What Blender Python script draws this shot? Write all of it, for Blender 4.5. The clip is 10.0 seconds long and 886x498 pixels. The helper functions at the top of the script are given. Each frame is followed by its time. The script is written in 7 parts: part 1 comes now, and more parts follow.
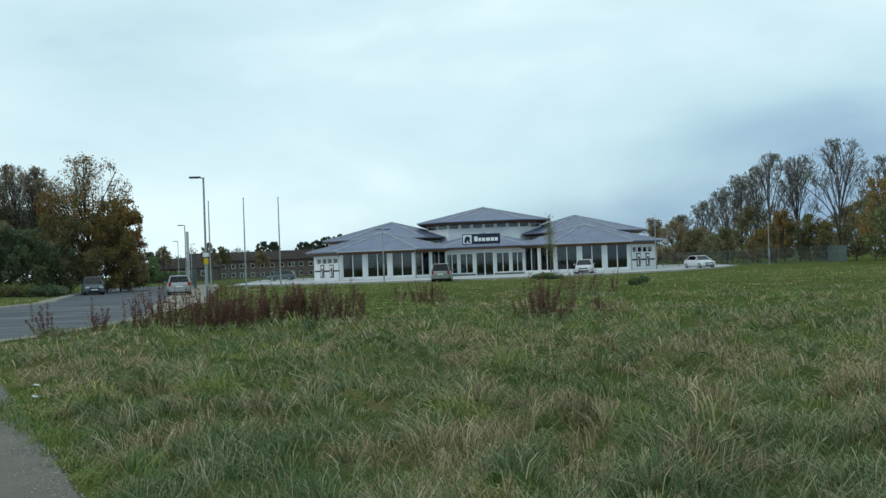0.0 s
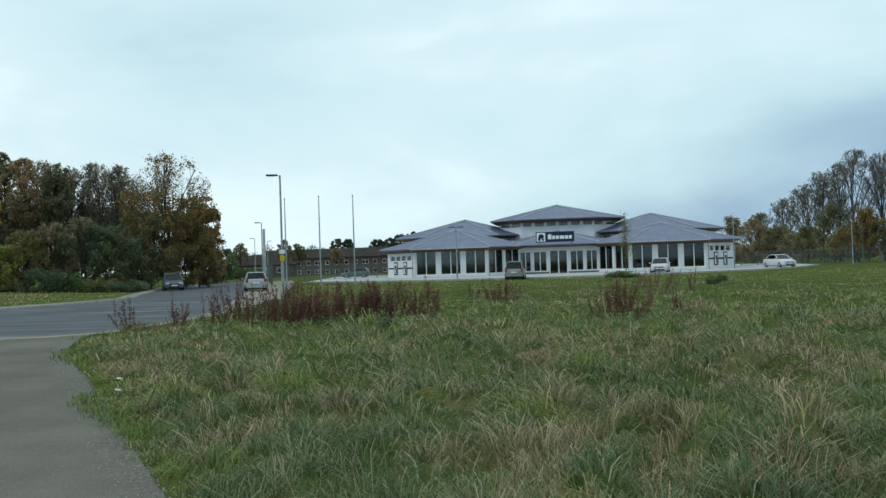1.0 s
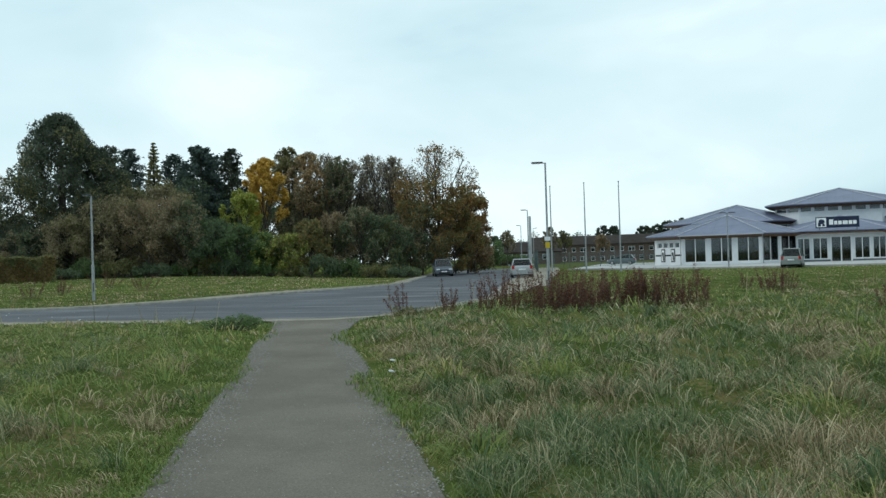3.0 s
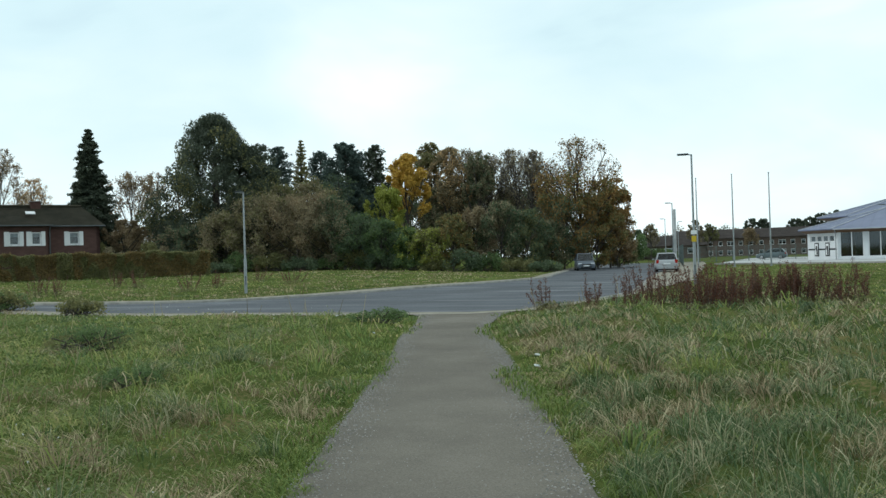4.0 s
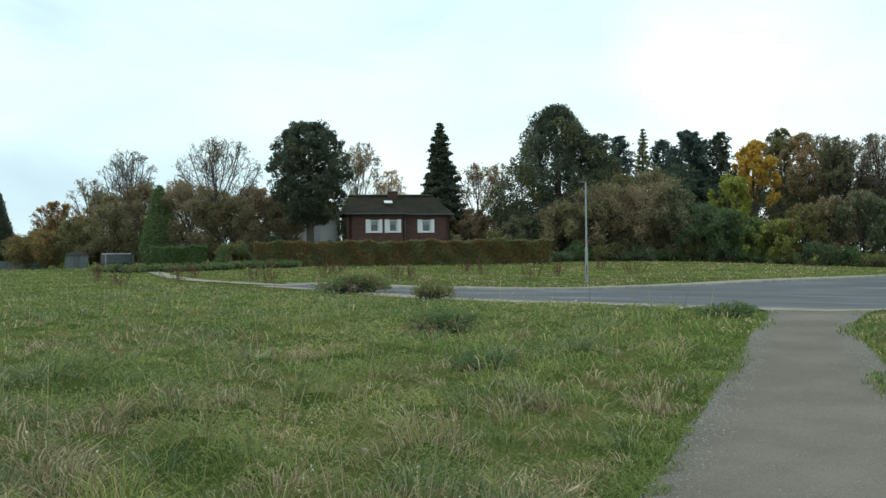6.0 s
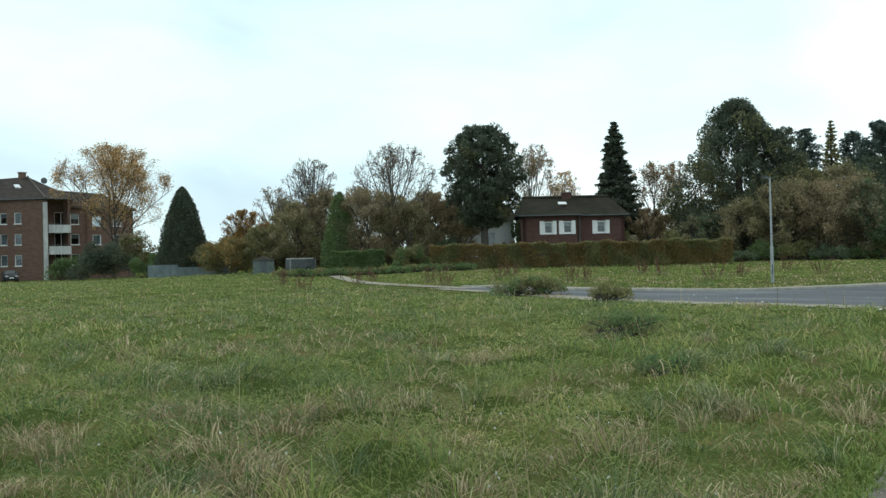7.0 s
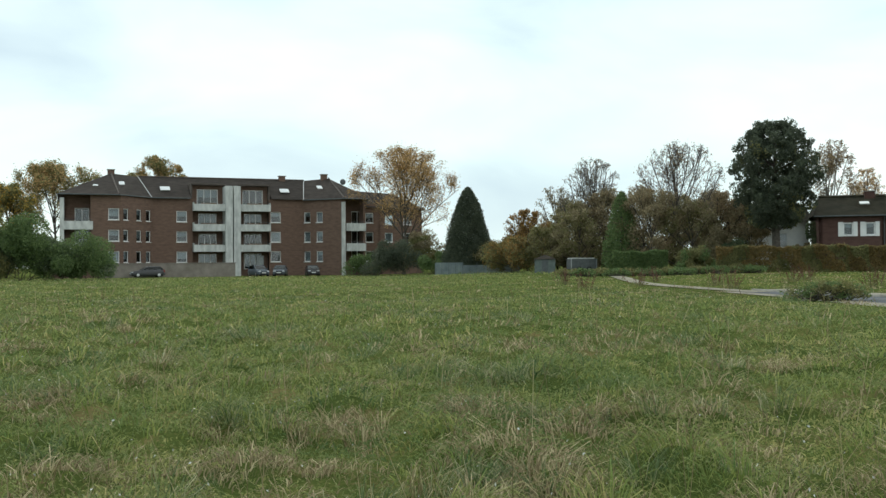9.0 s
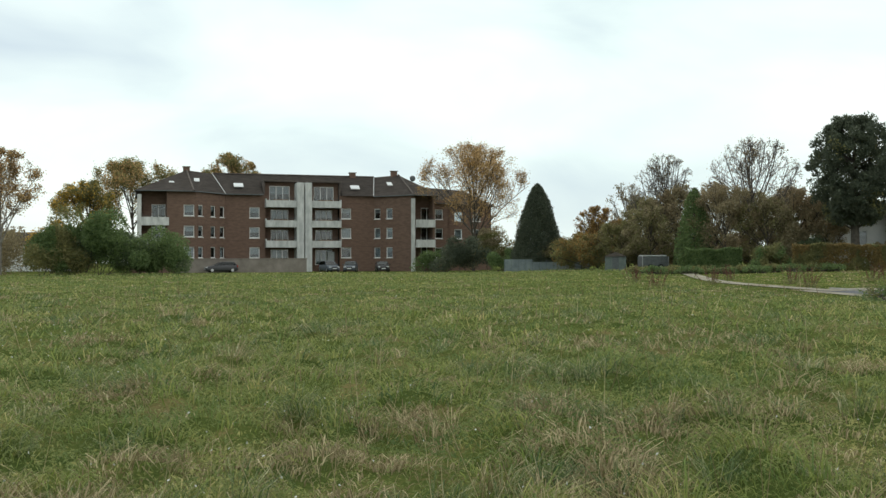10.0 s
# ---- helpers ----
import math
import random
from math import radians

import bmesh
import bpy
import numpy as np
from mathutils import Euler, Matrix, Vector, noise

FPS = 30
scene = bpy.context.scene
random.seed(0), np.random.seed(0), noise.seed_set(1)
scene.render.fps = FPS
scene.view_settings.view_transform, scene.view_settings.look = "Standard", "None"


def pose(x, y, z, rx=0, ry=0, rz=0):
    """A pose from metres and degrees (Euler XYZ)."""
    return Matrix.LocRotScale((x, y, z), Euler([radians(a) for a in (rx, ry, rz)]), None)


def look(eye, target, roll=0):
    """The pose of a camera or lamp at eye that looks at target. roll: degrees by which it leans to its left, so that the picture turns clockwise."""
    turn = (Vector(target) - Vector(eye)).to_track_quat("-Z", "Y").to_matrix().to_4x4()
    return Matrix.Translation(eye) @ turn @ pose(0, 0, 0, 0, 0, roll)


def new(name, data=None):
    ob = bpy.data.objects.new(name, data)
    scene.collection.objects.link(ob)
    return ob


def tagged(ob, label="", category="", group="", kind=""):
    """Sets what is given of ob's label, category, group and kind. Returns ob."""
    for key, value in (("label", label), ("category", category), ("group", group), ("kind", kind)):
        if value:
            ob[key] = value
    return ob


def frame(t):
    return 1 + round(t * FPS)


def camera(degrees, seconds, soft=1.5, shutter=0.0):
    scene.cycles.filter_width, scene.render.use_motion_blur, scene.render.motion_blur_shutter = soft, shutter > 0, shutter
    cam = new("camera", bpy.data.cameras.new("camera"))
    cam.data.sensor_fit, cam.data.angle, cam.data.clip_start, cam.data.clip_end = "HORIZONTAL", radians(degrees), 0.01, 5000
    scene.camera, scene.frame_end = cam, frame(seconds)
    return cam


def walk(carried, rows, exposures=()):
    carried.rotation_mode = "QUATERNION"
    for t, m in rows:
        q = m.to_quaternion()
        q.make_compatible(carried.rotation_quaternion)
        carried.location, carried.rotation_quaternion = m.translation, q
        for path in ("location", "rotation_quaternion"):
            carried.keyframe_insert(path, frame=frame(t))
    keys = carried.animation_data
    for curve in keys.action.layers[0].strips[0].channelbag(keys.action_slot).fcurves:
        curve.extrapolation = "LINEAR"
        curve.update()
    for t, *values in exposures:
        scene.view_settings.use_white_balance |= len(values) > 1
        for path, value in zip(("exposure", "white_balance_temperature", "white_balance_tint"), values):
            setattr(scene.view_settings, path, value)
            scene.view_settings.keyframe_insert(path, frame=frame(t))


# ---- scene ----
cam = camera(47.84, 10.0, soft=1.45)
PATH = [
    (0.0, pose(-0.000, -0.000, 1.650, 90.905, 2.148, 0.001)),
    (0.5, pose(-0.041, 0.082, 1.650, 90.873, 2.032, 0.963)),
    (1.0, pose(-0.054, 0.110, 1.650, 90.922, 1.874, 4.177)),
    (1.5, pose(-0.049, 0.119, 1.650, 90.913, 1.786, 7.204)),
    (2.0, pose(-0.053, 0.125, 1.650, 90.869, 1.524, 10.720)),
    (2.5, pose(-0.052, 0.187, 1.650, 90.739, 1.578, 14.912)),
    (4.0, pose(-0.123, 0.174, 1.650, 90.563, 1.753, 27.379)),
    (4.5, pose(-0.201, 0.227, 1.650, 90.476, 1.475, 31.058)),
    (5.0, pose(-0.288, 0.292, 1.650, 90.409, 1.230, 36.445)),
    (5.5, pose(-0.318, 0.234, 1.650, 90.378, 0.755, 41.591)),
    (7.0, pose(-0.565, 0.322, 1.650, 90.677, 1.369, 56.550)),
    (7.5, pose(-0.605, 0.329, 1.650, 90.884, 1.477, 61.185)),
    (8.0, pose(-0.617, 0.279, 1.650, 90.865, 1.036, 65.070)),
    (8.5, pose(-0.685, 0.283, 1.650, 90.896, 0.664, 68.867)),
    (9.0, pose(-0.668, 0.222, 1.650, 90.916, 0.439, 72.496)),
    (9.5, pose(-0.680, 0.211, 1.650, 90.893, -0.095, 75.322)),
    (10.0, pose(-0.689, 0.212, 1.650, 90.739, 0.163, 76.458)),
]
walk(cam, PATH, [(0.0, -0.2, 5900, 2), (1.0, -0.2, 5950, 3), (2.5, -0.15, 6000, 4), (4.5, 0.08, 6250, 6), (5.5, 0.16, 6250, 5), (7.5, 0.24, 6400, 6), (9.0, 0.22, 6700, 8), (10.0, 0.2, 7050, 11)])

# ---------- sky and light ----------
world = bpy.data.worlds.new("overcast_sky")
scene.world = world
world.use_nodes = True
wn, wl = world.node_tree.nodes, world.node_tree.links
wn.clear()
w_out, w_bg = wn.new("ShaderNodeOutputWorld"), wn.new("ShaderNodeBackground")
w_tc, w_map = wn.new("ShaderNodeTexCoord"), wn.new("ShaderNodeMapping")
w_map.inputs["Scale"].default_value = (1.0, 1.0, 2.4)
w_noise, w_fine = wn.new("ShaderNodeTexNoise"), wn.new("ShaderNodeTexNoise")
w_noise.inputs["Scale"].default_value, w_noise.inputs["Detail"].default_value = 1.9, 4
w_fine.inputs["Scale"].default_value, w_fine.inputs["Detail"].default_value, w_fine.inputs["Distortion"].default_value = 4.2, 7, 0.5
wl.new(w_tc.outputs["Generated"], w_map.inputs["Vector"])
wl.new(w_map.outputs["Vector"], w_noise.inputs["Vector"])
wl.new(w_map.outputs["Vector"], w_fine.inputs["Vector"])
# a darker bank of cloud lies to the north-east, low
w_bank = wn.new("ShaderNodeVectorMath")
w_bank.operation = "DOT_PRODUCT"
w_bank.inputs[1].default_value = (0.34, 0.94, -0.45)
wl.new(w_tc.outputs["Generated"], w_bank.inputs[0])
w_range = wn.new("ShaderNodeMapRange")
w_range.interpolation_type = "SMOOTHSTEP"
for key, value in (("From Min", 0.86), ("From Max", 1.0), ("To Min", 0.0), ("To Max", 0.68)):
    w_range.inputs[key].default_value = value
wl.new(w_bank.outputs["Value"], w_range.inputs["Value"])
w_add = wn.new("ShaderNodeMath")
w_add.operation = "ADD"
w_sub = wn.new("ShaderNodeMath")
w_sub.operation = "MULTIPLY_ADD"
w_sub.inputs[1].default_value, w_sub.inputs[2].default_value = 0.5, -0.27
wl.new(w_fine.outputs["Fac"], w_sub.inputs[0])
wl.new(w_noise.outputs["Fac"], w_add.inputs[0])
wl.new(w_sub.outputs[0], w_add.inputs[1])
w_add2 = wn.new("ShaderNodeMath")
w_add2.operation = "ADD"
wl.new(w_add.outputs[0], w_add2.inputs[0])
wl.new(w_range.outputs["Result"], w_add2.inputs[1])
# the cover is thinnest to the north and overhead, thicker to the west
w_lean, w_add3 = wn.new("ShaderNodeVectorMath"), wn.new("ShaderNodeMath")
w_lean.operation, w_add3.operation = "DOT_PRODUCT", "ADD"
w_lean.inputs[1].default_value = (-0.11, -0.17, -0.09)
wl.new(w_tc.outputs["Generated"], w_lean.inputs[0])
wl.new(w_add2.outputs[0], w_add3.inputs[0])
wl.new(w_lean.outputs["Value"], w_add3.inputs[1])
w_ramp = wn.new("ShaderNodeValToRGB")
w_ramp.color_ramp.elements[0].position, w_ramp.color_ramp.elements[0].color = 0.36, (0.94, 1.07, 1.085, 1)
w_ramp.color_ramp.elements[1].position, w_ramp.color_ramp.elements[1].color = 0.98, (0.31, 0.44, 0.63, 1)
for at, tint in ((0.56, (0.78, 0.96, 0.99, 1)), (0.22, (1.12, 1.23, 1.24, 1))):
    w_ramp.color_ramp.elements.new(at).color = tint
wl.new(w_add3.outputs[0], w_ramp.inputs["Fac"])
w_sky = wn.new("ShaderNodeTexSky")
w_sky.sky_type, w_sky.sun_disc = "NISHITA", False
SUN_HEIGHT, SUN_WAY = 34.0, 245.0
w_sky.sun_elevation, w_sky.sun_rotation = radians(SUN_HEIGHT), radians(SUN_WAY)
w_dim = wn.new("ShaderNodeVectorMath")
w_dim.operation = "SCALE"
w_dim.inputs["Scale"].default_value = 0.10
wl.new(w_sky.outputs["Color"], w_dim.inputs[0])
w_mix = wn.new("ShaderNodeMix")
w_mix.data_type = "RGBA"
w_mix.inputs["Factor"].default_value = 0.9
wl.new(w_dim.outputs["Vector"], w_mix.inputs["A"])
wl.new(w_ramp.outputs["Color"], w_mix.inputs["B"])
wl.new(w_mix.outputs["Result"], w_bg.inputs["Color"])
w_bg.inputs["Strength"].default_value = 1.0
wl.new(w_bg.outputs["Background"], w_out.inputs["Surface"])
sun = new("sun", bpy.data.lights.new("sun", "SUN"))
sun.data.energy, sun.data.angle, sun.data.color = 1.0, radians(25), (1.0, 0.95, 0.88)
sun.matrix_world = look((60 * math.sin(radians(SUN_WAY)), 60 * math.cos(radians(SUN_WAY)), 60 * math.tan(radians(SUN_HEIGHT))), (0, 0, 0))


# ---------- materials ----------
def paint(name, a, b, scale=3.0, rough=0.8, bump=0.0, bump_scale=40.0, metal=0.0, islands=0.0, piece=0.0, third=None, spec=0.3, stretch=None, through_light=0.0, limits=None, grain=None):
    """A surface between colours a and b by noise, by piece of mesh (islands) or by object (piece), with fine relief."""
    m = bpy.data.materials.new(name)
    m.use_nodes = True
    n, l = m.node_tree.nodes, m.node_tree.links
    p = n["Principled BSDF"]
    tc = n.new("ShaderNodeTexCoord")
    vec = tc.outputs["Object"]
    if stretch:
        mp = n.new("ShaderNodeMapping")
        mp.inputs["Scale"].default_value = stretch
        l.new(vec, mp.inputs["Vector"])
        vec = mp.outputs["Vector"]
    tex = n.new("ShaderNodeTexNoise")
    tex.inputs["Scale"].default_value, tex.inputs["Detail"].default_value, tex.inputs["Roughness"].default_value = scale, 6, 0.62
    l.new(vec, tex.inputs["Vector"])
    fac = tex.outputs["Fac"]
    for weight, node, out in ((islands, "ShaderNodeNewGeometry", "Random Per Island"), (piece, "ShaderNodeObjectInfo", "Random")):
        if weight:
            g = n.new(node)
            mx = n.new("ShaderNodeMix")
            mx.inputs["Factor"].default_value = weight
            l.new(fac, mx.inputs["A"])
            l.new(g.outputs[out], mx.inputs["B"])
            fac = mx.outputs["Result"]
    if grain:
        gt, ga = n.new("ShaderNodeTexNoise"), n.new("ShaderNodeMath")
        gt.inputs["Scale"].default_value, gt.inputs["Detail"].default_value = grain[0], 3
        l.new(tc.outputs["Object"], gt.inputs["Vector"])
        gm = n.new("ShaderNodeMapRange")
        gm.inputs["To Min"].default_value, gm.inputs["To Max"].default_value = -grain[1], grain[1]
        l.new(gt.outputs["Fac"], gm.inputs["Value"])
        l.new(fac, ga.inputs[0])
        l.new(gm.outputs["Result"], ga.inputs[1])
        fac = ga.outputs[0]
    ramp = n.new("ShaderNodeValToRGB")
    lo, hi = limits or ((0.33, 0.68) if not islands else (0.15, 0.85))
    ramp.color_ramp.elements[0].position, ramp.color_ramp.elements[0].color = lo, (*a, 1)
    ramp.color_ramp.elements[1].position, ramp.color_ramp.elements[1].color = hi, (*b, 1)
    if third:
        ramp.color_ramp.elements.new((lo + hi) / 2 + 0.05).color = (*third, 1)
    l.new(fac, ramp.inputs["Fac"])
    l.new(ramp.outputs["Color"], p.inputs["Base Color"])
    p.inputs["Roughness"].default_value, p.inputs["Metallic"].default_value = rough, metal
    p.inputs["Specular IOR Level"].default_value = spec
    if bump:
        bt, bp = n.new("ShaderNodeTexNoise"), n.new("ShaderNodeBump")
        bt.inputs["Scale"].default_value, bt.inputs["Detail"].default_value = bump_scale, 5
        l.new(vec, bt.inputs["Vector"])
        bp.inputs["Strength"].default_value, bp.inputs["Distance"].default_value = bump, 0.02
        l.new(bt.outputs["Fac"], bp.inputs["Height"])
        l.new(bp.outputs["Normal"], p.inputs["Normal"])
    if through_light:
        tr, mix = n.new("ShaderNodeBsdfTranslucent"), n.new("ShaderNodeMixShader")
        l.new(ramp.outputs["Color"], tr.inputs["Color"])
        mix.inputs["Fac"].default_value = through_light
        l.new(p.outputs["BSDF"], mix.inputs[1])
        l.new(tr.outputs["BSDF"], mix.inputs[2])
        l.new(mix.outputs["Shader"], n["Material Output"].inputs["Surface"])
    return m


def leafy(name, a, b, third=None):
    a, b = tuple(1.45 * v for v in a), tuple(1.45 * v for v in b)
    third = third and tuple(1.45 * v for v in third)
    return paint(name, a, b, 0.6, 0.65, islands=0.55, third=third, spec=0.2, through_light=0.4)


def glass_material(name, tint, ior=1.45):
    m = bpy.data.materials.new(name)
    m.use_nodes = True
    p = m.node_tree.nodes["Principled BSDF"]
    p.inputs["Base Color"].default_value = (*tint, 1)
    p.inputs["Roughness"].default_value = 0.03
    p.inputs["Transmission Weight"].default_value = 1.0
    p.inputs["IOR"].default_value = ior
    return m


M_SOIL = paint("meadow_soil", (0.055, 0.075, 0.020), (0.165, 0.138, 0.060), 0.45, 1.0, 0.9, 14, third=(0.095, 0.115, 0.034), grain=(25, 0.2), spec=0.0)
M_ASPHALT = paint("asphalt", (0.050, 0.054, 0.062), (0.095, 0.101, 0.112), 0.22, 0.75, 0.4, 60)
wet_n, wet_l = M_ASPHALT.node_tree.nodes, M_ASPHALT.node_tree.links
wet_tc, wet_map, wet_tex, wet_rng = (wet_n.new("ShaderNode" + k) for k in ("TexCoord", "Mapping", "TexNoise", "MapRange"))
wet_map.inputs["Scale"].default_value = (0.16, 0.7, 1.0)
wet_tex.inputs["Scale"].default_value, wet_tex.inputs["Detail"].default_value = 0.8, 4
for key, value in (("From Min", 0.52), ("From Max", 0.68), ("To Min", 0.8), ("To Max", 0.5)):
    wet_rng.inputs[key].default_value = value
wet_l.new(wet_tc.outputs["Object"], wet_map.inputs["Vector"])
wet_l.new(wet_map.outputs["Vector"], wet_tex.inputs["Vector"])
wet_l.new(wet_tex.outputs["Fac"], wet_rng.inputs["Value"])
wet_l.new(wet_rng.outputs["Result"], wet_n["Principled BSDF"].inputs["Roughness"])
M_GRAVEL = paint("gravel", (0.128, 0.114, 0.094), (0.205, 0.184, 0.152), 0.35, 0.95, 0.8, 70, third=(0.165, 0.148, 0.122), grain=(60, 0.4), spec=0.1)
M_VERGE = paint("sandy_verge", (0.17, 0.15, 0.115), (0.33, 0.30, 0.235), 1.2, 0.95, 0.8, 30, grain=(30, 0.2))
M_KERB = paint("concrete_kerb", (0.19, 0.18, 0.16), (0.31, 0.30, 0.27), 2.5, 0.9, 0.3, 25)
M_PAVING = paint("pale_paving", (0.34, 0.34, 0.335), (0.46, 0.46, 0.445), 0.8, 0.85, 0.2, 20)
M_RENDER = paint("white_render", (0.64, 0.66, 0.68), (0.76, 0.775, 0.785), 0.7, 0.8, 0.15, 30)
M_WHITE = paint("white_frame", (0.72, 0.73, 0.74), (0.82, 0.82, 0.82), 2, 0.45)
M_PLINTH = paint("grey_plinth", (0.10, 0.115, 0.12), (0.16, 0.175, 0.18), 1.5, 0.8, 0.2)
M_ZINC = paint("zinc_roof", (0.115, 0.132, 0.20), (0.165, 0.185, 0.275), 0.5, 0.48, 0.05, 8, metal=0.3)
M_ZINC_CAP = paint("zinc_ridge_cap", (0.36, 0.37, 0.41), (0.44, 0.45, 0.48), 1.0, 0.4, metal=0.4)
M_SOFFIT = paint("wooden_eaves", (0.10, 0.055, 0.03), (0.19, 0.11, 0.06), 2.0, 0.6, stretch=(1, 1, 6))
M_NAVY = paint("navy_board", (0.008, 0.014, 0.04), (0.015, 0.022, 0.055), 2, 0.4)
M_BLACK = paint("black_print", (0.012, 0.013, 0.015), (0.03, 0.03, 0.033), 2, 0.5)
M_GLASS = glass_material("window_glass", (0.42, 0.50, 0.54), 1.62)
M_CAR_GLASS = glass_material("car_glass", (0.15, 0.18, 0.19), 1.4)
# room surfaces coloured dark, so the shade indoors is in the paint
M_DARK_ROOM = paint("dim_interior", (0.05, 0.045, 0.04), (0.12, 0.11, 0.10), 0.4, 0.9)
M_CURTAIN = paint("net_curtain", (0.45, 0.46, 0.45), (0.66, 0.66, 0.64), 3.0, 0.9, stretch=(9, 9, 1))
M_BRICK = paint("brown_brick", (0.118, 0.074, 0.057), (0.182, 0.116, 0.090), 1.3, 0.9, 0.5, 14, stretch=(1, 1, 3))
M_DARK_BRICK = paint("dark_brick", (0.075, 0.054, 0.044), (0.118, 0.085, 0.069), 1.3, 0.9, 0.5, 14, stretch=(1, 1, 3))
M_RED_BRICK = paint("red_brick", (0.074, 0.040, 0.034), (0.112, 0.062, 0.052), 1.3, 0.9, 0.5, 14, stretch=(1, 1, 3))
M_TILE_ROOF = paint("brown_roof_tiles", (0.064, 0.053, 0.048), (0.112, 0.092, 0.082), 1.0, 0.85, 0.6, 10, stretch=(1, 1, 4))
M_MOSS_ROOF = paint("mossy_roof_tiles", (0.035, 0.034, 0.022), (0.07, 0.062, 0.042), 0.9, 0.9, 0.6, 10)
M_CONCRETE = paint("weathered_concrete", (0.36, 0.37, 0.37), (0.62, 0.63, 0.62), 0.9, 0.85, 0.2, 18, stretch=(2, 2, 0.6))
M_CONCRETE_DARK = paint("stained_concrete", (0.175, 0.15, 0.13), (0.27, 0.24, 0.215), 0.8, 0.9, 0.3, 15)
M_STEEL = paint("galvanised_steel", (0.26, 0.28, 0.29), (0.38, 0.40, 0.41), 3.0, 0.5, metal=0.5)
M_STEEL_DARK = paint("dark_grey_steel", (0.07, 0.08, 0.085), (0.12, 0.13, 0.135), 3.0, 0.5, metal=0.3)
M_FENCE = paint("grey_green_fence", (0.085, 0.11, 0.105), (0.145, 0.175, 0.165), 2.0, 0.6)
M_SHEET = paint("corrugated_sheet", (0.20, 0.25, 0.27), (0.32, 0.37, 0.38), 1.4, 0.6)
M_BARK = paint("bark", (0.05, 0.043, 0.036), (0.115, 0.10, 0.085), 4.0, 0.95, 0.6, 12)
M_BARK_PALE = paint("pale_bark", (0.12, 0.11, 0.095), (0.28, 0.26, 0.23), 3.0, 0.9, 0.4, 12)
M_TWIG = paint("twigs", (0.07, 0.055, 0.047), (0.15, 0.12, 0.10), 2.0, 0.95, islands=0.5)
M_TWIG_GREY = paint("grey_twigs", (0.09, 0.08, 0.075), (0.19, 0.17, 0.16), 2.0, 0.95, islands=0.5)
M_YELLOW = paint("yellow_sign", (0.55, 0.38, 0.02), (0.62, 0.45, 0.04), 3, 0.5)
M_RUBBER = paint("rubber", (0.015, 0.015, 0.016), (0.03, 0.03, 0.03), 5, 0.85)
M_CHROME = paint("silver_rim", (0.40, 0.41, 0.42), (0.52, 0.52, 0.53), 5, 0.3, metal=0.8)
M_RED_LAMP = paint("red_lamp_lens", (0.30, 0.012, 0.01), (0.42, 0.02, 0.015), 5, 0.25)
M_CLEAR_LAMP = paint("clear_lamp_lens", (0.62, 0.64, 0.66), (0.75, 0.76, 0.78), 5, 0.15)
L_ORANGE = leafy("rust_orange_leaves", (0.130, 0.086, 0.036), (0.312, 0.176, 0.058), (0.202, 0.124, 0.044))
L_RUST = leafy("rust_brown_leaves", (0.135, 0.10, 0.062), (0.27, 0.20, 0.115))
L_YELLOW = leafy("golden_leaves", (0.27, 0.165, 0.03), (0.50, 0.33, 0.07))
L_TAN = leafy("tan_leaves", (0.24, 0.15, 0.065), (0.46, 0.31, 0.15))
L_BROWN = leafy("dull_brown_leaves", (0.137, 0.117, 0.073), (0.275, 0.222, 0.134), (0.193, 0.163, 0.099))
L_OLIVE = leafy("olive_leaves", (0.090, 0.092, 0.043), (0.225, 0.194, 0.080), (0.140, 0.140, 0.060))
L_LIME = leafy("yellow_green_leaves", (0.128, 0.158, 0.030), (0.330, 0.330, 0.075))
L_GREEN = leafy("green_leaves", (0.053, 0.085, 0.037), (0.131, 0.181, 0.068))
L_DARK = leafy("dark_green_leaves", (0.050, 0.072, 0.043), (0.118, 0.149, 0.082))
L_PINE = leafy("pine_needles", (0.039, 0.051, 0.039), (0.087, 0.100, 0.065))
L_SPRUCE = leafy("blue_green_needles", (0.040, 0.060, 0.053), (0.086, 0.112, 0.094))
L_HEDGE = leafy("copper_hedge_leaves", (0.12, 0.082, 0.04), (0.26, 0.155, 0.06), (0.15, 0.12, 0.05))
L_DOCK = leafy("dock_seed", (0.066, 0.028, 0.020), (0.145, 0.068, 0.047))


# ---------- builders ----------
def smooth(a, b, v):
    v = np.clip((np.asarray(v, float) - a) / (b - a), 0, 1)
    return v * v * (3 - 2 * v)


def land(x, y):
    """Height of the ground: flat by the path, a low rise far off, higher to the west."""
    x, y = np.asarray(x, float), np.asarray(y, float)
    r, way = np.hypot(x, y), np.degrees(np.arctan2(-x, y))
    return (0.2 + 1.0 * smooth(19, 36, way) - 0.35 * smooth(55, 62, way) - 0.5 * smooth(66, 77, way)) * smooth(45, 110, r)


def place(way, d):
    """The point d metres off in the compass direction way (degrees to the left of the y axis)."""
    return -d * math.sin(radians(way)), d * math.cos(radians(way))


def stand(way, d, turn=0.0, lift=0.0):
    """A pose on the ground there that faces back to the path: x to the right, y away."""
    x, y = place(way, d)
    return pose(x, y, float(land(x, y)) + lift, 0, 0, way + turn)


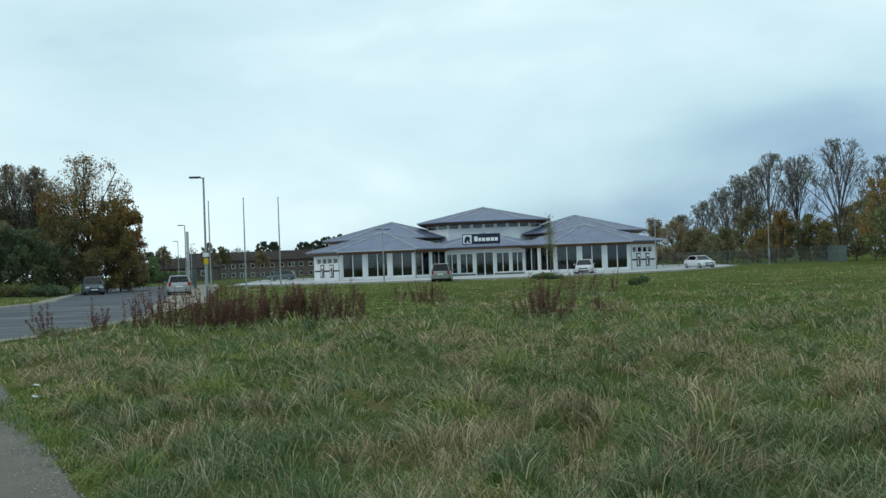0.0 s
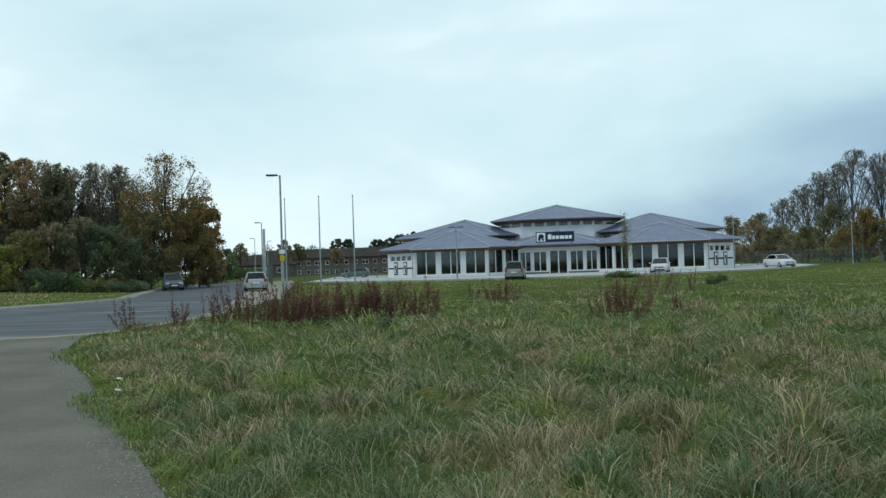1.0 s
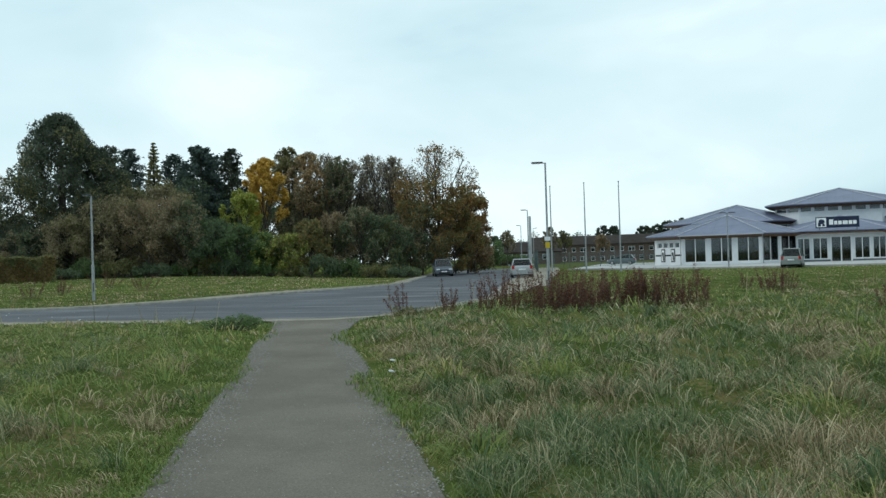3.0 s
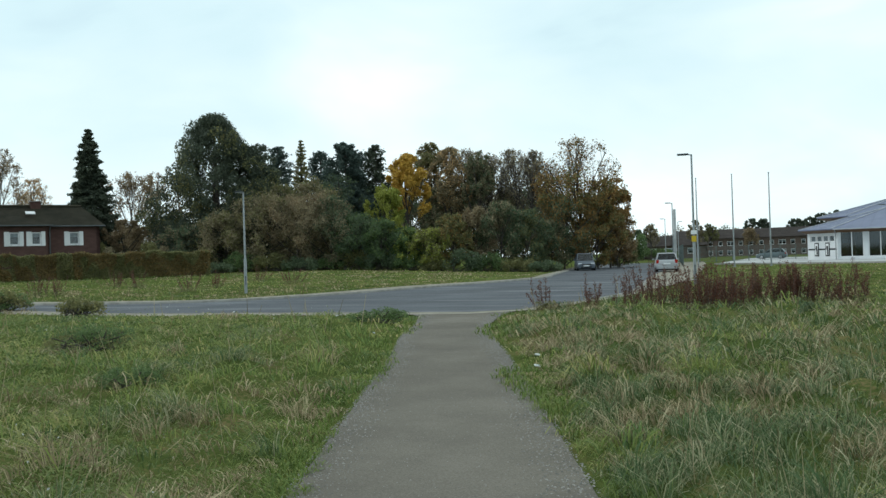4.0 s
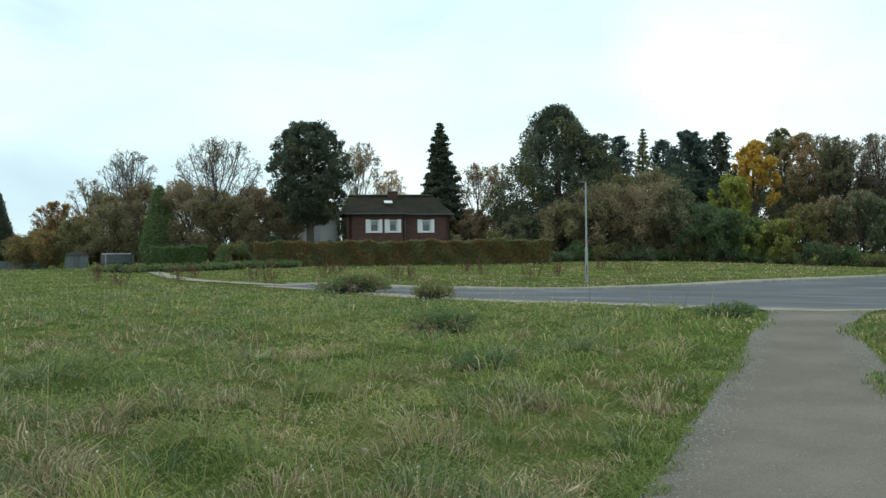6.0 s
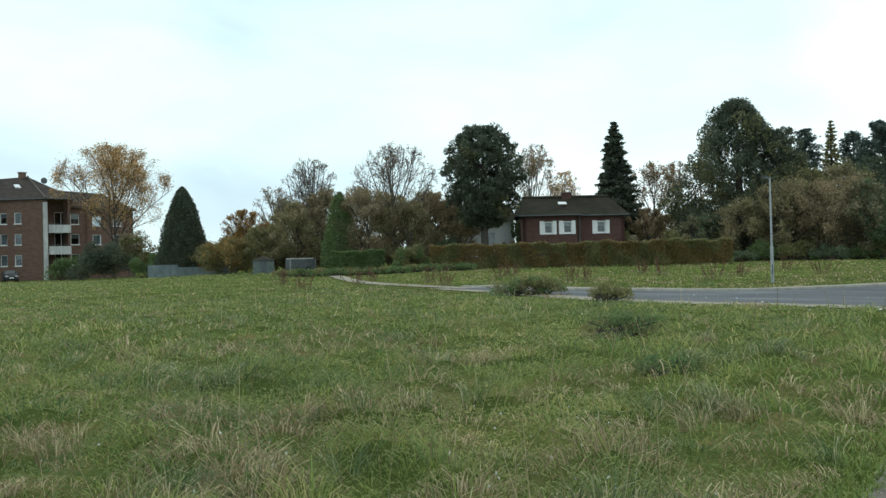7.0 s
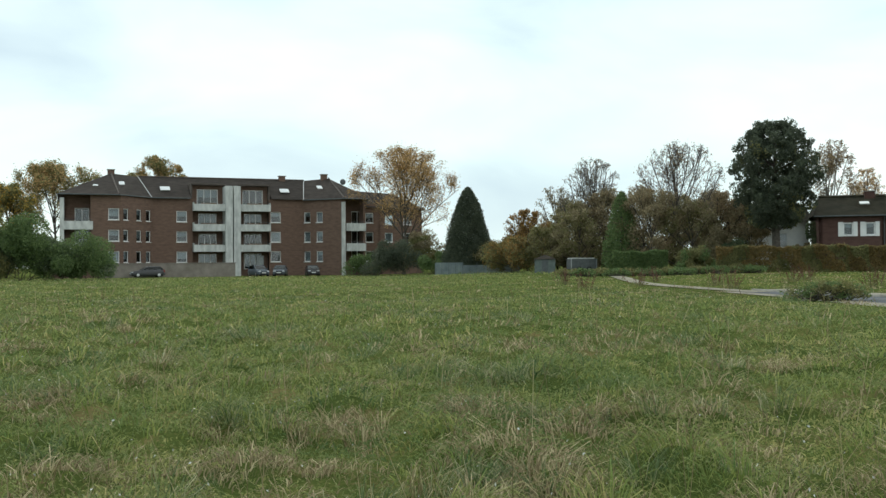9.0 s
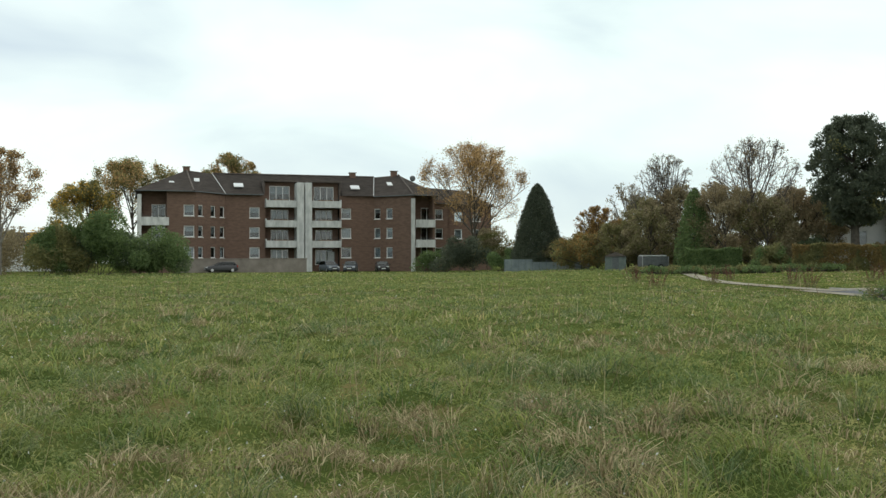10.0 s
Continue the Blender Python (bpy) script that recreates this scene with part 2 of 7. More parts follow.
def mesh_of(name, verts, faces):
    """A mesh from arrays; faces: one (n, 3) or (n, 4) array or a list of such."""
    me = bpy.data.meshes.new(name)
    verts = np.asarray(verts, np.float32)
    faces = [np.asarray(f, np.int32) for f in (faces if isinstance(faces, list) else [faces]) if len(f)]
    loops = np.concatenate([f.ravel() for f in faces])
    sizes = np.concatenate([np.full(len(f), f.shape[1], np.int32) for f in faces])
    me.vertices.add(len(verts)), me.loops.add(len(loops)), me.polygons.add(len(sizes))
    me.vertices.foreach_set("co", verts.ravel())
    me.loops.foreach_set("vertex_index", loops)
    me.polygons.foreach_set("loop_start", np.concatenate([[0], np.cumsum(sizes)[:-1]]).astype(np.int32))
    me.update(calc_edges=True)
    me.validate()
    return me


def put(name, me, material, parent=None, label="", at=None):
    if material and not me.materials:
        me.materials.append(material)
    ob = new(name, me)
    if parent is not None:
        ob.parent = parent
    if at is not None:
        ob.matrix_basis = at
    if label:
        tagged(ob, label)
    return ob


def part(name, bm, material, parent, label=""):
    me = bpy.data.meshes.new(name)
    bmesh.ops.recalc_face_normals(bm, faces=bm.faces[:])
    bm.to_mesh(me)
    bm.free()
    return put(name, me, material, parent, label)


def thing(name, at, label, category, group="", kind=""):
    ob = tagged(new(name), label, category, group, kind)
    ob.matrix_basis = at
    return ob


def boxes(*specs, bevel=0.0, bm=None):
    """One bmesh of boxes (x0, y0, z0, x1, y1, z1)."""
    bm = bm or bmesh.new()
    for x0, y0, z0, x1, y1, z1 in specs:
        made = bmesh.ops.create_cube(bm, size=1, matrix=Matrix.LocRotScale(((x0 + x1) / 2, (y0 + y1) / 2, (z0 + z1) / 2), None, (x1 - x0, y1 - y0, z1 - z0)))
        if bevel:
            bmesh.ops.bevel(bm, geom=list({ed for v in made["verts"] for ed in v.link_edges}), offset=bevel, segments=2, affect="EDGES")
    return bm


def tube(points, radii, sides=8, bm=None):
    """A tapered tube along points, closed at both ends."""
    bm = bm or bmesh.new()
    rings = []
    for i, (p, r) in enumerate(zip(points, radii)):
        a, b = Vector(points[max(i - 1, 0)]), Vector(points[min(i + 1, len(points) - 1)])
        q = (b - a).to_track_quat("Z", "Y")
        rings.append([bm.verts.new(Vector(p) + q @ Vector((r * math.cos(2 * math.pi * k / sides), r * math.sin(2 * math.pi * k / sides), 0))) for k in range(sides)])
    for u, v in zip(rings, rings[1:]):
        for k in range(sides):
            bm.faces.new((u[k], u[(k + 1) % sides], v[(k + 1) % sides], v[k]))
    bm.faces.new(rings[0][::-1]), bm.faces.new(rings[-1])
    return bm


def pierced(p, q, z0, z1, holes, thick=0.3, back=True):
    """A wall from p to q (x, y), between the heights z0 and z1, with holes (along0, height0, along1, height1) through it; the inside lies to the left of p to q."""
    p, q = Vector(p), Vector(q)
    length = (q - p).length
    along = (q - p) / length
    inward = Vector((-along.y, along.x))
    us = sorted({0.0, length, *[round(min(max(v, 0), length), 3) for h in holes for v in (h[0], h[2])]})
    zs = sorted({z0, z1, *[v for h in holes for v in (h[1], h[3])]})
    bm = bmesh.new()

    def at(u, z, depth):
        c = p + along * u + inward * depth
        return bm.verts.new((c.x, c.y, z))
    for depth in ((0.0, thick) if back else (0.0,)):
        for u0, u1 in zip(us, us[1:]):
            for a, b in zip(zs, zs[1:]):
                cu, cz = (u0 + u1) / 2, (a + b) / 2
                if not any(h[0] < cu < h[2] and h[1] < cz < h[3] for h in holes):
                    bm.faces.new((at(u0, a, depth), at(u1, a, depth), at(u1, b, depth), at(u0, b, depth)))
    for u0, a, u1, b in [*holes, (0.0, z0, length, z1)]:
        ring = ((u0, a), (u1, a), (u1, b), (u0, b))
        for (ua, za), (ub, zb) in zip(ring, ring[1:] + ring[:1]):
            bm.faces.new((at(ua, za, 0), at(ub, zb, 0), at(ub, zb, thick), at(ua, za, thick)))
    bmesh.ops.remove_doubles(bm, verts=bm.verts, dist=0.0005)
    return bm


def window_in(parent, p, q, hole, mullions=1, bar=0.07, depth=0.12, curtain=0.0, name="window", frame_material=None, sill=False):
    """A window in a hole of the wall p to q: frame, panes, and a curtain behind its upper part where it has one."""
    p, q = Vector(p), Vector(q)
    u0, a, u1, b = hole
    at = Matrix.Translation((p.x, p.y, 0)) @ Matrix.Rotation(math.atan2(q.y - p.y, q.x - p.x), 4, "Z")
    win = new(name)
    win.parent, win.matrix_basis = parent, at
    n = mullions + 1
    step = (u1 - u0 - bar) / n
    frame_boxes = [(u0 + i * step, depth, a, u0 + i * step + bar, depth + 0.07, b) for i in range(n + 1)]
    frame_boxes += [(u0 + bar + i * step, depth, h, u0 + (i + 1) * step, depth + 0.07, h + bar) for i in range(n) for h in (a, b - bar)]
    part("window_frame", boxes(*frame_boxes), frame_material or M_WHITE, win)
    for i in range(n):
        part("pane", boxes((u0 + bar + i * step, depth + 0.03, a + bar, u0 + (i + 1) * step, depth + 0.045, b - bar)), M_GLASS, win).visible_shadow = False
    if curtain:
        part("curtain", boxes((u0 + bar, depth + 0.22, b - bar - (b - a - 2 * bar) * curtain, u1 - bar, depth + 0.24, b - bar)), M_CURTAIN, win, "white net curtain")
    if sill:
        part("window_sill", boxes((u0 - 0.06, -0.08, a - 0.07, u1 + 0.06, 0.1, a - 0.004)), M_WHITE, win)
    return win


def slab_between(edge_a, edge_b, rise, across=6):
    """A sheet between two lines of points, laid on the land and lifted by rise."""
    n = len(edge_a)
    grid = [[(Vector(edge_a[i]).lerp(Vector(edge_b[i]), j / across)) for j in range(across + 1)] for i in range(n)]
    verts = np.array([(c.x, c.y, float(land(c.x, c.y)) + rise) for row in grid for c in row])
    faces = np.array([(i * (across + 1) + j, i * (across + 1) + j + 1, (i + 1) * (across + 1) + j + 1, (i + 1) * (across + 1) + j) for i in range(n - 1) for j in range(across)])
    return verts, faces


def along_line(points, n):
    """n points at even steps on a smooth line through the points."""
    pts = np.array(points, float)
    ext = np.vstack([2 * pts[0] - pts[1], pts, 2 * pts[-1] - pts[-2]])
    out = []
    for i in range(1, len(ext) - 2):
        for s in np.linspace(0, 1, 12, endpoint=False):
            a, b, c, d = ext[i - 1], ext[i], ext[i + 1], ext[i + 2]
            out.append(0.5 * (2 * b + (c - a) * s + (2 * a - 5 * b + 4 * c - d) * s ** 2 + (3 * b - 3 * c + d - a) * s ** 3))
    out = np.array(out + [pts[-1]])
    ln = np.concatenate([[0], np.cumsum(np.hypot(*np.diff(out, axis=0).T))])
    at = np.linspace(0, ln[-1], n)
    return np.c_[np.interp(at, ln, out[:, 0]), np.interp(at, ln, out[:, 1])]


# ---------- ground, road, path ----------
ROAD_NEAR = along_line([(-34, 135), (-27.5, 108), (-22.3, 84), (-18.9, 68), (-15.3, 52.5), (-12.8, 42.3), (-12.1, 36.5), (-12.2, 31), (-12.6, 27.9), (-15, 27.3), (-19.4, 27.4), (-22.6, 27.2), (-25.7, 27.1), (-28.6, 27.4), (-33, 28.6), (-40, 30.4), (-47, 31.2)], 90)
ROAD_FAR = along_line([(-47, 135), (-39.5, 112), (-32.3, 88), (-28.0, 73), (-25.7, 65), (-25.4, 57), (-26.4, 48.8), (-26.9, 43), (-27.8, 39.6), (-28.9, 36.4), (-30.5, 34.9), (-32.6, 34.1), (-35.6, 33.6), (-38.4, 33.0), (-43, 32.7), (-47.5, 32.6)], 90)
PATH_MID = along_line([(2.2, -5), (-0.2, 0), (-3.68, 6.9), (-7.75, 15), (-10.3, 19.9), (-13.5, 27.2)], 60)
PATH_HALF = np.interp(np.arange(60), [0, 10, 25, 40, 50, 56, 59], [1.12, 1.10, 1.06, 0.96, 0.94, 1.15, 1.55])


def offset(line, by):
    """The line moved sideways, to the left of its way."""
    d = np.gradient(line, axis=0)
    d /= np.hypot(d[:, 0], d[:, 1])[:, None]
    return line + np.c_[-d[:, 1], d[:, 0]] * np.reshape(by, (-1, 1))


def ground_sheet():
    radii = np.concatenate([[0.0], np.geomspace(1.0, 160, 70), np.geomspace(185, 4000, 12)])
    ways = np.linspace(0, 2 * math.pi, 145)[:-1]
    rr, ww = np.meshgrid(radii[1:], ways, indexing="ij")
    x, y = -rr * np.sin(ww), rr * np.cos(ww)
    verts = np.vstack([[(0, 0, -0.02)], np.c_[x.ravel(), y.ravel(), (land(x, y) - 0.02).ravel()]])
    n, k = len(radii) - 1, len(ways)
    idx = 1 + np.arange(n * k).reshape(n, k)
    nxt = np.roll(idx, -1, axis=1)
    quads = np.stack([idx[:-1], idx[1:], nxt[1:], nxt[:-1]], -1).reshape(-1, 4)
    fan = np.stack([np.zeros(k, int), idx[0], nxt[0]], -1)
    tagged(put("ground", mesh_of("ground", verts, [quads, fan]), M_SOIL), "rough autumn meadow soil under grass", "ground", kind="structure")


ground_sheet()
tagged(put("road", mesh_of("road", *slab_between(ROAD_NEAR, ROAD_FAR, 0.02, 8)), M_ASPHALT), "grey asphalt road that bends beside the meadow", "road", kind="structure")
TRACK = along_line([(-45.5, 31.9), (-52, 32.2), (-62, 33.9), (-78, 40.0)], 30)
tagged(put("track", mesh_of("track", *slab_between(offset(TRACK, 0.6), offset(TRACK, -0.6), 0.035, 3)), M_VERGE), "pale gravel track across the meadow", "path", kind="structure")
tagged(put("path", mesh_of("path", *slab_between(offset(PATH_MID, PATH_HALF), offset(PATH_MID, -PATH_HALF), 0.012, 6)), M_GRAVEL), "compacted gravel footpath leading to the road", "path", kind="structure")


def kerb_line(line, name, width, height, material, label, sunk=0.05):
    """A low kerb that follows a line: a top and two upright sides."""
    a, b = line, offset(line, width)
    z = np.array([float(land(*p)) for p in line])
    verts = np.vstack([np.c_[a, z - sunk], np.c_[a, z + height], np.c_[b, z + height], np.c_[b, z - sunk]])
    n = len(line)
    faces = np.array([(k * n + i, k * n + i + 1, (k + 1) * n + i + 1, (k + 1) * n + i) for k in range(3) for i in range(n - 1)])
    return tagged(put(name, mesh_of(name, verts, faces), material), label, "kerb", kind="structure")


kerb_line(offset(ROAD_FAR, -0.22), "kerb", 0.22, 0.11, M_KERB, "pale concrete kerb along the far side of the road")
kerb_line(ROAD_NEAR[50:64], "kerb", 0.24, 0.05, M_KERB, "worn concrete kerb at the bend of the road")
VERGE_WIDTH = np.interp(np.arange(90), [0, 40, 54, 64, 89], [0.9, 0.9, 1.2, 2.5, 2.5])
VERGE = offset(ROAD_FAR, -VERGE_WIDTH)
tagged(put("verge", mesh_of("verge", *slab_between(offset(ROAD_FAR, -0.22), VERGE, 0.05, 2)), M_VERGE), "strip of sandy worn verge behind the kerb", "verge", kind="structure")
tagged(put("pavement", mesh_of("pavement", *slab_between(ROAD_NEAR[:59], offset(ROAD_NEAR, np.interp(np.arange(90), [0, 40, 50, 58], [3.2, 3.0, 2.8, 0.7]))[:59], 0.03, 3)), M_VERGE), "sandy pavement strip beside the road", "pavement", kind="structure")
tagged(put("verge", mesh_of("verge", *slab_between(ROAD_NEAR[58:], offset(ROAD_NEAR, np.interp(np.arange(90), [58, 66, 71, 80, 89], [0.7, 0.5, 1.5, 1.5, 0.8]))[58:], 0.015, 2)), M_VERGE), "pale gravel verge along the near side of the lane", "verge", kind="structure")


# ---------- shop with the pavilion roofs ----------
def pavilion_outline(cx, cy, half, flat):
    """Eight corners, anticlockwise from the front left."""
    c = half - flat
    pts = [(-flat, -half), (flat, -half), (half, -flat), (half, flat), (flat, half), (-flat, half), (-half, flat), (-half, -flat)]
    return [(cx + x, cy + y) for x, y in pts]


def pavilion_roof(parent, cx, cy, half, flat, eave, apex, name="roof"):
    """A low eight-sided metal roof with ridge caps on its hips and a wooden eaves board."""
    rim = pavilion_outline(cx, cy, half, flat)
    bm = bmesh.new()
    top = bm.verts.new((cx, cy, apex))
    ring = [bm.verts.new((x, y, eave)) for x, y in rim]
    low = [bm.verts.new((x, y, eave - 0.10)) for x, y in rim]
    for i in range(8):
        j = (i + 1) % 8
        bm.faces.new((ring[i], ring[j], top))
        bm.faces.new((low[i], low[j], ring[j], ring[i]))
    bm.faces.new(low[::-1])
    roof = part(name, bm, M_ZINC, parent)
    for x, y in rim:
        part("ridge_cap", tube([(x, y, eave + 0.03), (cx, cy, apex + 0.03)], [0.06, 0.06], 5), M_ZINC_CAP, roof)
    # standing seams, evenly spaced up each slope
    specs = bmesh.new()
    for i in range(8):
        a, b = Vector((*rim[i], eave)), Vector((*rim[(i + 1) % 8], eave))
        n = max(2, int((b - a).length / 0.9))
        for k in range(1, n):
            s = k / n
            foot = a.lerp(b, s)
            head = foot.lerp(Vector((cx, cy, apex)), 0.0)
            mid = (a + b) / 2
            slope = Vector((cx, cy, apex)) - mid
            reach = 1 - abs(2 * s - 1)
            head = foot + slope * reach * 0.98
            tube([foot + Vector((0, 0, 0.015)), head + Vector((0, 0, 0.015))], [0.012, 0.012], 3, specs)
    part("seam", specs, M_ZINC, roof)
    inner = pavilion_outline(cx, cy, half - 0.12, flat - 0.05)
    deep = pavilion_outline(cx, cy, half - 0.95, flat - 0.4)
    bm = bmesh.new()
    u = [bm.verts.new((x, y, eave - 0.104)) for x, y in inner]
    v = [bm.verts.new((x, y, eave - 0.42)) for x, y in deep]
    for i in range(8):
        j = (i + 1) % 8
        bm.faces.new((u[i], u[j], v[j], v[i]))
    part("eaves_board", bm, M_SOFFIT, roof, "brown wooden underside of the eaves")
    return roof


def shop():
    at = stand(-2.40, 115.0)
    s = thing("shop_building", at, "white single-storey shop with grey-violet pavilion roofs and large windows", "building")
    eave = 3.35

    def glazed(p, q, z0, z1, bays, hole_z, clear=0.35, mull=1, bar=0.09):
        """A white wall with evenly spaced tall windows."""
        length = (Vector(q) - Vector(p)).length
        step = length / bays
        holes = [(i * step + clear, hole_z[0], (i + 1) * step - clear, hole_z[1]) for i in range(bays)]
        part("wall", pierced(p, q, z0, z1, holes), M_RENDER, s)
        for h in holes:
            window_in(s, p, q, h, mull, bar, 0.1)
        part("plinth", pierced((Vector(p) + (Vector(q) - Vector(p)).orthogonal().normalized() * 0.03), (Vector(q) + (Vector(q) - Vector(p)).orthogonal().normalized() * 0.03), -0.3, hole_z[0] - 0.05, [], 0.03), M_PLINTH, s, "grey plinth")

    for side in (-1, 1):
        cx, half = (12.3, 7.75) if side > 0 else (-12.4, 8.0)
        c = pavilion_outline(cx, half, half, 4.3)
        # front wall with three bays
        glazed(c[0], c[1], -0.5, eave, 3, (0.32, 3.1), 0.24)
        # chamfered walls: blank one outside, glazed one inside
        outer, inside = ((c[7], c[0]), (c[1], c[2])) if side < 0 else ((c[1], c[2]), (c[7], c[0]))
        glazed(*inside, -0.5, eave, 2, (0.3, 3.1), 0.16)
        p, q = outer
        length = (Vector(q) - Vector(p)).length
        holes = [(0.45 + i * (length - 0.9) / 4 + 0.08, 2.05, 0.45 + (i + 1) * (length - 0.9) / 4 - 0.08, 2.7) for i in range(4)]
        part("wall", pierced(p, q, -0.3, eave, holes), M_RENDER, s)
        for h in holes:
            window_in(s, p, q, h, 0, 0.06, 0.1)
        # dark band and two framed pictures with plain shapes
        turn = Matrix.Translation((p[0], p[1], 0)) @ Matrix.Rotation(math.atan2(q[1] - p[1], q[0] - p[0]), 4, "Z")
        board = part("wall_band", boxes((0.15, -0.02, 1.12, length - 0.15, -0.003, 1.3)), M_BLACK, s)
        board.matrix_basis = turn
        for u in (length * 0.32, length * 0.68):
            frame_ob = part("poster", boxes((u - 0.36, -0.06, 0.45, u + 0.36, -0.025, 1.95)), M_BLACK, s, "black framed poster with a plain white field")
            frame_ob.matrix_basis = turn
            part("poster_field", boxes((u - 0.25, -0.075, 0.58, u + 0.25, -0.064, 1.82)), M_WHITE, frame_ob)
            bm = bmesh.new()
            bmesh.ops.create_uvsphere(bm, u_segments=10, v_segments=6, radius=0.2, matrix=Matrix.LocRotScale((u, -0.08, 1.35), None, (0.9, 0.03, 1.3)))
            boxes((u - 0.03, -0.085, 0.62, u + 0.2, -0.076, 1.2), bm=bm)
            part("poster_shape", bm, M_BLACK, frame_ob)
        # far sides and back
        for i in range(2, 7):
            part("wall", pierced(c[i], c[(i + 1) % 8], -0.3, eave, [], 0.3), M_RENDER, s)
        pavilion_roof(s, cx, half, half + 0.9, 4.8, eave + 0.05, 5.75)
        # upper side pavilion with a band of small windows
        u = pavilion_outline(cx, 20, 7.7, 4.3)
        for i in range(8):
            p, q = u[i], u[(i + 1) % 8]
            length = (Vector(q) - Vector(p)).length
            n = max(2, int(length / 1.4))
            holes = [(k * length / n + 0.12, 4.0, (k + 1) * length / n - 0.12, 4.6) for k in range(n)] if i in (0, 1, 2, 6, 7) else []
            part("wall", pierced(p, q, -0.3, 5.0, holes), M_RENDER, s)
            for h in holes:
                window_in(s, p, q, h, 0, 0.06, 0.08)
        pavilion_roof(s, cx, 20, 8.8, 4.9, 5.05, 7.45)
        part("roof_gutter", tube([(cx - 4.6, -0.95, eave - 0.02), (cx + 4.6, -0.95, eave - 0.02)], [0.07, 0.07], 6), M_ZINC_CAP, s)
        for gx in (cx - 4.45, cx + 4.45):
            part("downpipe", tube([(gx, -0.75, eave - 0.1), (gx, -0.16, eave - 0.5), (gx, -0.16, -0.2)], [0.05, 0.05, 0.05], 6), M_STEEL, s)
    # tall middle pavilion
    m = pavilion_outline(0, 21, 7.5, 4.6)
    for i in range(8):
        p, q = m[i], m[(i + 1) % 8]
        length = (Vector(q) - Vector(p)).length
        n = max(2, int(length / 1.5))
        holes = [(k * length / n + 0.14, 5.95, (k + 1) * length / n - 0.14, 6.55) for k in range(n)] if i in (0, 1, 2, 6, 7) else []
        part("wall", pierced(p, q, -0.3, 6.85, holes), M_RENDER, s)
        for h in holes:
            window_in(s, p, q, h, 0, 0.06, 0.08)
    pavilion_roof(s, 0, 21, 8.7, 5.3, 6.9, 9.05)
    # entrance front between the two pavilions
    p, q = (-4.7, 3.4), (4.7, 3.4)
    holes = [(0.15, 0.3, 1.5, 2.7), (1.75, 0.3, 3.35, 2.7), (3.6, -0.1, 5.8, 2.85), (6.05, 0.3, 7.65, 2.7), (7.9, 0.3, 9.25, 2.7)]
    part("wall", pierced(p, q, -0.3, eave, holes), M_RENDER, s)
    for h in holes:
        if h[1] < 0:
            door = window_in(s, p, q, h, 1, 0.13, 0.12, name="entrance_door")
            part("door_handle", tube([(4.62, 0.08, 0.8), (4.62, 0.08, 1.5)], [0.02, 0.02], 6), M_STEEL, door)
            tagged(door, "glazed double entrance door")
        else:
            window_in(s, p, q, h, 1, 0.09, 0.1)
    part("plinth", boxes((-4.7, 3.34, -0.3, -1.15, 3.395, 0.25), (1.15, 3.34, -0.3, 4.7, 3.395, 0.25)), M_PLINTH, s)
    # entrance roof: a hipped slope running back to the middle pavilion
    bm = bmesh.new()
    f = [bm.verts.new(c) for c in ((-5.2, 2.3, eave), (5.2, 2.3, eave), (0, 9.0, 5.2), (0, 13.6, 5.2), (-8.5, 9.5, eave), (8.5, 9.5, eave), (-8.5, 13.6, eave + 0.3), (8.5, 13.6, eave + 0.3))]
    for face in ((0, 1, 2), (0, 2, 3, 6, 4), (1, 5, 7, 3, 2)):
        bm.faces.new([f[i] for i in face])
    bmesh.ops.recalc_face_normals(bm, faces=bm.faces[:])
    bmesh.ops.solidify(bm, geom=bm.faces[:], thickness=-0.08)
    roof = part("roof", bm, M_ZINC, s)
    for x in (-5.2, 5.2):
        part("ridge_cap", tube([(x, 2.3, eave + 0.06), (0, 9.0, 5.28)], [0.06, 0.06], 5), M_ZINC_CAP, roof)
    part("eaves_board", boxes((-5.1, 2.36, eave - 0.22, 5.1, 3.4, eave - 0.12)), M_SOFFIT, roof)
    # sign board over the entrance with plain shapes in place of the name
    sign = part("sign_board", boxes((-2.55, 2.15, 3.72, 1.9, 2.25, 4.92)), M_NAVY, s, "navy sign board with white shapes")
    sign.matrix_basis = Matrix.Identity(4)
    part("sign_picture", boxes((-2.45, 2.13, 3.82, -1.45, 2.146, 4.82)), M_WHITE, sign, "white square with a dark emblem")
    bm = bmesh.new()
    bmesh.ops.create_uvsphere(bm, u_segments=12, v_segments=6, radius=0.3, matrix=Matrix.LocRotScale((-1.92, 2.125, 4.4), None, (1.1, 0.02, 0.9)))
    boxes((-2.3, 2.12, 3.9, -2.0, 2.128, 4.3), (-1.85, 2.12, 3.9, -1.6, 2.128, 4.15), bm=bm)
    part("sign_emblem", bm, M_NAVY, sign)
    x = -1.15
    for w, low, high in ((0.42, 4.05, 4.62), (0.32, 4.05, 4.45), (0.36, 4.05, 4.45), (0.52, 4.05, 4.45), (0.36, 4.05, 4.45), (0.34, 4.05, 4.45)):
        part("sign_bar", boxes((x, 2.13, low, x + w, 2.146, high)), M_WHITE, sign)
        x += w + 0.09
    for bx in (-2.2, 1.6):
        part("sign_bracket", boxes((bx, 2.25, 3.5, bx + 0.08, 3.2, 3.6), (bx, 2.25, 3.5, bx + 0.08, 2.33, 4.7)), M_STEEL_DARK, sign)
    # floor and back wall inside, behind the glass; their dimness is put into the colour
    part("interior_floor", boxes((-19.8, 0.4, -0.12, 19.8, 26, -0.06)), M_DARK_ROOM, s)
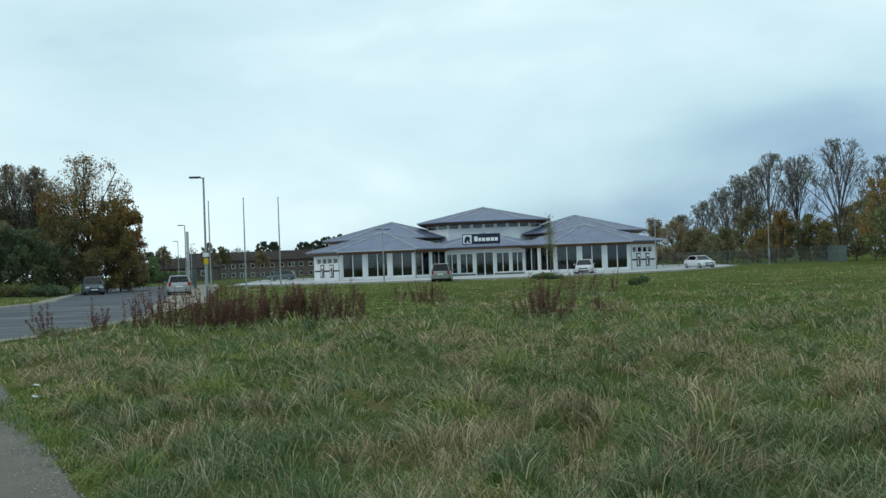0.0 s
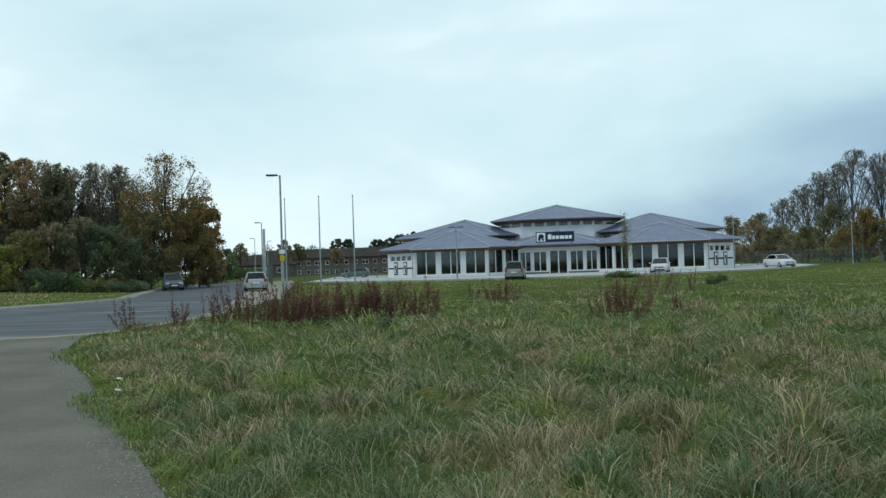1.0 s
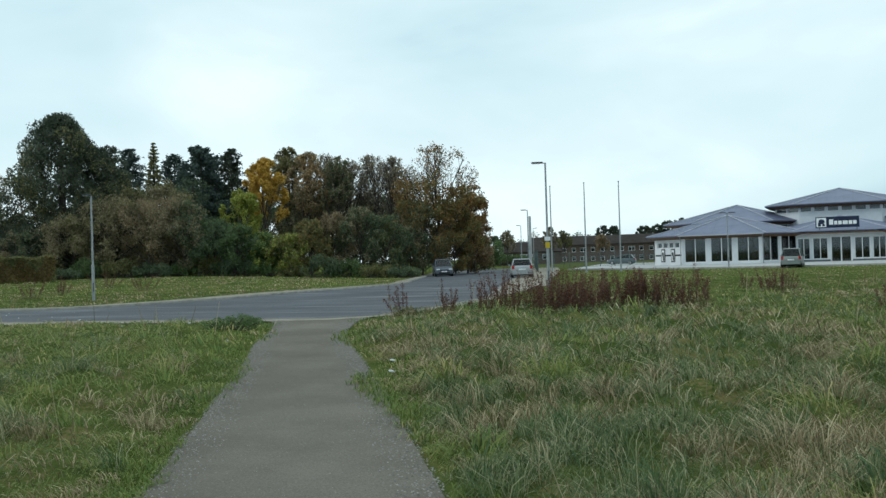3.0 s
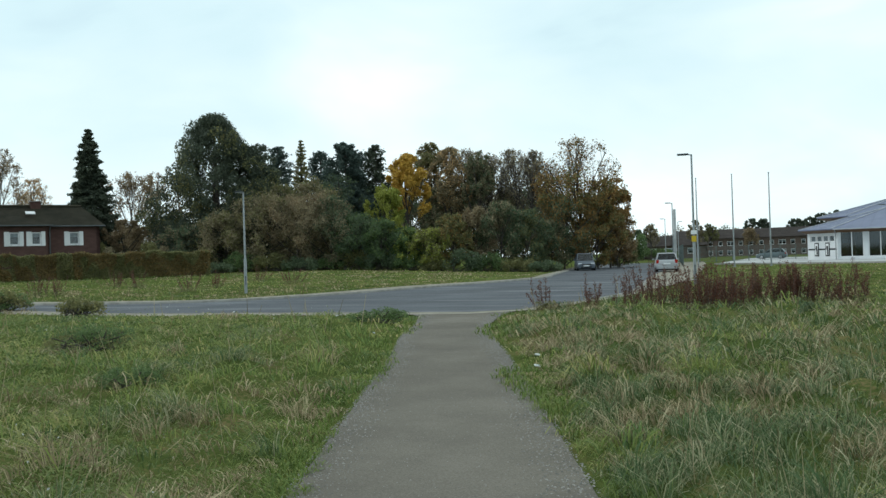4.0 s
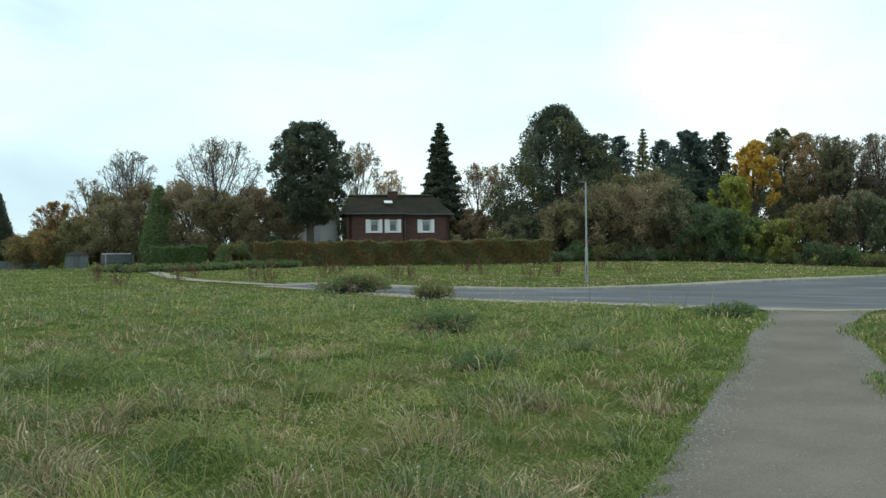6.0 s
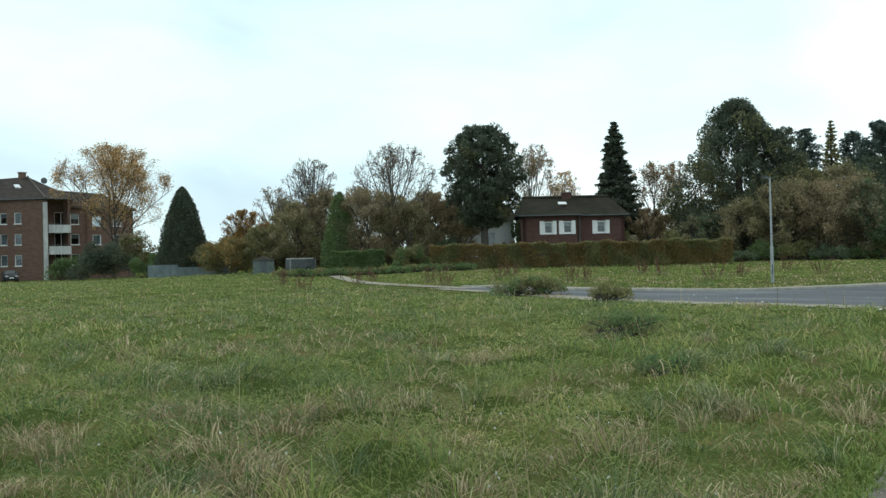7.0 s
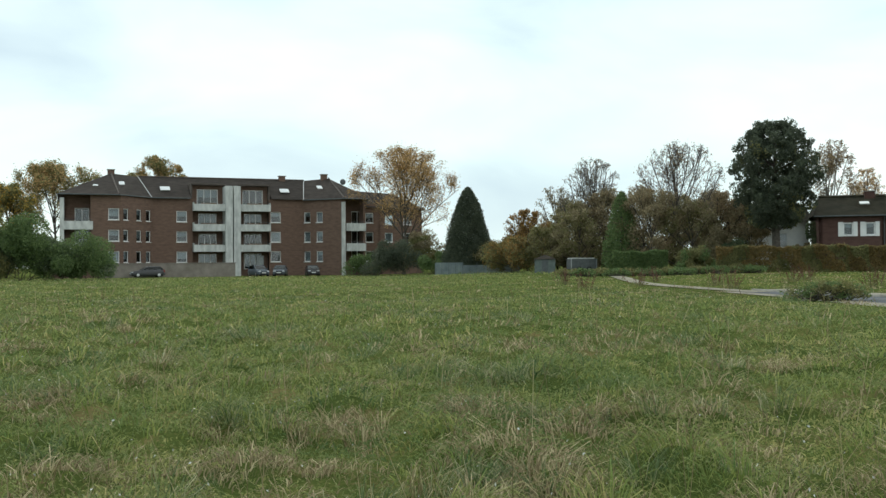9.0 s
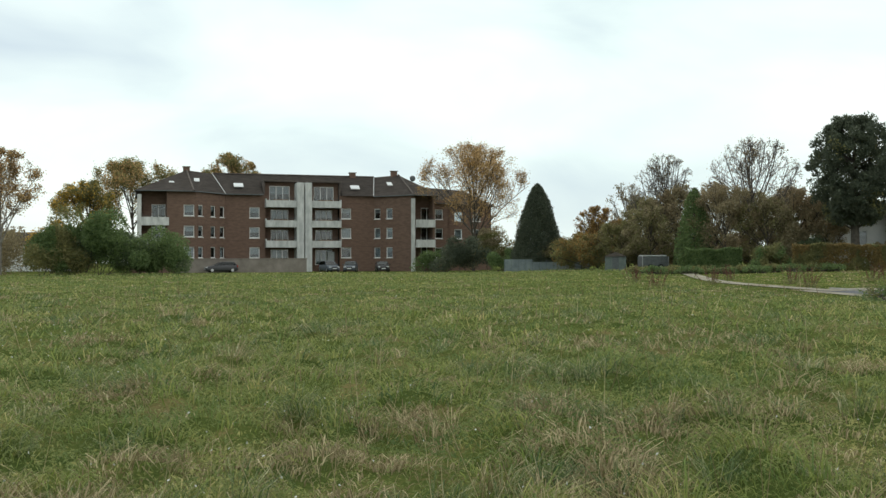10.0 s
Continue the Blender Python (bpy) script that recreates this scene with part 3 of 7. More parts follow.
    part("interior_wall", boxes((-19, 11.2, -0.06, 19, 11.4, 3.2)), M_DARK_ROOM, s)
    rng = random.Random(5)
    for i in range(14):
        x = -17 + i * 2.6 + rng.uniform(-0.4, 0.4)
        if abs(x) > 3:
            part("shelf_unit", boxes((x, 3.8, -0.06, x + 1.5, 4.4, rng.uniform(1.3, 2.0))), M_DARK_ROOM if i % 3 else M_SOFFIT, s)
    return s


shop()
FRONT = along_line([(-23, 106), (-10, 95.5), (5, 91.5), (18, 94), (28, 104), (36, 122)], 30)
BACK = along_line([(-30, 165), (-12, 168), (5, 170), (20, 170), (34, 168), (42, 160)], 30)
tagged(put("forecourt", mesh_of("forecourt", *slab_between(FRONT, BACK, 0.06, 8)), M_PAVING), "pale paved forecourt in front of the shop", "pavement", kind="structure")
kerb_line(FRONT, "kerb", 0.2, 0.13, M_KERB, "pale concrete kerb at the front of the forecourt", 0.3)


# ---------- brick apartment block ----------
def apartments():
    at = stand(84.5, 144.0, 9.0, 0.62)
    s = thing("apartment_building", at, "brown brick apartment block with white concrete balconies and hipped roof", "building")
    eave = 10.2
    rows = ((1.3, 2.8), (4.1, 5.6), (6.9, 8.4))
    rng = random.Random(9)

    def brick_wall(p, q, spots, width=1.3, z1=eave, rows=rows, mull=0):
        holes = [(u - width / 2, a, u + width / 2, b) for u in spots for a, b in rows]
        part("wall", pierced(p, q, -1.4, z1, holes, 0.35), M_BRICK, s)
        for h in holes:
            window_in(s, p, q, h, mull, 0.09, 0.1, curtain=rng.choice((0, 0.4, 0.7, 1.0, 0.5)), sill=True)

    A, B, C = (-10.4, 0.0), (-14.7, -4.7), (-18.2, -4.7)
    E, F = (10.6, 0.0), (14.9, -4.7)
    ln = math.hypot(4.3, 4.7)
    brick_wall(C, B, [2.55], 1.35)
    brick_wall(B, A, [0.14 * ln, 0.55 * ln, 0.86 * ln], 0.98)
    brick_wall(A, (-5.0, 0), [3.9], 1.4)
    brick_wall((5.6, 0), E, [0.95], 1.45)
    brick_wall(E, F, [0.10 * ln, 0.43 * ln], 1.05)
    brick_wall(F, (15.6, -4.7), [])
    brick_wall((18.5, -1.0), (21.8, -1.0), [1.7], 1.2, 9.7)
    # the wing's recessed balconies at both ends
    for x0, x1, side in ((-21.8, -18.2, -1), (15.6, 18.5, 1)):
        part("wall", pierced((x0, -2.6), (x1, -2.6), -1.4, eave, [(1.4, a - 0.9, 3.2, b + 0.1) for a, b in rows], 0.3), M_BRICK, s)
        for a, b in rows:
            window_in(s, (x0, -2.6), (x1, -2.6), (1.4, a - 0.9, 3.2, b + 0.1), 1, 0.09, 0.1)
        for z in (3.0, 5.85):
            bal = part("balcony", boxes((x0 + 0.02, -4.9, z - 0.18, x1 - 0.02, -2.6, z)), M_CONCRETE, s, "white concrete balcony")
            part("parapet", boxes((x0 + 0.02, -5.02, z - 0.25, x1 - 0.02, -4.9, z + 0.85)), M_CONCRETE, bal)
            part("rail", tube([(x0 + 0.05, -4.96, z + 1.05), (x1 - 0.05, -4.96, z + 1.05)], [0.03, 0.03], 6), M_STEEL_DARK, bal)
        px = x0 - 0.45 if side < 0 else x0 - 0.65
        part("column", boxes((px, -4.95, -1.4, px + 0.55, -2.4, eave - 0.5), bevel=0.02), M_CONCRETE, s, "white concrete fin wall")
        part("wall", pierced((x1, -4.7), (x1, -2.6), -1.4, eave, [], 0.3), M_BRICK, s)
    # ends and back
    for p, q in (((-21.8, 11), (-21.8, -2.6)), ((18.5, -2.6), (18.5, -1.0)), ((21.8, -1.0), (21.8, 11)), ((21.8, 11), (-21.8, 11))):
        part("wall", pierced(p, q, -1.4, eave, [], 0.35), M_BRICK, s)
    # middle stack of balconies with two tall fins
    for x0, x1 in ((-5.0, -0.75), (1.35, 5.6)):
        spots = [(0.9, 0.3, 3.4, 2.5), (0.9, 3.1, 3.4, 5.3), (0.9, 5.95, 3.4, 8.15), (0.7, 9.3, 3.6, 11.55)]
        part("wall", pierced((x0, 1.2), (x1, 1.2), -1.4, 12.1, spots, 0.3), M_BRICK, s)
        for h in spots:
            window_in(s, (x0, 1.2), (x1, 1.2), h, 2, 0.09, 0.1, curtain=rng.choice((0, 0.5, 0.9)))
        for z in (3.0, 5.85, 8.65):
            bal = part("balcony", boxes((x0, -1.1, z - 0.18, x1, 1.2, z)), M_CONCRETE, s, "white concrete balcony with dark rail")
            part("parapet", boxes((x0, -1.22, z - 0.25, x1, -1.1, z + 0.72), bevel=0.015), M_CONCRETE, bal)
            outer = x0 if x0 < -2 else x1
            part("parapet", boxes((outer - 0.06, -1.1, z - 0.25, outer + 0.06, 0.0, z + 0.95)), M_CONCRETE, bal)
            part("rail", tube([(x0 + 0.1, -1.16, z + 1.0), (x1 - 0.1, -1.16, z + 1.0)], [0.03, 0.03], 6), M_STEEL_DARK, bal)
            part("flower_box", boxes((x0 + 1.0, -1.1, z + 0.62, x1 - 1.2, -0.9, z + 0.86), bevel=0.02), M_SOFFIT, bal)
        part("dormer_roof", boxes((x0 - 0.25, 0.2, 12.1, x1 + 0.25, 4.4, 12.32)), M_TILE_ROOF, s)
        cheek = x0 - 0.1 if x0 < -2 else x1 + 0.1
        part("dormer_cheek", boxes((cheek - 0.1, 0.3, eave - 0.2, cheek + 0.1, 4.0, 12.1)), M_TILE_ROOF, s)
    for x0, x1, top in ((-0.75, 0.25, 11.9), (0.4, 1.35, 11.9)):
        part("column", boxes((x0, -1.6, -1.4, x1, 1.2, top), bevel=0.03), M_CONCRETE, s, "tall white concrete fin between the balconies")
    # roof: hips over the wings, a long ridge between
    rim = [(-22.5, -5.3), (-15.0, -5.3), (-10.5, -0.5), (-5.3, -0.5), (-5.3, 3.3), (5.9, 3.3), (5.9, -0.5), (10.5, -0.5), (15.2, -5.3), (19.1, -5.3), (22.4, 11.5), (-22.5, 11.5)]
    zs = [eave, eave, eave, eave, 12.3, 12.3, eave, eave, eave, eave, eave, eave]
    bm = bmesh.new()
    v = [bm.verts.new((x, y, z)) for (x, y), z in zip(rim, zs)]
    w0, w1 = bm.verts.new((-11.9, 5.4, 13.45)), bm.verts.new((11.9, 5.4, 13.45))
    p0, p1 = bm.verts.new((-15.6, 3.4, 13.7)), bm.verts.new((15.2, 3.4, 13.7))
    for f in ((v[0], v[1], p0), (v[1], v[2], w0, p0), (v[2], v[3], v[4], w0), (v[4], v[5], w1, w0), (v[5], v[6], v[7], w1), (v[7], v[8], p1, w1), (v[8], v[9], p1), (v[9], v[10], p1), (v[10], v[11], p0, w0, w1, p1), (v[11], v[0], p0)):
        bm.faces.new(f)
    bmesh.ops.solidify(bm, geom=bm.faces[:], thickness=0.18)
    roof = part("roof", bm, M_TILE_ROOF, s, "dark brown tiled roof")
    for a, b in (((-15.0, -5.3, eave), (-15.6, 3.4, 13.7)), ((15.2, -5.3, eave), (15.2, 3.4, 13.7)), ((-11.9, 5.4, 13.45), (11.9, 5.4, 13.45))):
        part("ridge_tile", tube([Vector(a) + Vector((0, 0, 0.06)), Vector(b) + Vector((0, 0, 0.06))], [0.12, 0.12], 6), M_TILE_ROOF, roof)
    for a, b in (((-10.5, -0.5, eave), (-11.9, 5.4, 13.45)), ((10.5, -0.5, eave), (11.9, 5.4, 13.45))):
        part("valley_flashing", tube([Vector(a) + Vector((0, 0, 0.03)), Vector(b) + Vector((0, 0, 0.03))], [0.07, 0.07], 4), M_STEEL, roof)
    for a, b in zip(rim[:3] + rim[7:9], rim[1:4] + rim[8:10]):
        part("gutter", tube([(*a, eave - 0.06), (*b, eave - 0.06)], [0.08, 0.08], 6), M_STEEL_DARK, roof)
    for x, y, z in ((-15.6, 3.6, 13.3), (8.6, 5.4, 13.15), (14.6, 3.8, 13.4)):
        ch = part("chimney", boxes((x - 0.45, y - 0.35, z - 0.6, x + 0.45, y + 0.35, z + 0.85), bevel=0.03), M_BRICK, s)
        part("chimney_cap", boxes((x - 0.55, y - 0.45, z + 0.85, x + 0.55, y + 0.45, z + 0.95)), M_CONCRETE_DARK, ch)
    # roof lights lying in the slopes
    for x, w, y, z, tilt in ((-8.6, 1.3, 1.3, 11.42, 31), (8.1, 1.3, 1.3, 11.42, 31), (-17.8, 0.7, -1.5, 11.5, 18), (-14.4, 0.7, -0.3, 11.9, 26), (12.9, 0.7, -0.3, 11.9, 26), (17.4, 0.6, -1.4, 11.5, 20)):
        sky = part("roof_light", boxes((-w / 2, -0.55, 0.0, w / 2, 0.55, 0.09)), M_WHITE, s)
        sky.matrix_basis = pose(x, y, z + 0.12, tilt)
        part("pane", boxes((-w / 2 + 0.08, -0.47, 0.094, w / 2 - 0.08, 0.47, 0.11)), M_CLEAR_LAMP, sky)
    bm = bmesh.new()
    bmesh.ops.create_uvsphere(bm, u_segments=12, v_segments=6, radius=0.45, matrix=Matrix.LocRotScale((17.3, 3.0, 13.2), None, (1, 0.3, 1)))
    part("satellite_dish", bm, M_STEEL_DARK, s)
    part("interior_floor", boxes((-22.2, 1.6, 2.8, 21.4, 10.8, 2.95), (-22.2, 1.6, 5.6, 21.4, 10.8, 5.75), (-22.2, 1.6, 8.45, 21.4, 10.8, 8.6), (-22.2, 4.2, -0.3, 21.4, 4.4, 9.8)), M_DARK_ROOM, s)
    # low annexe behind the tree on the right-hand end
    brick_wall((21.82, -0.6), (28.5, -0.6), [1.5, 4.4], 1.2, 9.0, ((1.3, 2.7), (4.1, 5.5), (6.7, 8.1)))
    bm = bmesh.new()
    v = [bm.verts.new(c) for c in ((18.6, -1.5, 9.25), (29.1, -1.2, 8.9), (29.1, 10, 8.9), (18.6, 10, 9.25), (18.6, 4, 12.0), (25.5, 4, 11.6))]
    for f in ((0, 1, 5, 4), (1, 2, 5), (2, 3, 4, 5)):
        bm.faces.new([v[i] for i in f])
    bmesh.ops.solidify(bm, geom=bm.faces[:], thickness=0.15)
    part("roof", bm, M_TILE_ROOF, s)
    part("wall", pierced((28.5, -0.6), (28.5, 9.5), -1.4, 9.0, [], 0.3), M_BRICK, s)
    # front doors on the ground floor
    part("door", boxes((4.0, 0.96, 0.0, 5.0, 1.1, 2.2), bevel=0.01), M_STEEL, s, "grey patio door")
    return s


apartments()
yard = part("garden_wall", boxes((-16.5, -0.12, -0.4, 0.3, 0.12, 1.75), (-16.6, -0.18, 1.75, 0.4, 0.18, 1.85), bevel=0.01), M_CONCRETE_DARK, None)
yard.matrix_basis = stand(84.3, 136.0, 6.0)
tagged(yard, "weathered grey-brown boundary wall in front of the apartments", "wall", kind="structure")
yard = part("garden_wall", boxes((-6.5, -0.12, -0.4, 0.0, 0.12, 1.75), bevel=0.01), M_BRICK, None)
yard.matrix_basis = stand(91.0, 135.5, 6.0)
tagged(yard, "brown brick boundary wall beside the bushes", "wall", kind="structure")


# ---------- brick house behind the hedge ----------
def house():
    s = thing("house", stand(49.05, 96.0, 8.0, -0.30), "dark red brick house with white shutters and mossy roof", "house")
    top = 4.95
    zw = (3.22, 4.36)
    left, right = ((-4.95, 0.0), (0.5, 0.0)), ((0.5, 0.7), (4.85, 0.7))
    wins = [(0, 1.6, 3.2), (0, 3.42, 5.0), (1, 1.25, 2.9)]
    for k, (p, q) in enumerate((left, right)):
        holes = [(u0 + 0.42, zw[0], u1 - 0.36, zw[1]) for i, u0, u1 in wins if i == k]
        part("wall", pierced(p, q, -0.5, top, holes, 0.3), M_RED_BRICK, s)
        for i, u0, u1 in wins:
            if i == k:
                window_in(s, p, q, (u0 + 0.42, zw[0], u1 - 0.36, zw[1]), 0, 0.1, 0.06, curtain=0.35, sill=True)
                for a, b in ((u0, u0 + 0.42), (u1 - 0.36, u1)):
                    sh = part("shutter", boxes((p[0] + a, p[1] - 0.05, zw[0] - 0.08, p[0] + b, p[1] - 0.004, zw[1] + 0.06), bevel=0.01), M_WHITE, s, "white wooden shutter")
                    for j in range(6):
                        z = zw[0] + 0.05 + j * 0.2
                        part("slat", boxes((p[0] + a + 0.05, p[1] - 0.07, z, p[0] + b - 0.05, p[1] - 0.052, z + 0.13)), M_WHITE, sh)
    for p, q in (((0.5, 0.0), (0.5, 0.7)), ((4.85, 0.7), (4.85, 8)), ((4.85, 8), (-4.95, 8)), ((-4.95, 8), (-4.95, 0))):
        part("wall", pierced(p, q, -0.5, top, [], 0.3), M_RED_BRICK, s)
    bm = bmesh.new()
    v = [bm.verts.new(c) for c in ((-5.4, -0.45, top + 0.05), (0.65, -0.45, top + 0.05), (0.65, 0.3, top + 0.05), (5.3, 0.3, top - 0.02), (5.3, 8.4, top), (-5.4, 8.4, top), (-4.6, 4.1, 6.85), (3.9, 4.1, 6.85))]
    for f in ((0, 1, 2, 7, 6), (2, 3, 7), (3, 4, 7), (4, 5, 6, 7), (5, 0, 6)):
        bm.faces.new([v[i] for i in f])
    bmesh.ops.solidify(bm, geom=bm.faces[:], thickness=0.15)
    roof = part("roof", bm, M_MOSS_ROOF, s, "brown mossy tiled roof")
    part("gutter", tube([(-5.4, -0.5, top - 0.02), (0.65, -0.5, top - 0.02)], [0.07, 0.07], 6), M_STEEL_DARK, roof)
    part("gutter", tube([(0.65, 0.25, top - 0.06), (5.3, 0.25, top - 0.06)], [0.07, 0.07], 6), M_STEEL_DARK, roof)
    part("downpipe", tube([(0.42, -0.4, top - 0.1), (0.42, -0.08, top - 0.5), (0.42, -0.08, -0.4)], [0.05, 0.05, 0.05], 6), M_STEEL_DARK, s)
    part("ridge_tile", tube([(-4.6, 4.1, 6.93), (3.9, 4.1, 6.93)], [0.13, 0.13], 6), M_MOSS_ROOF, roof)
    ch = part("chimney", boxes((-0.65, 3.7, 6.3, 0.25, 4.4, 7.3), bevel=0.02), M_RED_BRICK, s)
    part("chimney_cap", boxes((-0.72, 3.63, 7.3, 0.32, 4.47, 7.38)), M_CONCRETE_DARK, ch)
    sky = part("roof_light", boxes((-0.4, -0.3, 0, 0.4, 0.3, 0.08)), M_WHITE, s)
    sky.matrix_basis = pose(-0.9, 2.0, 6.15, 22)
    part("interior_floor", boxes((-4.6, 0.9, 2.4, 4.5, 7.7, 2.5), (-4.6, 4.2, 2.5, 4.5, 4.3, 4.8)), M_DARK_ROOM, s)
    return s


house()


def small_house(at, w, d, h, ridge, wall_material, roof_material, label, windows, name="house"):
    """A plain gabled house with its long side to the meadow; windows: (along, low, high, width)."""
    s = thing(name, at, label, "house")
    holes = [(u - ww / 2, a, u + ww / 2, b) for u, a, b, ww in windows]
    p, q = (-w / 2, 0), (w / 2, 0)
    part("wall", pierced(p, q, -0.5, h, holes, 0.3), wall_material, s)
    for hole in holes:
        window_in(s, p, q, hole, 0 if hole[2] - hole[0] < 1.3 else 1, 0.08, 0.06, curtain=0.5)
    for p, q in (((w / 2, 0), (w / 2, d)), ((w / 2, d), (-w / 2, d)), ((-w / 2, d), (-w / 2, 0))):
        part("wall", pierced(p, q, -0.5, h, [], 0.3), wall_material, s)
    bm = bmesh.new()
    v = [bm.verts.new(c) for c in ((-w / 2 - 0.4, -0.4, h), (w / 2 + 0.4, -0.4, h), (w / 2 + 0.4, d / 2, ridge), (-w / 2 - 0.4, d / 2, ridge), (w / 2 + 0.4, d + 0.4, h), (-w / 2 - 0.4, d + 0.4, h))]
    for f in ((0, 1, 2, 3), (3, 2, 4, 5)):
        bm.faces.new([v[i] for i in f])
    bmesh.ops.solidify(bm, geom=bm.faces[:], thickness=0.15)
    part("roof", bm, roof_material, s)
    for x in (-w / 2, w / 2):
        bm = bmesh.new()
        a = [bm.verts.new(c) for c in ((x - 0.1, 0, h), (x - 0.1, d, h), (x - 0.1, d / 2, ridge - 0.1))]
        b = [bm.verts.new(c) for c in ((x + 0.1, 0, h), (x + 0.1, d, h), (x + 0.1, d / 2, ridge - 0.1))]
        bm.faces.new(a), bm.faces.new(b)
        for i in range(3):
            bm.faces.new((a[i], a[(i + 1) % 3], b[(i + 1) % 3], b[i]))
        part("gable", bm, wall_material, s)
    part("chimney", boxes((w * 0.2, d / 2 - 0.3, ridge - 0.4, w * 0.2 + 0.7, d / 2 + 0.3, ridge + 0.7)), wall_material, s)
    return s


small_house(stand(54.0, 100.0, 12), 5.4, 7, 4.4, 6.2, M_WHITE, M_MOSS_ROOF, "white rendered house half hidden by a pine", [(2.9, 1.9, 3.3, 1.2)])
row = [(2 + i * 2.3, a, b, 0.95 if i % 5 else 1.6) for i in range(26) for a, b in ((0.3, 1.4), (2.45, 3.5))]
small_house(stand(7.2, 240.0, -6), 62, 10, 4.2, 6.4, M_DARK_BRICK, M_TILE_ROOF, "long two-storey dark brick terrace far behind the fence", row, "terrace_building")
small_house(stand(14.3, 215.0, 0), 13, 9, 2.7, 4.9, M_DARK_BRICK, M_TILE_ROOF, "low brick bungalow at the far end of the road", [(2.0, 1.0, 2.2, 1.2), (5.6, 1.0, 2.2, 2.6), (9.6, 1.0, 2.2, 1.2)])
small_house(stand(98.6, 175.0, 0), 14, 9, 4.2, 6.4, M_RENDER, M_TILE_ROOF, "pale rendered low house far behind the bushes", [(2.0, 0.8, 2.2, 1.2), (6, 0.8, 2.2, 1.2), (10, 0.8, 2.2, 1.2)])


# ---------- trees ----------
def rods(p, q, r0, r1, sides=5):
    """Tapered rods from p to q as arrays: verts, quads."""
    p, q = np.asarray(p, float), np.asarray(q, float)
    d = q - p
    d /= np.linalg.norm(d, axis=1)[:, None] + 1e-9
    ref = np.where(np.abs(d[:, 2:3]) > 0.9, [[1.0, 0, 0]], [[0, 0, 1.0]])
    u = np.cross(d, ref)
    u /= np.linalg.norm(u, axis=1)[:, None]
    v = np.cross(d, u)
    a = 2 * np.pi * np.arange(sides) / sides
    ring = u[:, None] * np.cos(a)[None, :, None] + v[:, None] * np.sin(a)[None, :, None]
    verts = np.concatenate([p[:, None] + ring * np.reshape(r0, (-1, 1, 1)), q[:, None] + ring * np.reshape(r1, (-1, 1, 1))], 1)
    base = (np.arange(len(p)) * 2 * sides)[:, None]
    k = np.arange(sides)
    quads = np.stack([base + k, base + (k + 1) % sides, base + sides + (k + 1) % sides, base + sides + k], -1)
    return verts.reshape(-1, 3), quads.reshape(-1, 4)


def slivers(rng, p, q, width):
    """Thin tapering twigs, one triangle each: verts, triangles."""
    p, q = np.asarray(p, float), np.asarray(q, float)
    side = np.cross(q - p, rng.normal(size=p.shape))
    side *= (np.reshape(width, (-1, 1)) / (np.linalg.norm(side, axis=1)[:, None] + 1e-9))
    return np.stack([p - side, p + side, q], 1).reshape(-1, 3), np.arange(3 * len(p)).reshape(-1, 3)


def leaves(rng, centres, size, flat=0.0, aspect=0.7, four=False):
    """Small leaves at the centres, turned at random: three corners each, or bent ones of four."""
    n = len(centres)
    a = rng.normal(size=(n, 3))
    a[:, 2] *= 1 - flat
    a /= np.linalg.norm(a, axis=1)[:, None] + 1e-9
    b = np.cross(a, rng.normal(size=(n, 3)))
    b /= np.linalg.norm(b, axis=1)[:, None] + 1e-9
    s = (size * rng.uniform(0.55, 1.3, n))[:, None]
    c = np.asarray(centres)
    if four:
        lift = np.cross(a, b) * s * 0.25
        verts = np.stack([c - a * s, c + b * s * aspect * 0.6 + lift, c + a * s, c - b * s * aspect * 0.6 + lift], 1).reshape(-1, 3)
        return verts, np.arange(4 * n).reshape(-1, 4)
    verts = np.stack([c - a * s, c + a * s * 0.6 + b * s * aspect * 0.8, c + a * s * 0.6 - b * s * aspect * 0.8], 1).reshape(-1, 3)
    return verts, np.arange(3 * n).reshape(-1, 3)


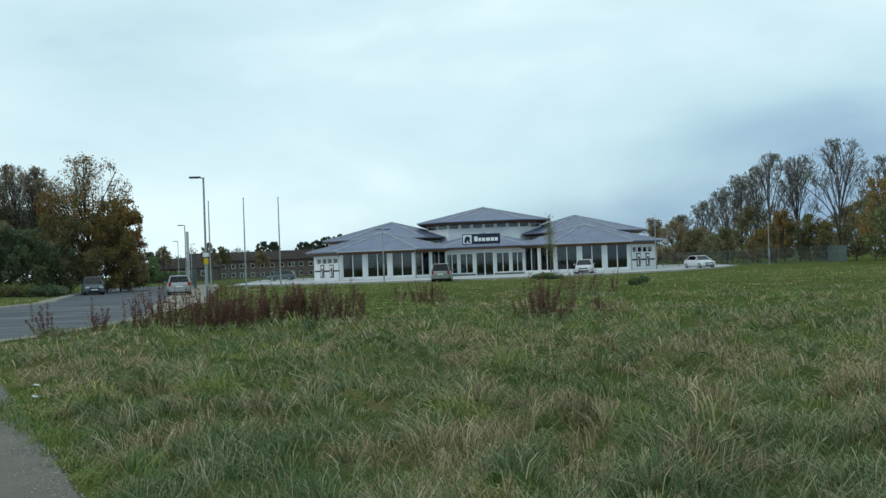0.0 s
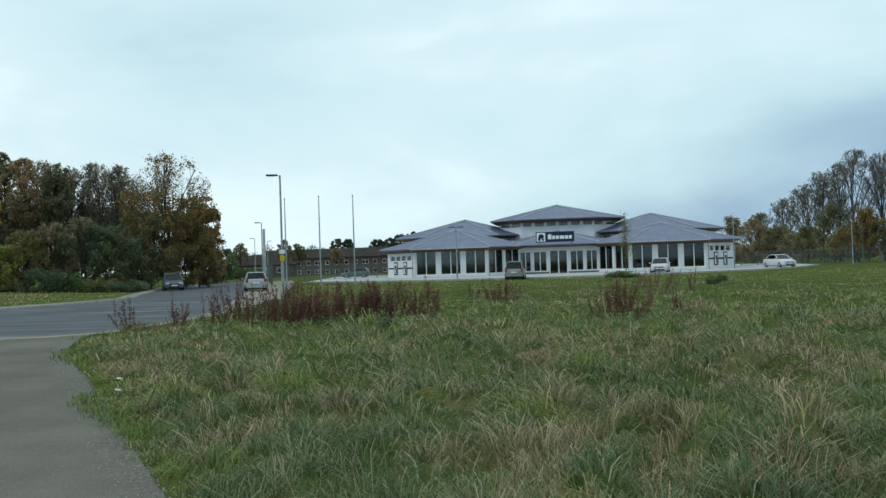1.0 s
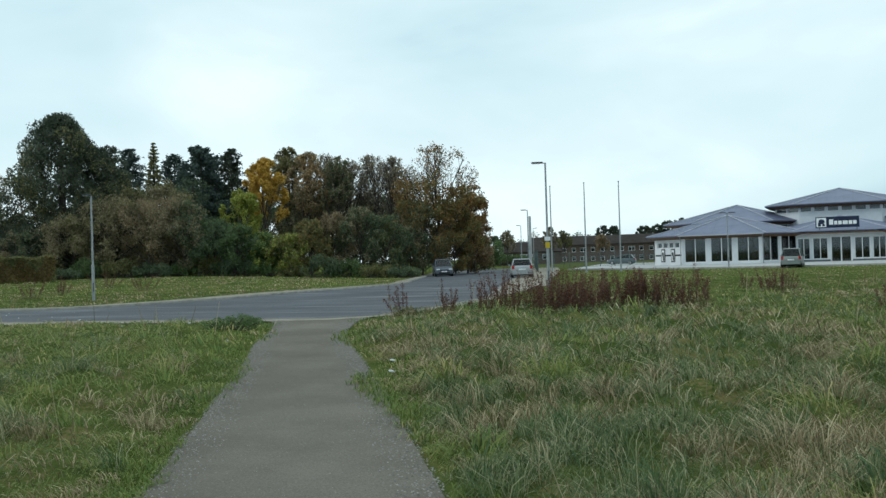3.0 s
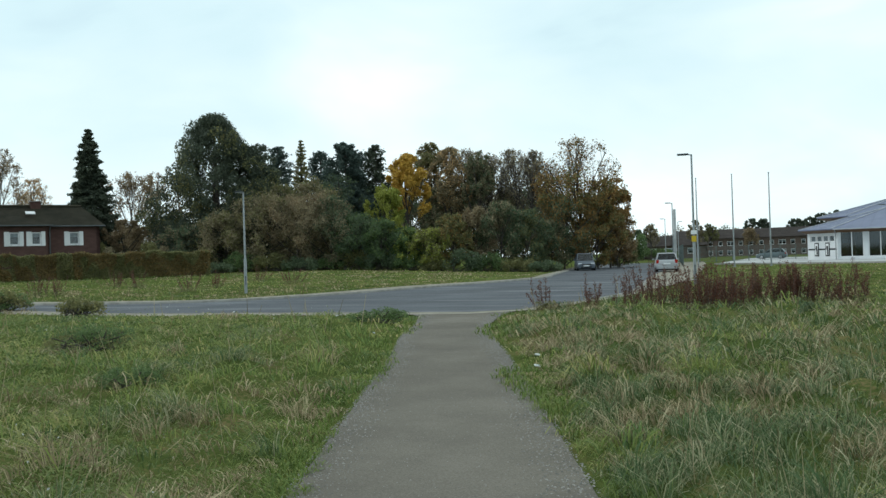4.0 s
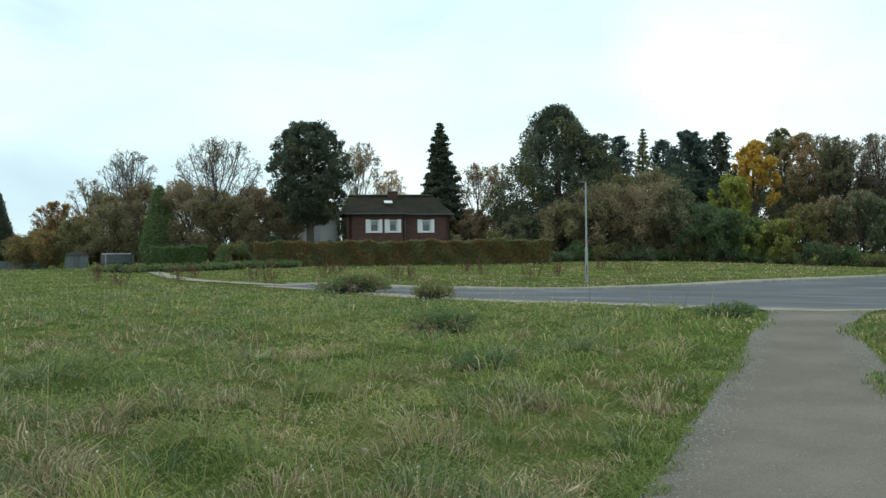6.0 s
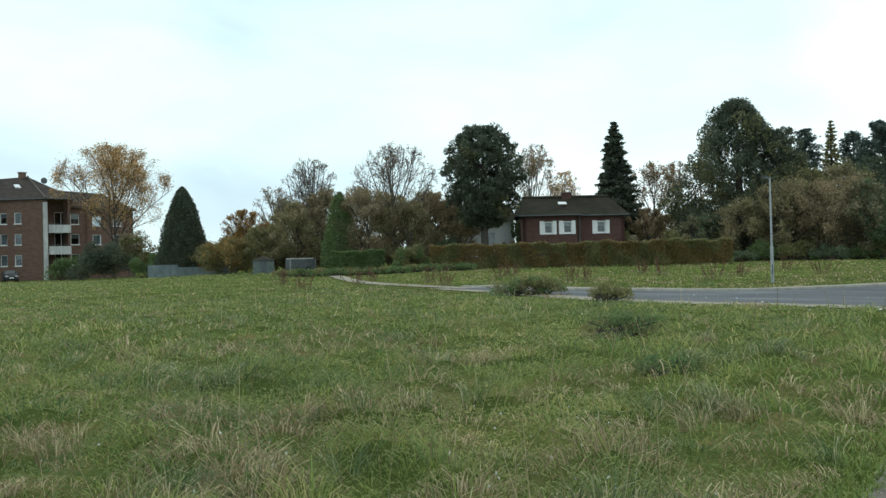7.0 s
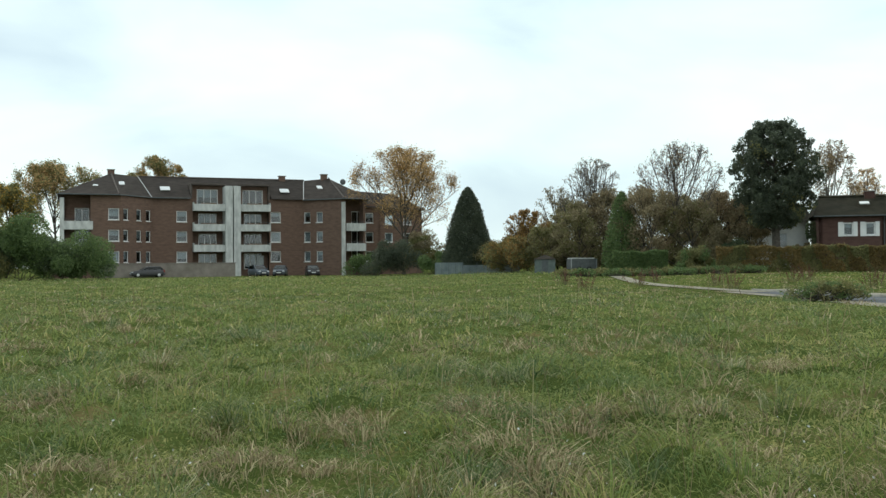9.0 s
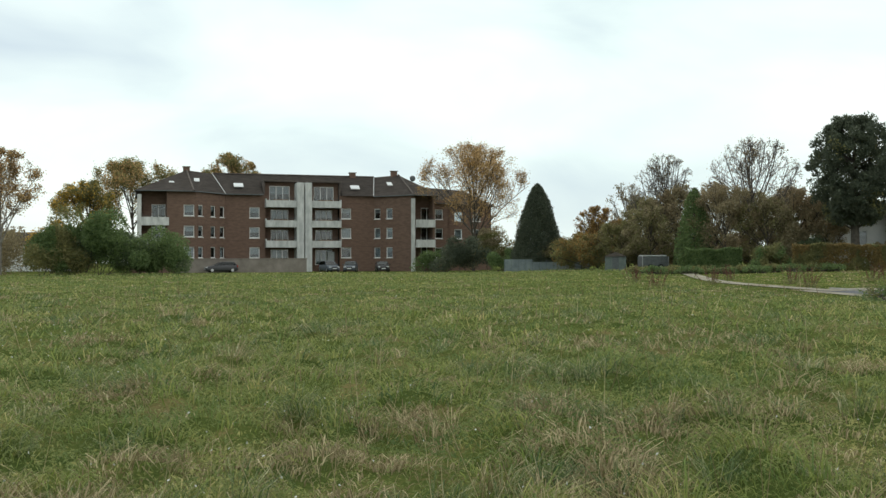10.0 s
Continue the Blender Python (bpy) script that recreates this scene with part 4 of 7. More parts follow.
def branching(rng, h, width, low=0.25, limbs=11, kids=(7, 6, 4), up=0.5, droop=-12):
    """A tree's skeleton: a trunk, bowed limbs that reach the crown's edge, and three orders of branches: start, end, radii and order of every piece."""
    r = 0.0105 * h + 0.03
    mid, semi = h * (1 + low) / 2, h * (1 - low) / 2
    crown = np.array([width / 2, width / 2, semi])
    out = []

    def emit(pa, pb, pc, ra, rb, order, m):
        t = np.linspace(0, 1, m + 1)[None, :, None]
        line = pa[:, None] * (1 - t) ** 2 + pb[:, None] * 2 * t * (1 - t) + pc[:, None] * t ** 2
        rad = ra[:, None] + (rb - ra)[:, None] * t[..., 0]
        out.append((line[:, :-1].reshape(-1, 3), line[:, 1:].reshape(-1, 3), rad[:, :-1].ravel(), rad[:, 1:].ravel(), np.full(len(pa) * m, order)))

    top = h * (low + 0.5 * (1 - low))
    sway = rng.normal(size=2) * 0.02 * h
    base, head = np.zeros((1, 3)), np.array([[sway[0], sway[1], top]])
    emit(base, (base + head) / 2 + np.array([[sway[1] * 0.5, -sway[0] * 0.5, 0]]), head, np.array([r]), np.array([r * 0.5]), 0, 6)
    s = (np.arange(limbs) + rng.uniform(0, 1, limbs)) / limbs
    az = 2.4 * np.arange(limbs) + rng.normal(size=limbs) * 0.35
    el = np.radians(droop + (86 - droop) * s ** 0.85 + rng.normal(size=limbs) * 6)
    foot = np.c_[sway[0] * s, sway[1] * s, h * low * 0.75 + (top - h * low * 0.75) * s]
    tip = np.c_[np.cos(az) * np.cos(el), np.sin(az) * np.cos(el), np.sin(el)] * crown * rng.uniform(0.78, 0.98, (limbs, 1)) + np.array([0, 0, mid])
    go = tip - foot
    pb = foot + go * np.array([0.6 - 0.3 * up, 0.6 - 0.3 * up, 0.25 + 0.35 * up]) + rng.normal(size=(limbs, 3)) * 0.03 * width
    cur = (foot, pb, tip, r * (0.55 - 0.2 * s), np.full(limbs, 0.035))
    emit(*cur, 1, 6)
    for order, (n, ratio, spread, m) in enumerate(zip(kids, (0.46, 0.46, 0.5), (0.75, 0.8, 0.85), (3, 2, 1)), 2):
        pa, pb, pc, ra, rb = (np.repeat(v, n, axis=0) for v in cur)
        k = len(pa)
        t = rng.uniform(0.22, 1.0, (k, 1))
        at = pa * (1 - t) ** 2 + pb * 2 * t * (1 - t) + pc * t ** 2
        tan = 2 * (1 - t) * (pb - pa) + 2 * t * (pc - pb)
        ln = np.linalg.norm(pc - pa, axis=1)[:, None]
        tan /= np.linalg.norm(tan, axis=1)[:, None] + 1e-9
        side = np.cross(tan, rng.normal(size=(k, 3)))
        side /= np.linalg.norm(side, axis=1)[:, None] + 1e-9
        way = tan + side * spread * rng.uniform(0.6, 1.3, (k, 1)) + np.array([0, 0, 0.25 * up])
        way /= np.linalg.norm(way, axis=1)[:, None]
        reach = ln * ratio * (1.2 - 0.65 * t) * rng.uniform(0.7, 1.25, (k, 1))
        end = at + way * reach + np.array([0, 0, 0.12 * up]) * reach
        rel = (end - np.array([0, 0, mid])) / crown
        far = np.linalg.norm(rel, axis=1)[:, None]
        end = np.where(far > 1.0, np.array([0, 0, mid]) + rel / far * crown * rng.uniform(0.93, 1.03, (k, 1)), end)
        end[:, 2] = np.maximum(end[:, 2], 0.1)
        bend = (at + end) / 2 + (tan * 0.12 + rng.normal(size=(k, 3)) * 0.06) * reach
        rad = np.maximum((ra + (rb - ra) * t[:, 0]) * 0.55, 0.012)
        cur = (at, bend, end, rad, np.maximum(rad * 0.4, 0.008))
        emit(*cur, order, m)
    return tuple(np.concatenate(v) for v in zip(*out))


def broadleaf(way, d, h, width, leaf, density, label, seed, bark=None, twig=None, low=0.25, leaf_size=0.2, up=0.55, category="tree", second=None, thin=0.011, top_bare=0.0, kids=(7, 6, 4), limbs=None):
    """A deciduous tree: trunk with limbs, fine twigs, and leaves on and round the twigs."""
    rng = np.random.default_rng(seed)
    t = thing("tree", stand(way, d, rng.uniform(0, 360)), label, category)
    p, q, r0, r1, lv = branching(rng, h, width * 1.08, low, limbs or (8 + int(width / 2.5) if low > 0.1 else 16), kids if low > 0.1 else (6, 5, 3), up, -14 if low > 0.1 else -62)
    big, mid = lv <= 1, lv == 2
    vb, fb = rods(p[big], q[big], r0[big], r1[big], 5)
    vm, fm = rods(p[mid], q[mid], r0[mid], r1[mid], 3)
    put("trunk", mesh_of("trunk", np.vstack([vb, vm]), np.vstack([fb, fm + len(vb)])), bark or M_BARK, t)
    fine = lv >= 3
    put("branchwork", mesh_of("branchwork", *slivers(rng, p[fine], q[fine], np.where(lv[fine] > 3, thin * 0.75, thin * 1.2))), twig or M_TWIG, t)
    if density > 0:
        tips = np.where(lv >= 3)[0]
        pick = rng.choice(tips, int(density * 1.75))
        s = rng.uniform(0, 1, (len(pick), 1))
        c = p[pick] * (1 - s) + q[pick] * s + rng.normal(size=(len(pick), 3)) * (0.022 if low > 0.1 else 0.035) * width
        if top_bare:
            keep = rng.uniform(0, 1, len(c)) > smooth(h * (1 - top_bare) - 1.5, h * (1 - top_bare) + 2.0, c[:, 2]) * 0.93
            c = c[keep]
        c[:, 2] = np.maximum(c[:, 2], 0.15)
        size = leaf_size * 0.72
        if second:
            cut = rng.uniform(0, 1, len(c)) < 0.2 + 0.35 * (noise_at(c, 0.5, seed) > 0.5)
            put("crown", mesh_of("crown", *leaves(rng, c[cut], np.full(cut.sum(), size))), second, t)
            c = c[~cut]
        put("crown", mesh_of("crown", *leaves(rng, c, np.full(len(c), size))), leaf, t)
    return t


def conifer(way, d, h, width, leaf, label, seed, kind="spruce", count=9000, leaf_size=0.2):
    """A conifer: a straight trunk, whorls of drooping limbs and flat sprays of needles."""
    rng = np.random.default_rng(seed)
    t = thing("conifer", stand(way, d, rng.uniform(0, 360)), label, "tree")
    p, q, r, size, lean = [np.array([[0, 0, 0]])], [np.array([[0, 0, h * 0.98]])], [0.02 * h], [], []
    centres = []
    count, leaf_size = int(count * 1.5), leaf_size * 0.76
    levels = int(h * 2.6)
    for i in range(levels):
        s = (i + 0.6) / levels
        z = h * (0.04 + 0.95 * s)
        if kind == "thuja":
            reach = width / 2 * min(1.0, 1.12 * (1 - s) ** 0.62 + 0.02) * min(1, 0.72 + s * 1.4)
            z = h * (0.01 + 0.97 * s)
        else:
            reach = width / 2 * (1 - s) ** (0.5 if kind == "cedar" else 0.9) * min(1, 0.75 + s * 2)
        arms = 9 if kind == "thuja" else 7
        for k in range(arms):
            a = rng.uniform(0, 2 * np.pi)
            ln = reach * (rng.uniform(0.35, 1.15) if kind == "cedar" else rng.uniform(0.72, 1.1)) + 0.12
            tilt = rng.uniform(0.3, 0.9) if kind == "thuja" else rng.uniform(-0.38, -0.02) + 0.5 * s
            e = np.array([math.cos(a) * ln, math.sin(a) * ln, z + (tilt * ln if kind != "thuja" else 0.25)])
            p.append(np.array([[0, 0, z]])), q.append(e[None]), r.append(0.035)
            n = max(4, int(count / levels / arms * (0.35 + 1.3 * ln / (width / 2 + 0.01))))
            u = rng.uniform(0.25, 1.03, n)[:, None] ** (0.7 if kind != "thuja" else 0.35)
            spread = rng.normal(size=(n, 3)) * np.array([0.11, 0.11, {"spruce": 0.07, "cedar": 0.13, "thuja": 0.16}[kind]]) * (0.5 + ln * 0.45)
            centres.append(np.array([[0, 0, z]]) * (1 - u) + e * u + spread)
    put("trunk", mesh_of("trunk", *rods(np.vstack(p), np.vstack(q), np.array(r), np.array(r) * 0.3, 5)), M_BARK, t)
    c = np.vstack(centres)
    if kind == "spruce":
        s, a = 1 - np.sqrt(rng.uniform(0, 1, count // 2)), rng.uniform(0, 2 * np.pi, count // 2)
        step = (s * h * 1.15 + 0.12 * np.sin(5 * a)) % 1.0
        reach = width / 2 * (1 - s) ** 0.95 * (0.98 - 0.28 * step) * rng.uniform(0.5, 1.0, len(s)) ** 0.5 * 0.92
        c = np.vstack([c, np.c_[np.cos(a) * reach, np.sin(a) * reach, h * (0.03 + 0.965 * s)]])
    if kind == "thuja":
        s, a = 1 - rng.uniform(0, 1, count) ** 0.62, rng.uniform(0, 2 * np.pi, count)
        reach = width / 2 * np.minimum(1, 1.12 * (1 - s) ** 0.58) * (0.93 + 0.05 * np.sin(5 * a + 14 * s) + 0.04 * np.sin(11 * a - 23 * s)) * rng.uniform(0.25, 1.06, count) ** 0.5
        c = np.c_[np.cos(a) * reach, np.sin(a) * reach, h * (0.005 + 0.99 * s)]
    c[:, 2] = np.clip(c[:, 2], 0.05, h)
    put("crown", mesh_of("crown", *leaves(rng, c, np.full(len(c), leaf_size), 0.55 if kind != "thuja" else -0.5, 0.55)), leaf, t)
    return t


def pine(way, d, h, width, label, seed, count=15000, low=0.25, leaf_size=0.24, leaf=None, second=None, peak=0.5, n=420, cone=False):
    """A broad old pine: heavy limbs, needles in many rounded pads; peak: how high the crown is widest."""
    rng = np.random.default_rng(seed)
    t = thing("pine", stand(way, d, rng.uniform(0, 360)), label, "tree")
    s = np.sqrt(rng.uniform(0, 1, n)) if peak > 0.5 else rng.uniform(0, 1, n) ** 1.15
    wide = np.where(s < peak, 0.55 + 0.45 * np.sin(np.pi / 2 * s / peak), np.clip(1 - (np.clip(s - peak, 0, 1) / (1.04 - peak)) ** (2 if peak > 0.3 else 1.75), 0.015, 1) ** (0.5 if peak > 0.3 else 0.6))
    if cone:
        wide = np.minimum(1, ((1.02 - s) / 0.5) ** 0.62)
    a = rng.uniform(0, 2 * np.pi, n)
    lump = 0.84 + 0.26 * np.sin(3 * a + seed) * np.sin(11 * s + seed)
    env = width / 2 * wide * lump * rng.uniform(0.12, 0.98, n) ** 0.5
    pads = np.c_[np.cos(a) * env, np.sin(a) * env, h * (low + (0.965 - low) * s)]
    foot = np.c_[np.zeros(n), np.zeros(n), np.maximum(pads[:, 2] - 0.35 * env - 0.4, h * low * 0.7)]
    some = rng.choice(n, 60, replace=False)
    p = np.vstack([[(0, 0, 0)], [(0.1, 0, h * 0.5)], foot[some]])
    q = np.vstack([[(0.1, 0, h * 0.5)], [(0, 0, h * 0.94)], pads[some]])
    r0 = np.concatenate([[0.03 * h, 0.02 * h], np.full(60, 0.07)])
    put("trunk", mesh_of("trunk", *rods(p, q, r0, np.concatenate([[0.02 * h, 0.04], np.full(60, 0.025)]), 6)), M_BARK, t)
    each = count // n
    rad = rng.uniform(0.4, 1.3, n) * width * 0.036 + 0.14
    off = rng.normal(size=(n, each, 3))
    off /= np.linalg.norm(off, axis=2)[..., None]
    off *= rng.uniform(0.25, 1.0, (n, each, 1)) ** 0.45 * rad[:, None, None] * np.array([1.0, 1.0, 1.05])
    c = (pads[:, None] + off).reshape(-1, 3)
    c = c[c[:, 2] < h]
    if second:
        cut = (rng.uniform(0, 1, len(c)) < 0.45) & (noise_at(c, 0.35, seed) > 0.6)
        if cut.any():
            put("crown", mesh_of("crown", *leaves(rng, c[cut], np.full(cut.sum(), leaf_size))), second, t)
        c = c[~cut]
    put("crown", mesh_of("crown", *leaves(rng, c, np.full(len(c), leaf_size * 1.2), -0.6, 0.5)), leaf or L_PINE, t)
    return t


def noise_at(c, scale, seed):
    """Cheap smooth noise between 0 and 1 from a few waves."""
    rng = np.random.default_rng(seed + 77)
    c = np.asarray(c, float)
    v = np.zeros(len(c))
    for k in range(6):
        w = rng.normal(size=c.shape[1]) * scale * (1 + 0.6 * k)
        v += np.sin(c @ w + rng.uniform(0, 6.28)) / (1 + 0.4 * k)
    return 0.5 + v / 5


def shrub(way, d, h, width, leaf, label, seed, count=4000, leaf_size=0.13, depth=None, name="bush", category="bush", second=None, lift=0.0):
    """A bush: stems from the ground and leaves in lumps with gaps."""
    rng = np.random.default_rng(seed)
    t = thing(name, stand(way, d, 0, lift), label, category)
    depth = depth or width
    n = max(6, int(10 * width / max(h, 0.4)))
    lumps = np.c_[rng.uniform(-0.42, 0.42, n) * width, rng.uniform(-0.4, 0.4, n) * depth, rng.uniform(0.25, 0.8, n) * h]
    edge = 1 - (2 * lumps[:, 0] / width) ** 2 * 0.55
    lumps[:, 2] *= edge
    rad = np.c_[np.full(n, 0.20 * width / math.sqrt(n / 10)), np.full(n, 0.24 * depth), np.minimum(0.24 * h, lumps[:, 2] * 0.9)] * rng.uniform(0.7, 1.25, (n, 1))
    count, leaf_size = count * 1.25, leaf_size * 0.8
    each = int(count // n)
    off = rng.normal(size=(n, each, 3))
    off /= np.linalg.norm(off, axis=2)[..., None]
    off *= rng.uniform(0.2, 1.08, (n, each, 1)) ** 0.45
    c = (lumps[:, None] + off * rad[:, None]).reshape(-1, 3)
    c[:, 2] = np.clip(c[:, 2], 0.03, h)
    foot = np.c_[rng.uniform(-0.3, 0.3, n) * width, rng.uniform(-0.2, 0.2, n) * depth, np.zeros(n)]
    put("branchwork", mesh_of("branchwork", *rods(foot, lumps, np.full(n, 0.03), np.full(n, 0.012), 4)), M_BARK, t)
    if second:
        v = noise_at(c, 2.2 / max(h, 0.5), seed)
        cut = v > np.quantile(v, 0.62)
        put("foliage", mesh_of("foliage", *leaves(rng, c[cut], np.full(cut.sum(), leaf_size))), second, t)
        c = c[~cut]
    put("foliage", mesh_of("foliage", *leaves(rng, c, np.full(len(c), leaf_size))), leaf, t)
    return t


def height_to(way, d, rise):
    """Height of a thing d metres off whose top stands rise degrees above eye level."""
    return 1.65 + d * math.tan(radians(rise)) - float(land(*place(way, d)))


def span(d, degrees):
    return d * math.tan(radians(degrees))


# the wood on the far side of the road, from its corner by the road westwards
broadleaf(19.6, 101, height_to(19.6, 101, 6.6), span(101, 5.2), L_ORANGE, 16000, "rust-orange autumn tree with a thin bare top by the road", 11, leaf_size=0.2, top_bare=0.38, second=L_OLIVE, kids=(9, 7, 5), limbs=17, low=0.12)
broadleaf(17.9, 104, height_to(17.9, 104, 4.4), span(104, 2.6), L_ORANGE, 9000, "rust-orange young tree at the end of the wood", 12, leaf_size=0.2, top_bare=0.2)
for way, d, rise, wide, seed in ((22.0, 106, 6.0, 2.9, 21), (23.3, 110, 6.1, 2.8, 22), (24.6, 108, 5.9, 2.6, 23), (25.9, 112, 6.2, 2.6, 24)):
    broadleaf(way, d, height_to(way, d, rise), span(d, wide), L_BROWN, 1500, "tall leafless grey-brown tree in the wood", seed, twig=M_TWIG_GREY, leaf_size=0.16, up=0.9, thin=0.02, kids=(8, 7, 6), limbs=13)
broadleaf(26.9, 106, height_to(26.9, 106, 6.3), span(106, 2.6), L_BROWN, 8000, "brown-leaved tree with pale flecks in the wood", 31, second=L_TAN, leaf_size=0.17)
broadleaf(25.2, 104, height_to(25.2, 104, 6.1), span(104, 1.8), L_DARK, 7000, "dark ivy-clad tree in the wood", 32, leaf_size=0.18, second=L_BROWN)
broadleaf(27.9, 110, height_to(27.9, 110, 6.6), span(110, 2.4), L_OLIVE, 7500, "olive-brown tall tree in the wood", 33, second=L_RUST, leaf_size=0.18)
broadleaf(29.3, 100, height_to(29.3, 100, 6.05), span(100, 2.4), L_YELLOW, 9000, "golden-yellow autumn tree in the wood", 34, leaf_size=0.2, low=0.25)
broadleaf(30.6, 97, height_to(30.6, 97, 4.35), span(97, 2.3), L_LIME, 6500, "yellow-green slender tree at the wood's edge", 35, leaf_size=0.17, low=0.2)
conifer(32.8, 107, height_to(32.8, 107, 6.75), span(107, 5.0), L_SPRUCE, "broad blue-green cedar in the wood", 41, "cedar", count=22000, leaf_size=0.28)
conifer(31.1, 109, height_to(31.1, 109, 6.6), span(109, 3.4), L_PINE, "dark green spruce top in the wood", 42, "cedar", count=11000, leaf_size=0.24)
conifer(35.3, 110, height_to(35.3, 110, 7.0), span(110, 2.8), L_OLIVE, "thin olive larch top in the wood", 43, count=5000, leaf_size=0.2)
conifer(34.2, 113, height_to(34.2, 113, 6.3), span(113, 3.6), L_SPRUCE, "dark spruce behind the larch", 44, "cedar", count=9000, leaf_size=0.24)
conifer(36.6, 112, height_to(36.6, 112, 6.6), span(112, 3.8), L_SPRUCE, "dark spruce beside the great pine", 45, "cedar", count=9000, leaf_size=0.24)
pine(40.1, 103, height_to(40.1, 103, 8.45), span(103, 7.8), "great dark pine at the corner of the wood", 51, count=84000, low=0.03, leaf_size=0.14, second=L_OLIVE, peak=0.22, n=1300, cone=True)
pine(37.95, 105, height_to(37.95, 105, 6.8), span(105, 4.4), "dark pine beside the great pine", 52, count=30000, low=0.1, peak=0.4, leaf_size=0.15)
# undergrowth along the wood's edge
edge = [(37.6, 96, 3.9, 3.4, L_BROWN, L_OLIVE), (35.6, 95, 4.1, 3.6, L_BROWN, L_RUST), (33.8, 95, 3.6, 3.2, L_BROWN, L_DARK), (32.2, 94, 2.6, 2.6, L_DARK, L_GREEN), (30.9, 93, 2.3, 2.2, L_GREEN, L_DARK),
        (29.4, 93, 1.8, 2.0, L_GREEN, L_LIME), (28.1, 92, 1.7, 2.1, L_LIME, L_OLIVE), (26.8, 93, 2.6, 2.0, L_OLIVE, L_ORANGE), (25.5, 94, 2.9, 2.2, L_BROWN, L_RUST), (24.1, 94, 3.1, 2.4, L_DARK, L_BROWN), (22.6, 95, 2.6, 2.4, L_DARK, L_OLIVE),
        (21.2, 98, 1.9, 2.2, L_DARK, L_BROWN), (19.0, 104, 2.0, 2.6, L_OLIVE, L_ORANGE), (17.4, 106, 1.4, 1.8, L_OLIVE, L_RUST), (39.6, 97, 3.0, 3.2, L_BROWN, L_OLIVE), (41.8, 99, 2.2, 2.6, L_DARK, L_BROWN), (20.5, 99, 3.5, 3.0, L_ORANGE, L_DARK), (18.6, 101, 3.3, 2.6, L_ORANGE, L_OLIVE), (17.5, 104, 2.6, 1.8, L_RUST, L_ORANGE), (34.6, 99, 4.7, 3.2, L_BROWN, L_OLIVE), (36.6, 100, 4.4, 3.0, L_OLIVE, L_BROWN), (29.2, 106, 3.6, 2.8, L_DARK, L_BROWN), (27.4, 108, 4.0, 2.8, L_BROWN, L_DARK), (31.0, 108, 4.2, 2.8, L_DARK, L_SPRUCE), (33.4, 104, 4.9, 3.0, L_DARK, L_SPRUCE), (25.6, 110, 4.0, 2.6, L_BROWN, L_DARK), (23.8, 110, 3.8, 2.8, L_BROWN, L_OLIVE), (22.2, 112, 3.8, 2.8, L_DARK, L_BROWN)]
for i, (way, d, rise, wide, leaf, other) in enumerate(edge):
    broadleaf(way, d, height_to(way, d, rise), span(d, wide * 1.15), leaf, 6000, "dense mixed autumn undergrowth at the wood's edge", 200 + i, low=0.03, leaf_size=0.16, second=other, category="bush")
for i in range(13):
    way = 21.6 + i * 1.55
    shrub(way, 90.5 + (i % 3) * 0.8 + (way > 30) * 2.0, 1.1 + 0.35 * (i % 4), 3.4, (L_DARK, L_OLIVE, L_GREEN)[i % 3], "low dark green bramble at the foot of the wood", 240 + i, 1500, 0.13, 2.2)
# a backing of further trees closes the wood
for i in range(13):
    way = 20.5 + i * 1.65
    shrub(way, 121 + (i % 3) * 3, height_to(way, 121, 4.6 + 0.5 * (i % 2)), span(120, 2.7), (L_BROWN, L_DARK, L_OLIVE)[i % 3], "dense further trees inside the wood", 270 + i, 4200, 0.26, 6, name="tree", category="tree")

# round the house
conifer(46.75, 106, height_to(46.75, 106, 7.6), span(106, 4.1), L_PINE, "tall narrow dark spruce behind the house", 61, count=30000, leaf_size=0.24)
pine(54.15, 94, height_to(54.15, 94, 7.75), span(94, 5.3), "dark pine with a rounded crown beside the house", 62, count=56000, low=0.30, leaf_size=0.13, peak=0.5, second=L_OLIVE, n=800)
broadleaf(51.2, 125, height_to(51.2, 125, 6.5), span(125, 2.4), L_RUST, 2600, "drooping leafless birch behind the house", 63, bark=M_BARK_PALE, twig=M_TWIG_GREY, leaf_size=0.16, thin=0.016)
broadleaf(49.6, 130, height_to(49.6, 130, 4.9), span(130, 2.2), L_TAN, 1500, "bare pale tree behind the house roof", 64, twig=M_TWIG_GREY, leaf_size=0.16, thin=0.016)
broadleaf(44.6, 120, height_to(44.6, 120, 5.3), span(120, 3.0), L_RUST, 2600, "bare brownish tree between spruce and pine", 65, twig=M_TWIG_GREY, leaf_size=0.17, thin=0.016)
broadleaf(43.3, 128, height_to(43.3, 128, 5.2), span(128, 2.6), L_RUST, 1500, "bare grey tree behind the pine", 66, twig=M_TWIG_GREY, leaf_size=0.17, thin=0.016)
broadleaf(45.0, 104, height_to(45.0, 104, 2.6), span(104, 2.6), L_RUST, 3500, "rust-brown small tree beside the house", 67, leaf_size=0.15)
broadleaf(59.2, 102, height_to(59.2, 102, 6.85), span(102, 4.9), L_RUST, 900, "wide leafless tree with a few rust leaves", 68, leaf_size=0.15, thin=0.02, up=0.2, kids=(9, 7, 6), limbs=17, low=0.18, twig=M_TWIG_GREY)
broadleaf(64.0, 108, height_to(64.0, 108, 5.95), span(108, 3.6), L_BROWN, 600, "bare grey-brown tree beside the gardens", 69, twig=M_TWIG_GREY, leaf_size=0.15, thin=0.02, kids=(9, 7, 6), limbs=16, up=0.25, low=0.15)
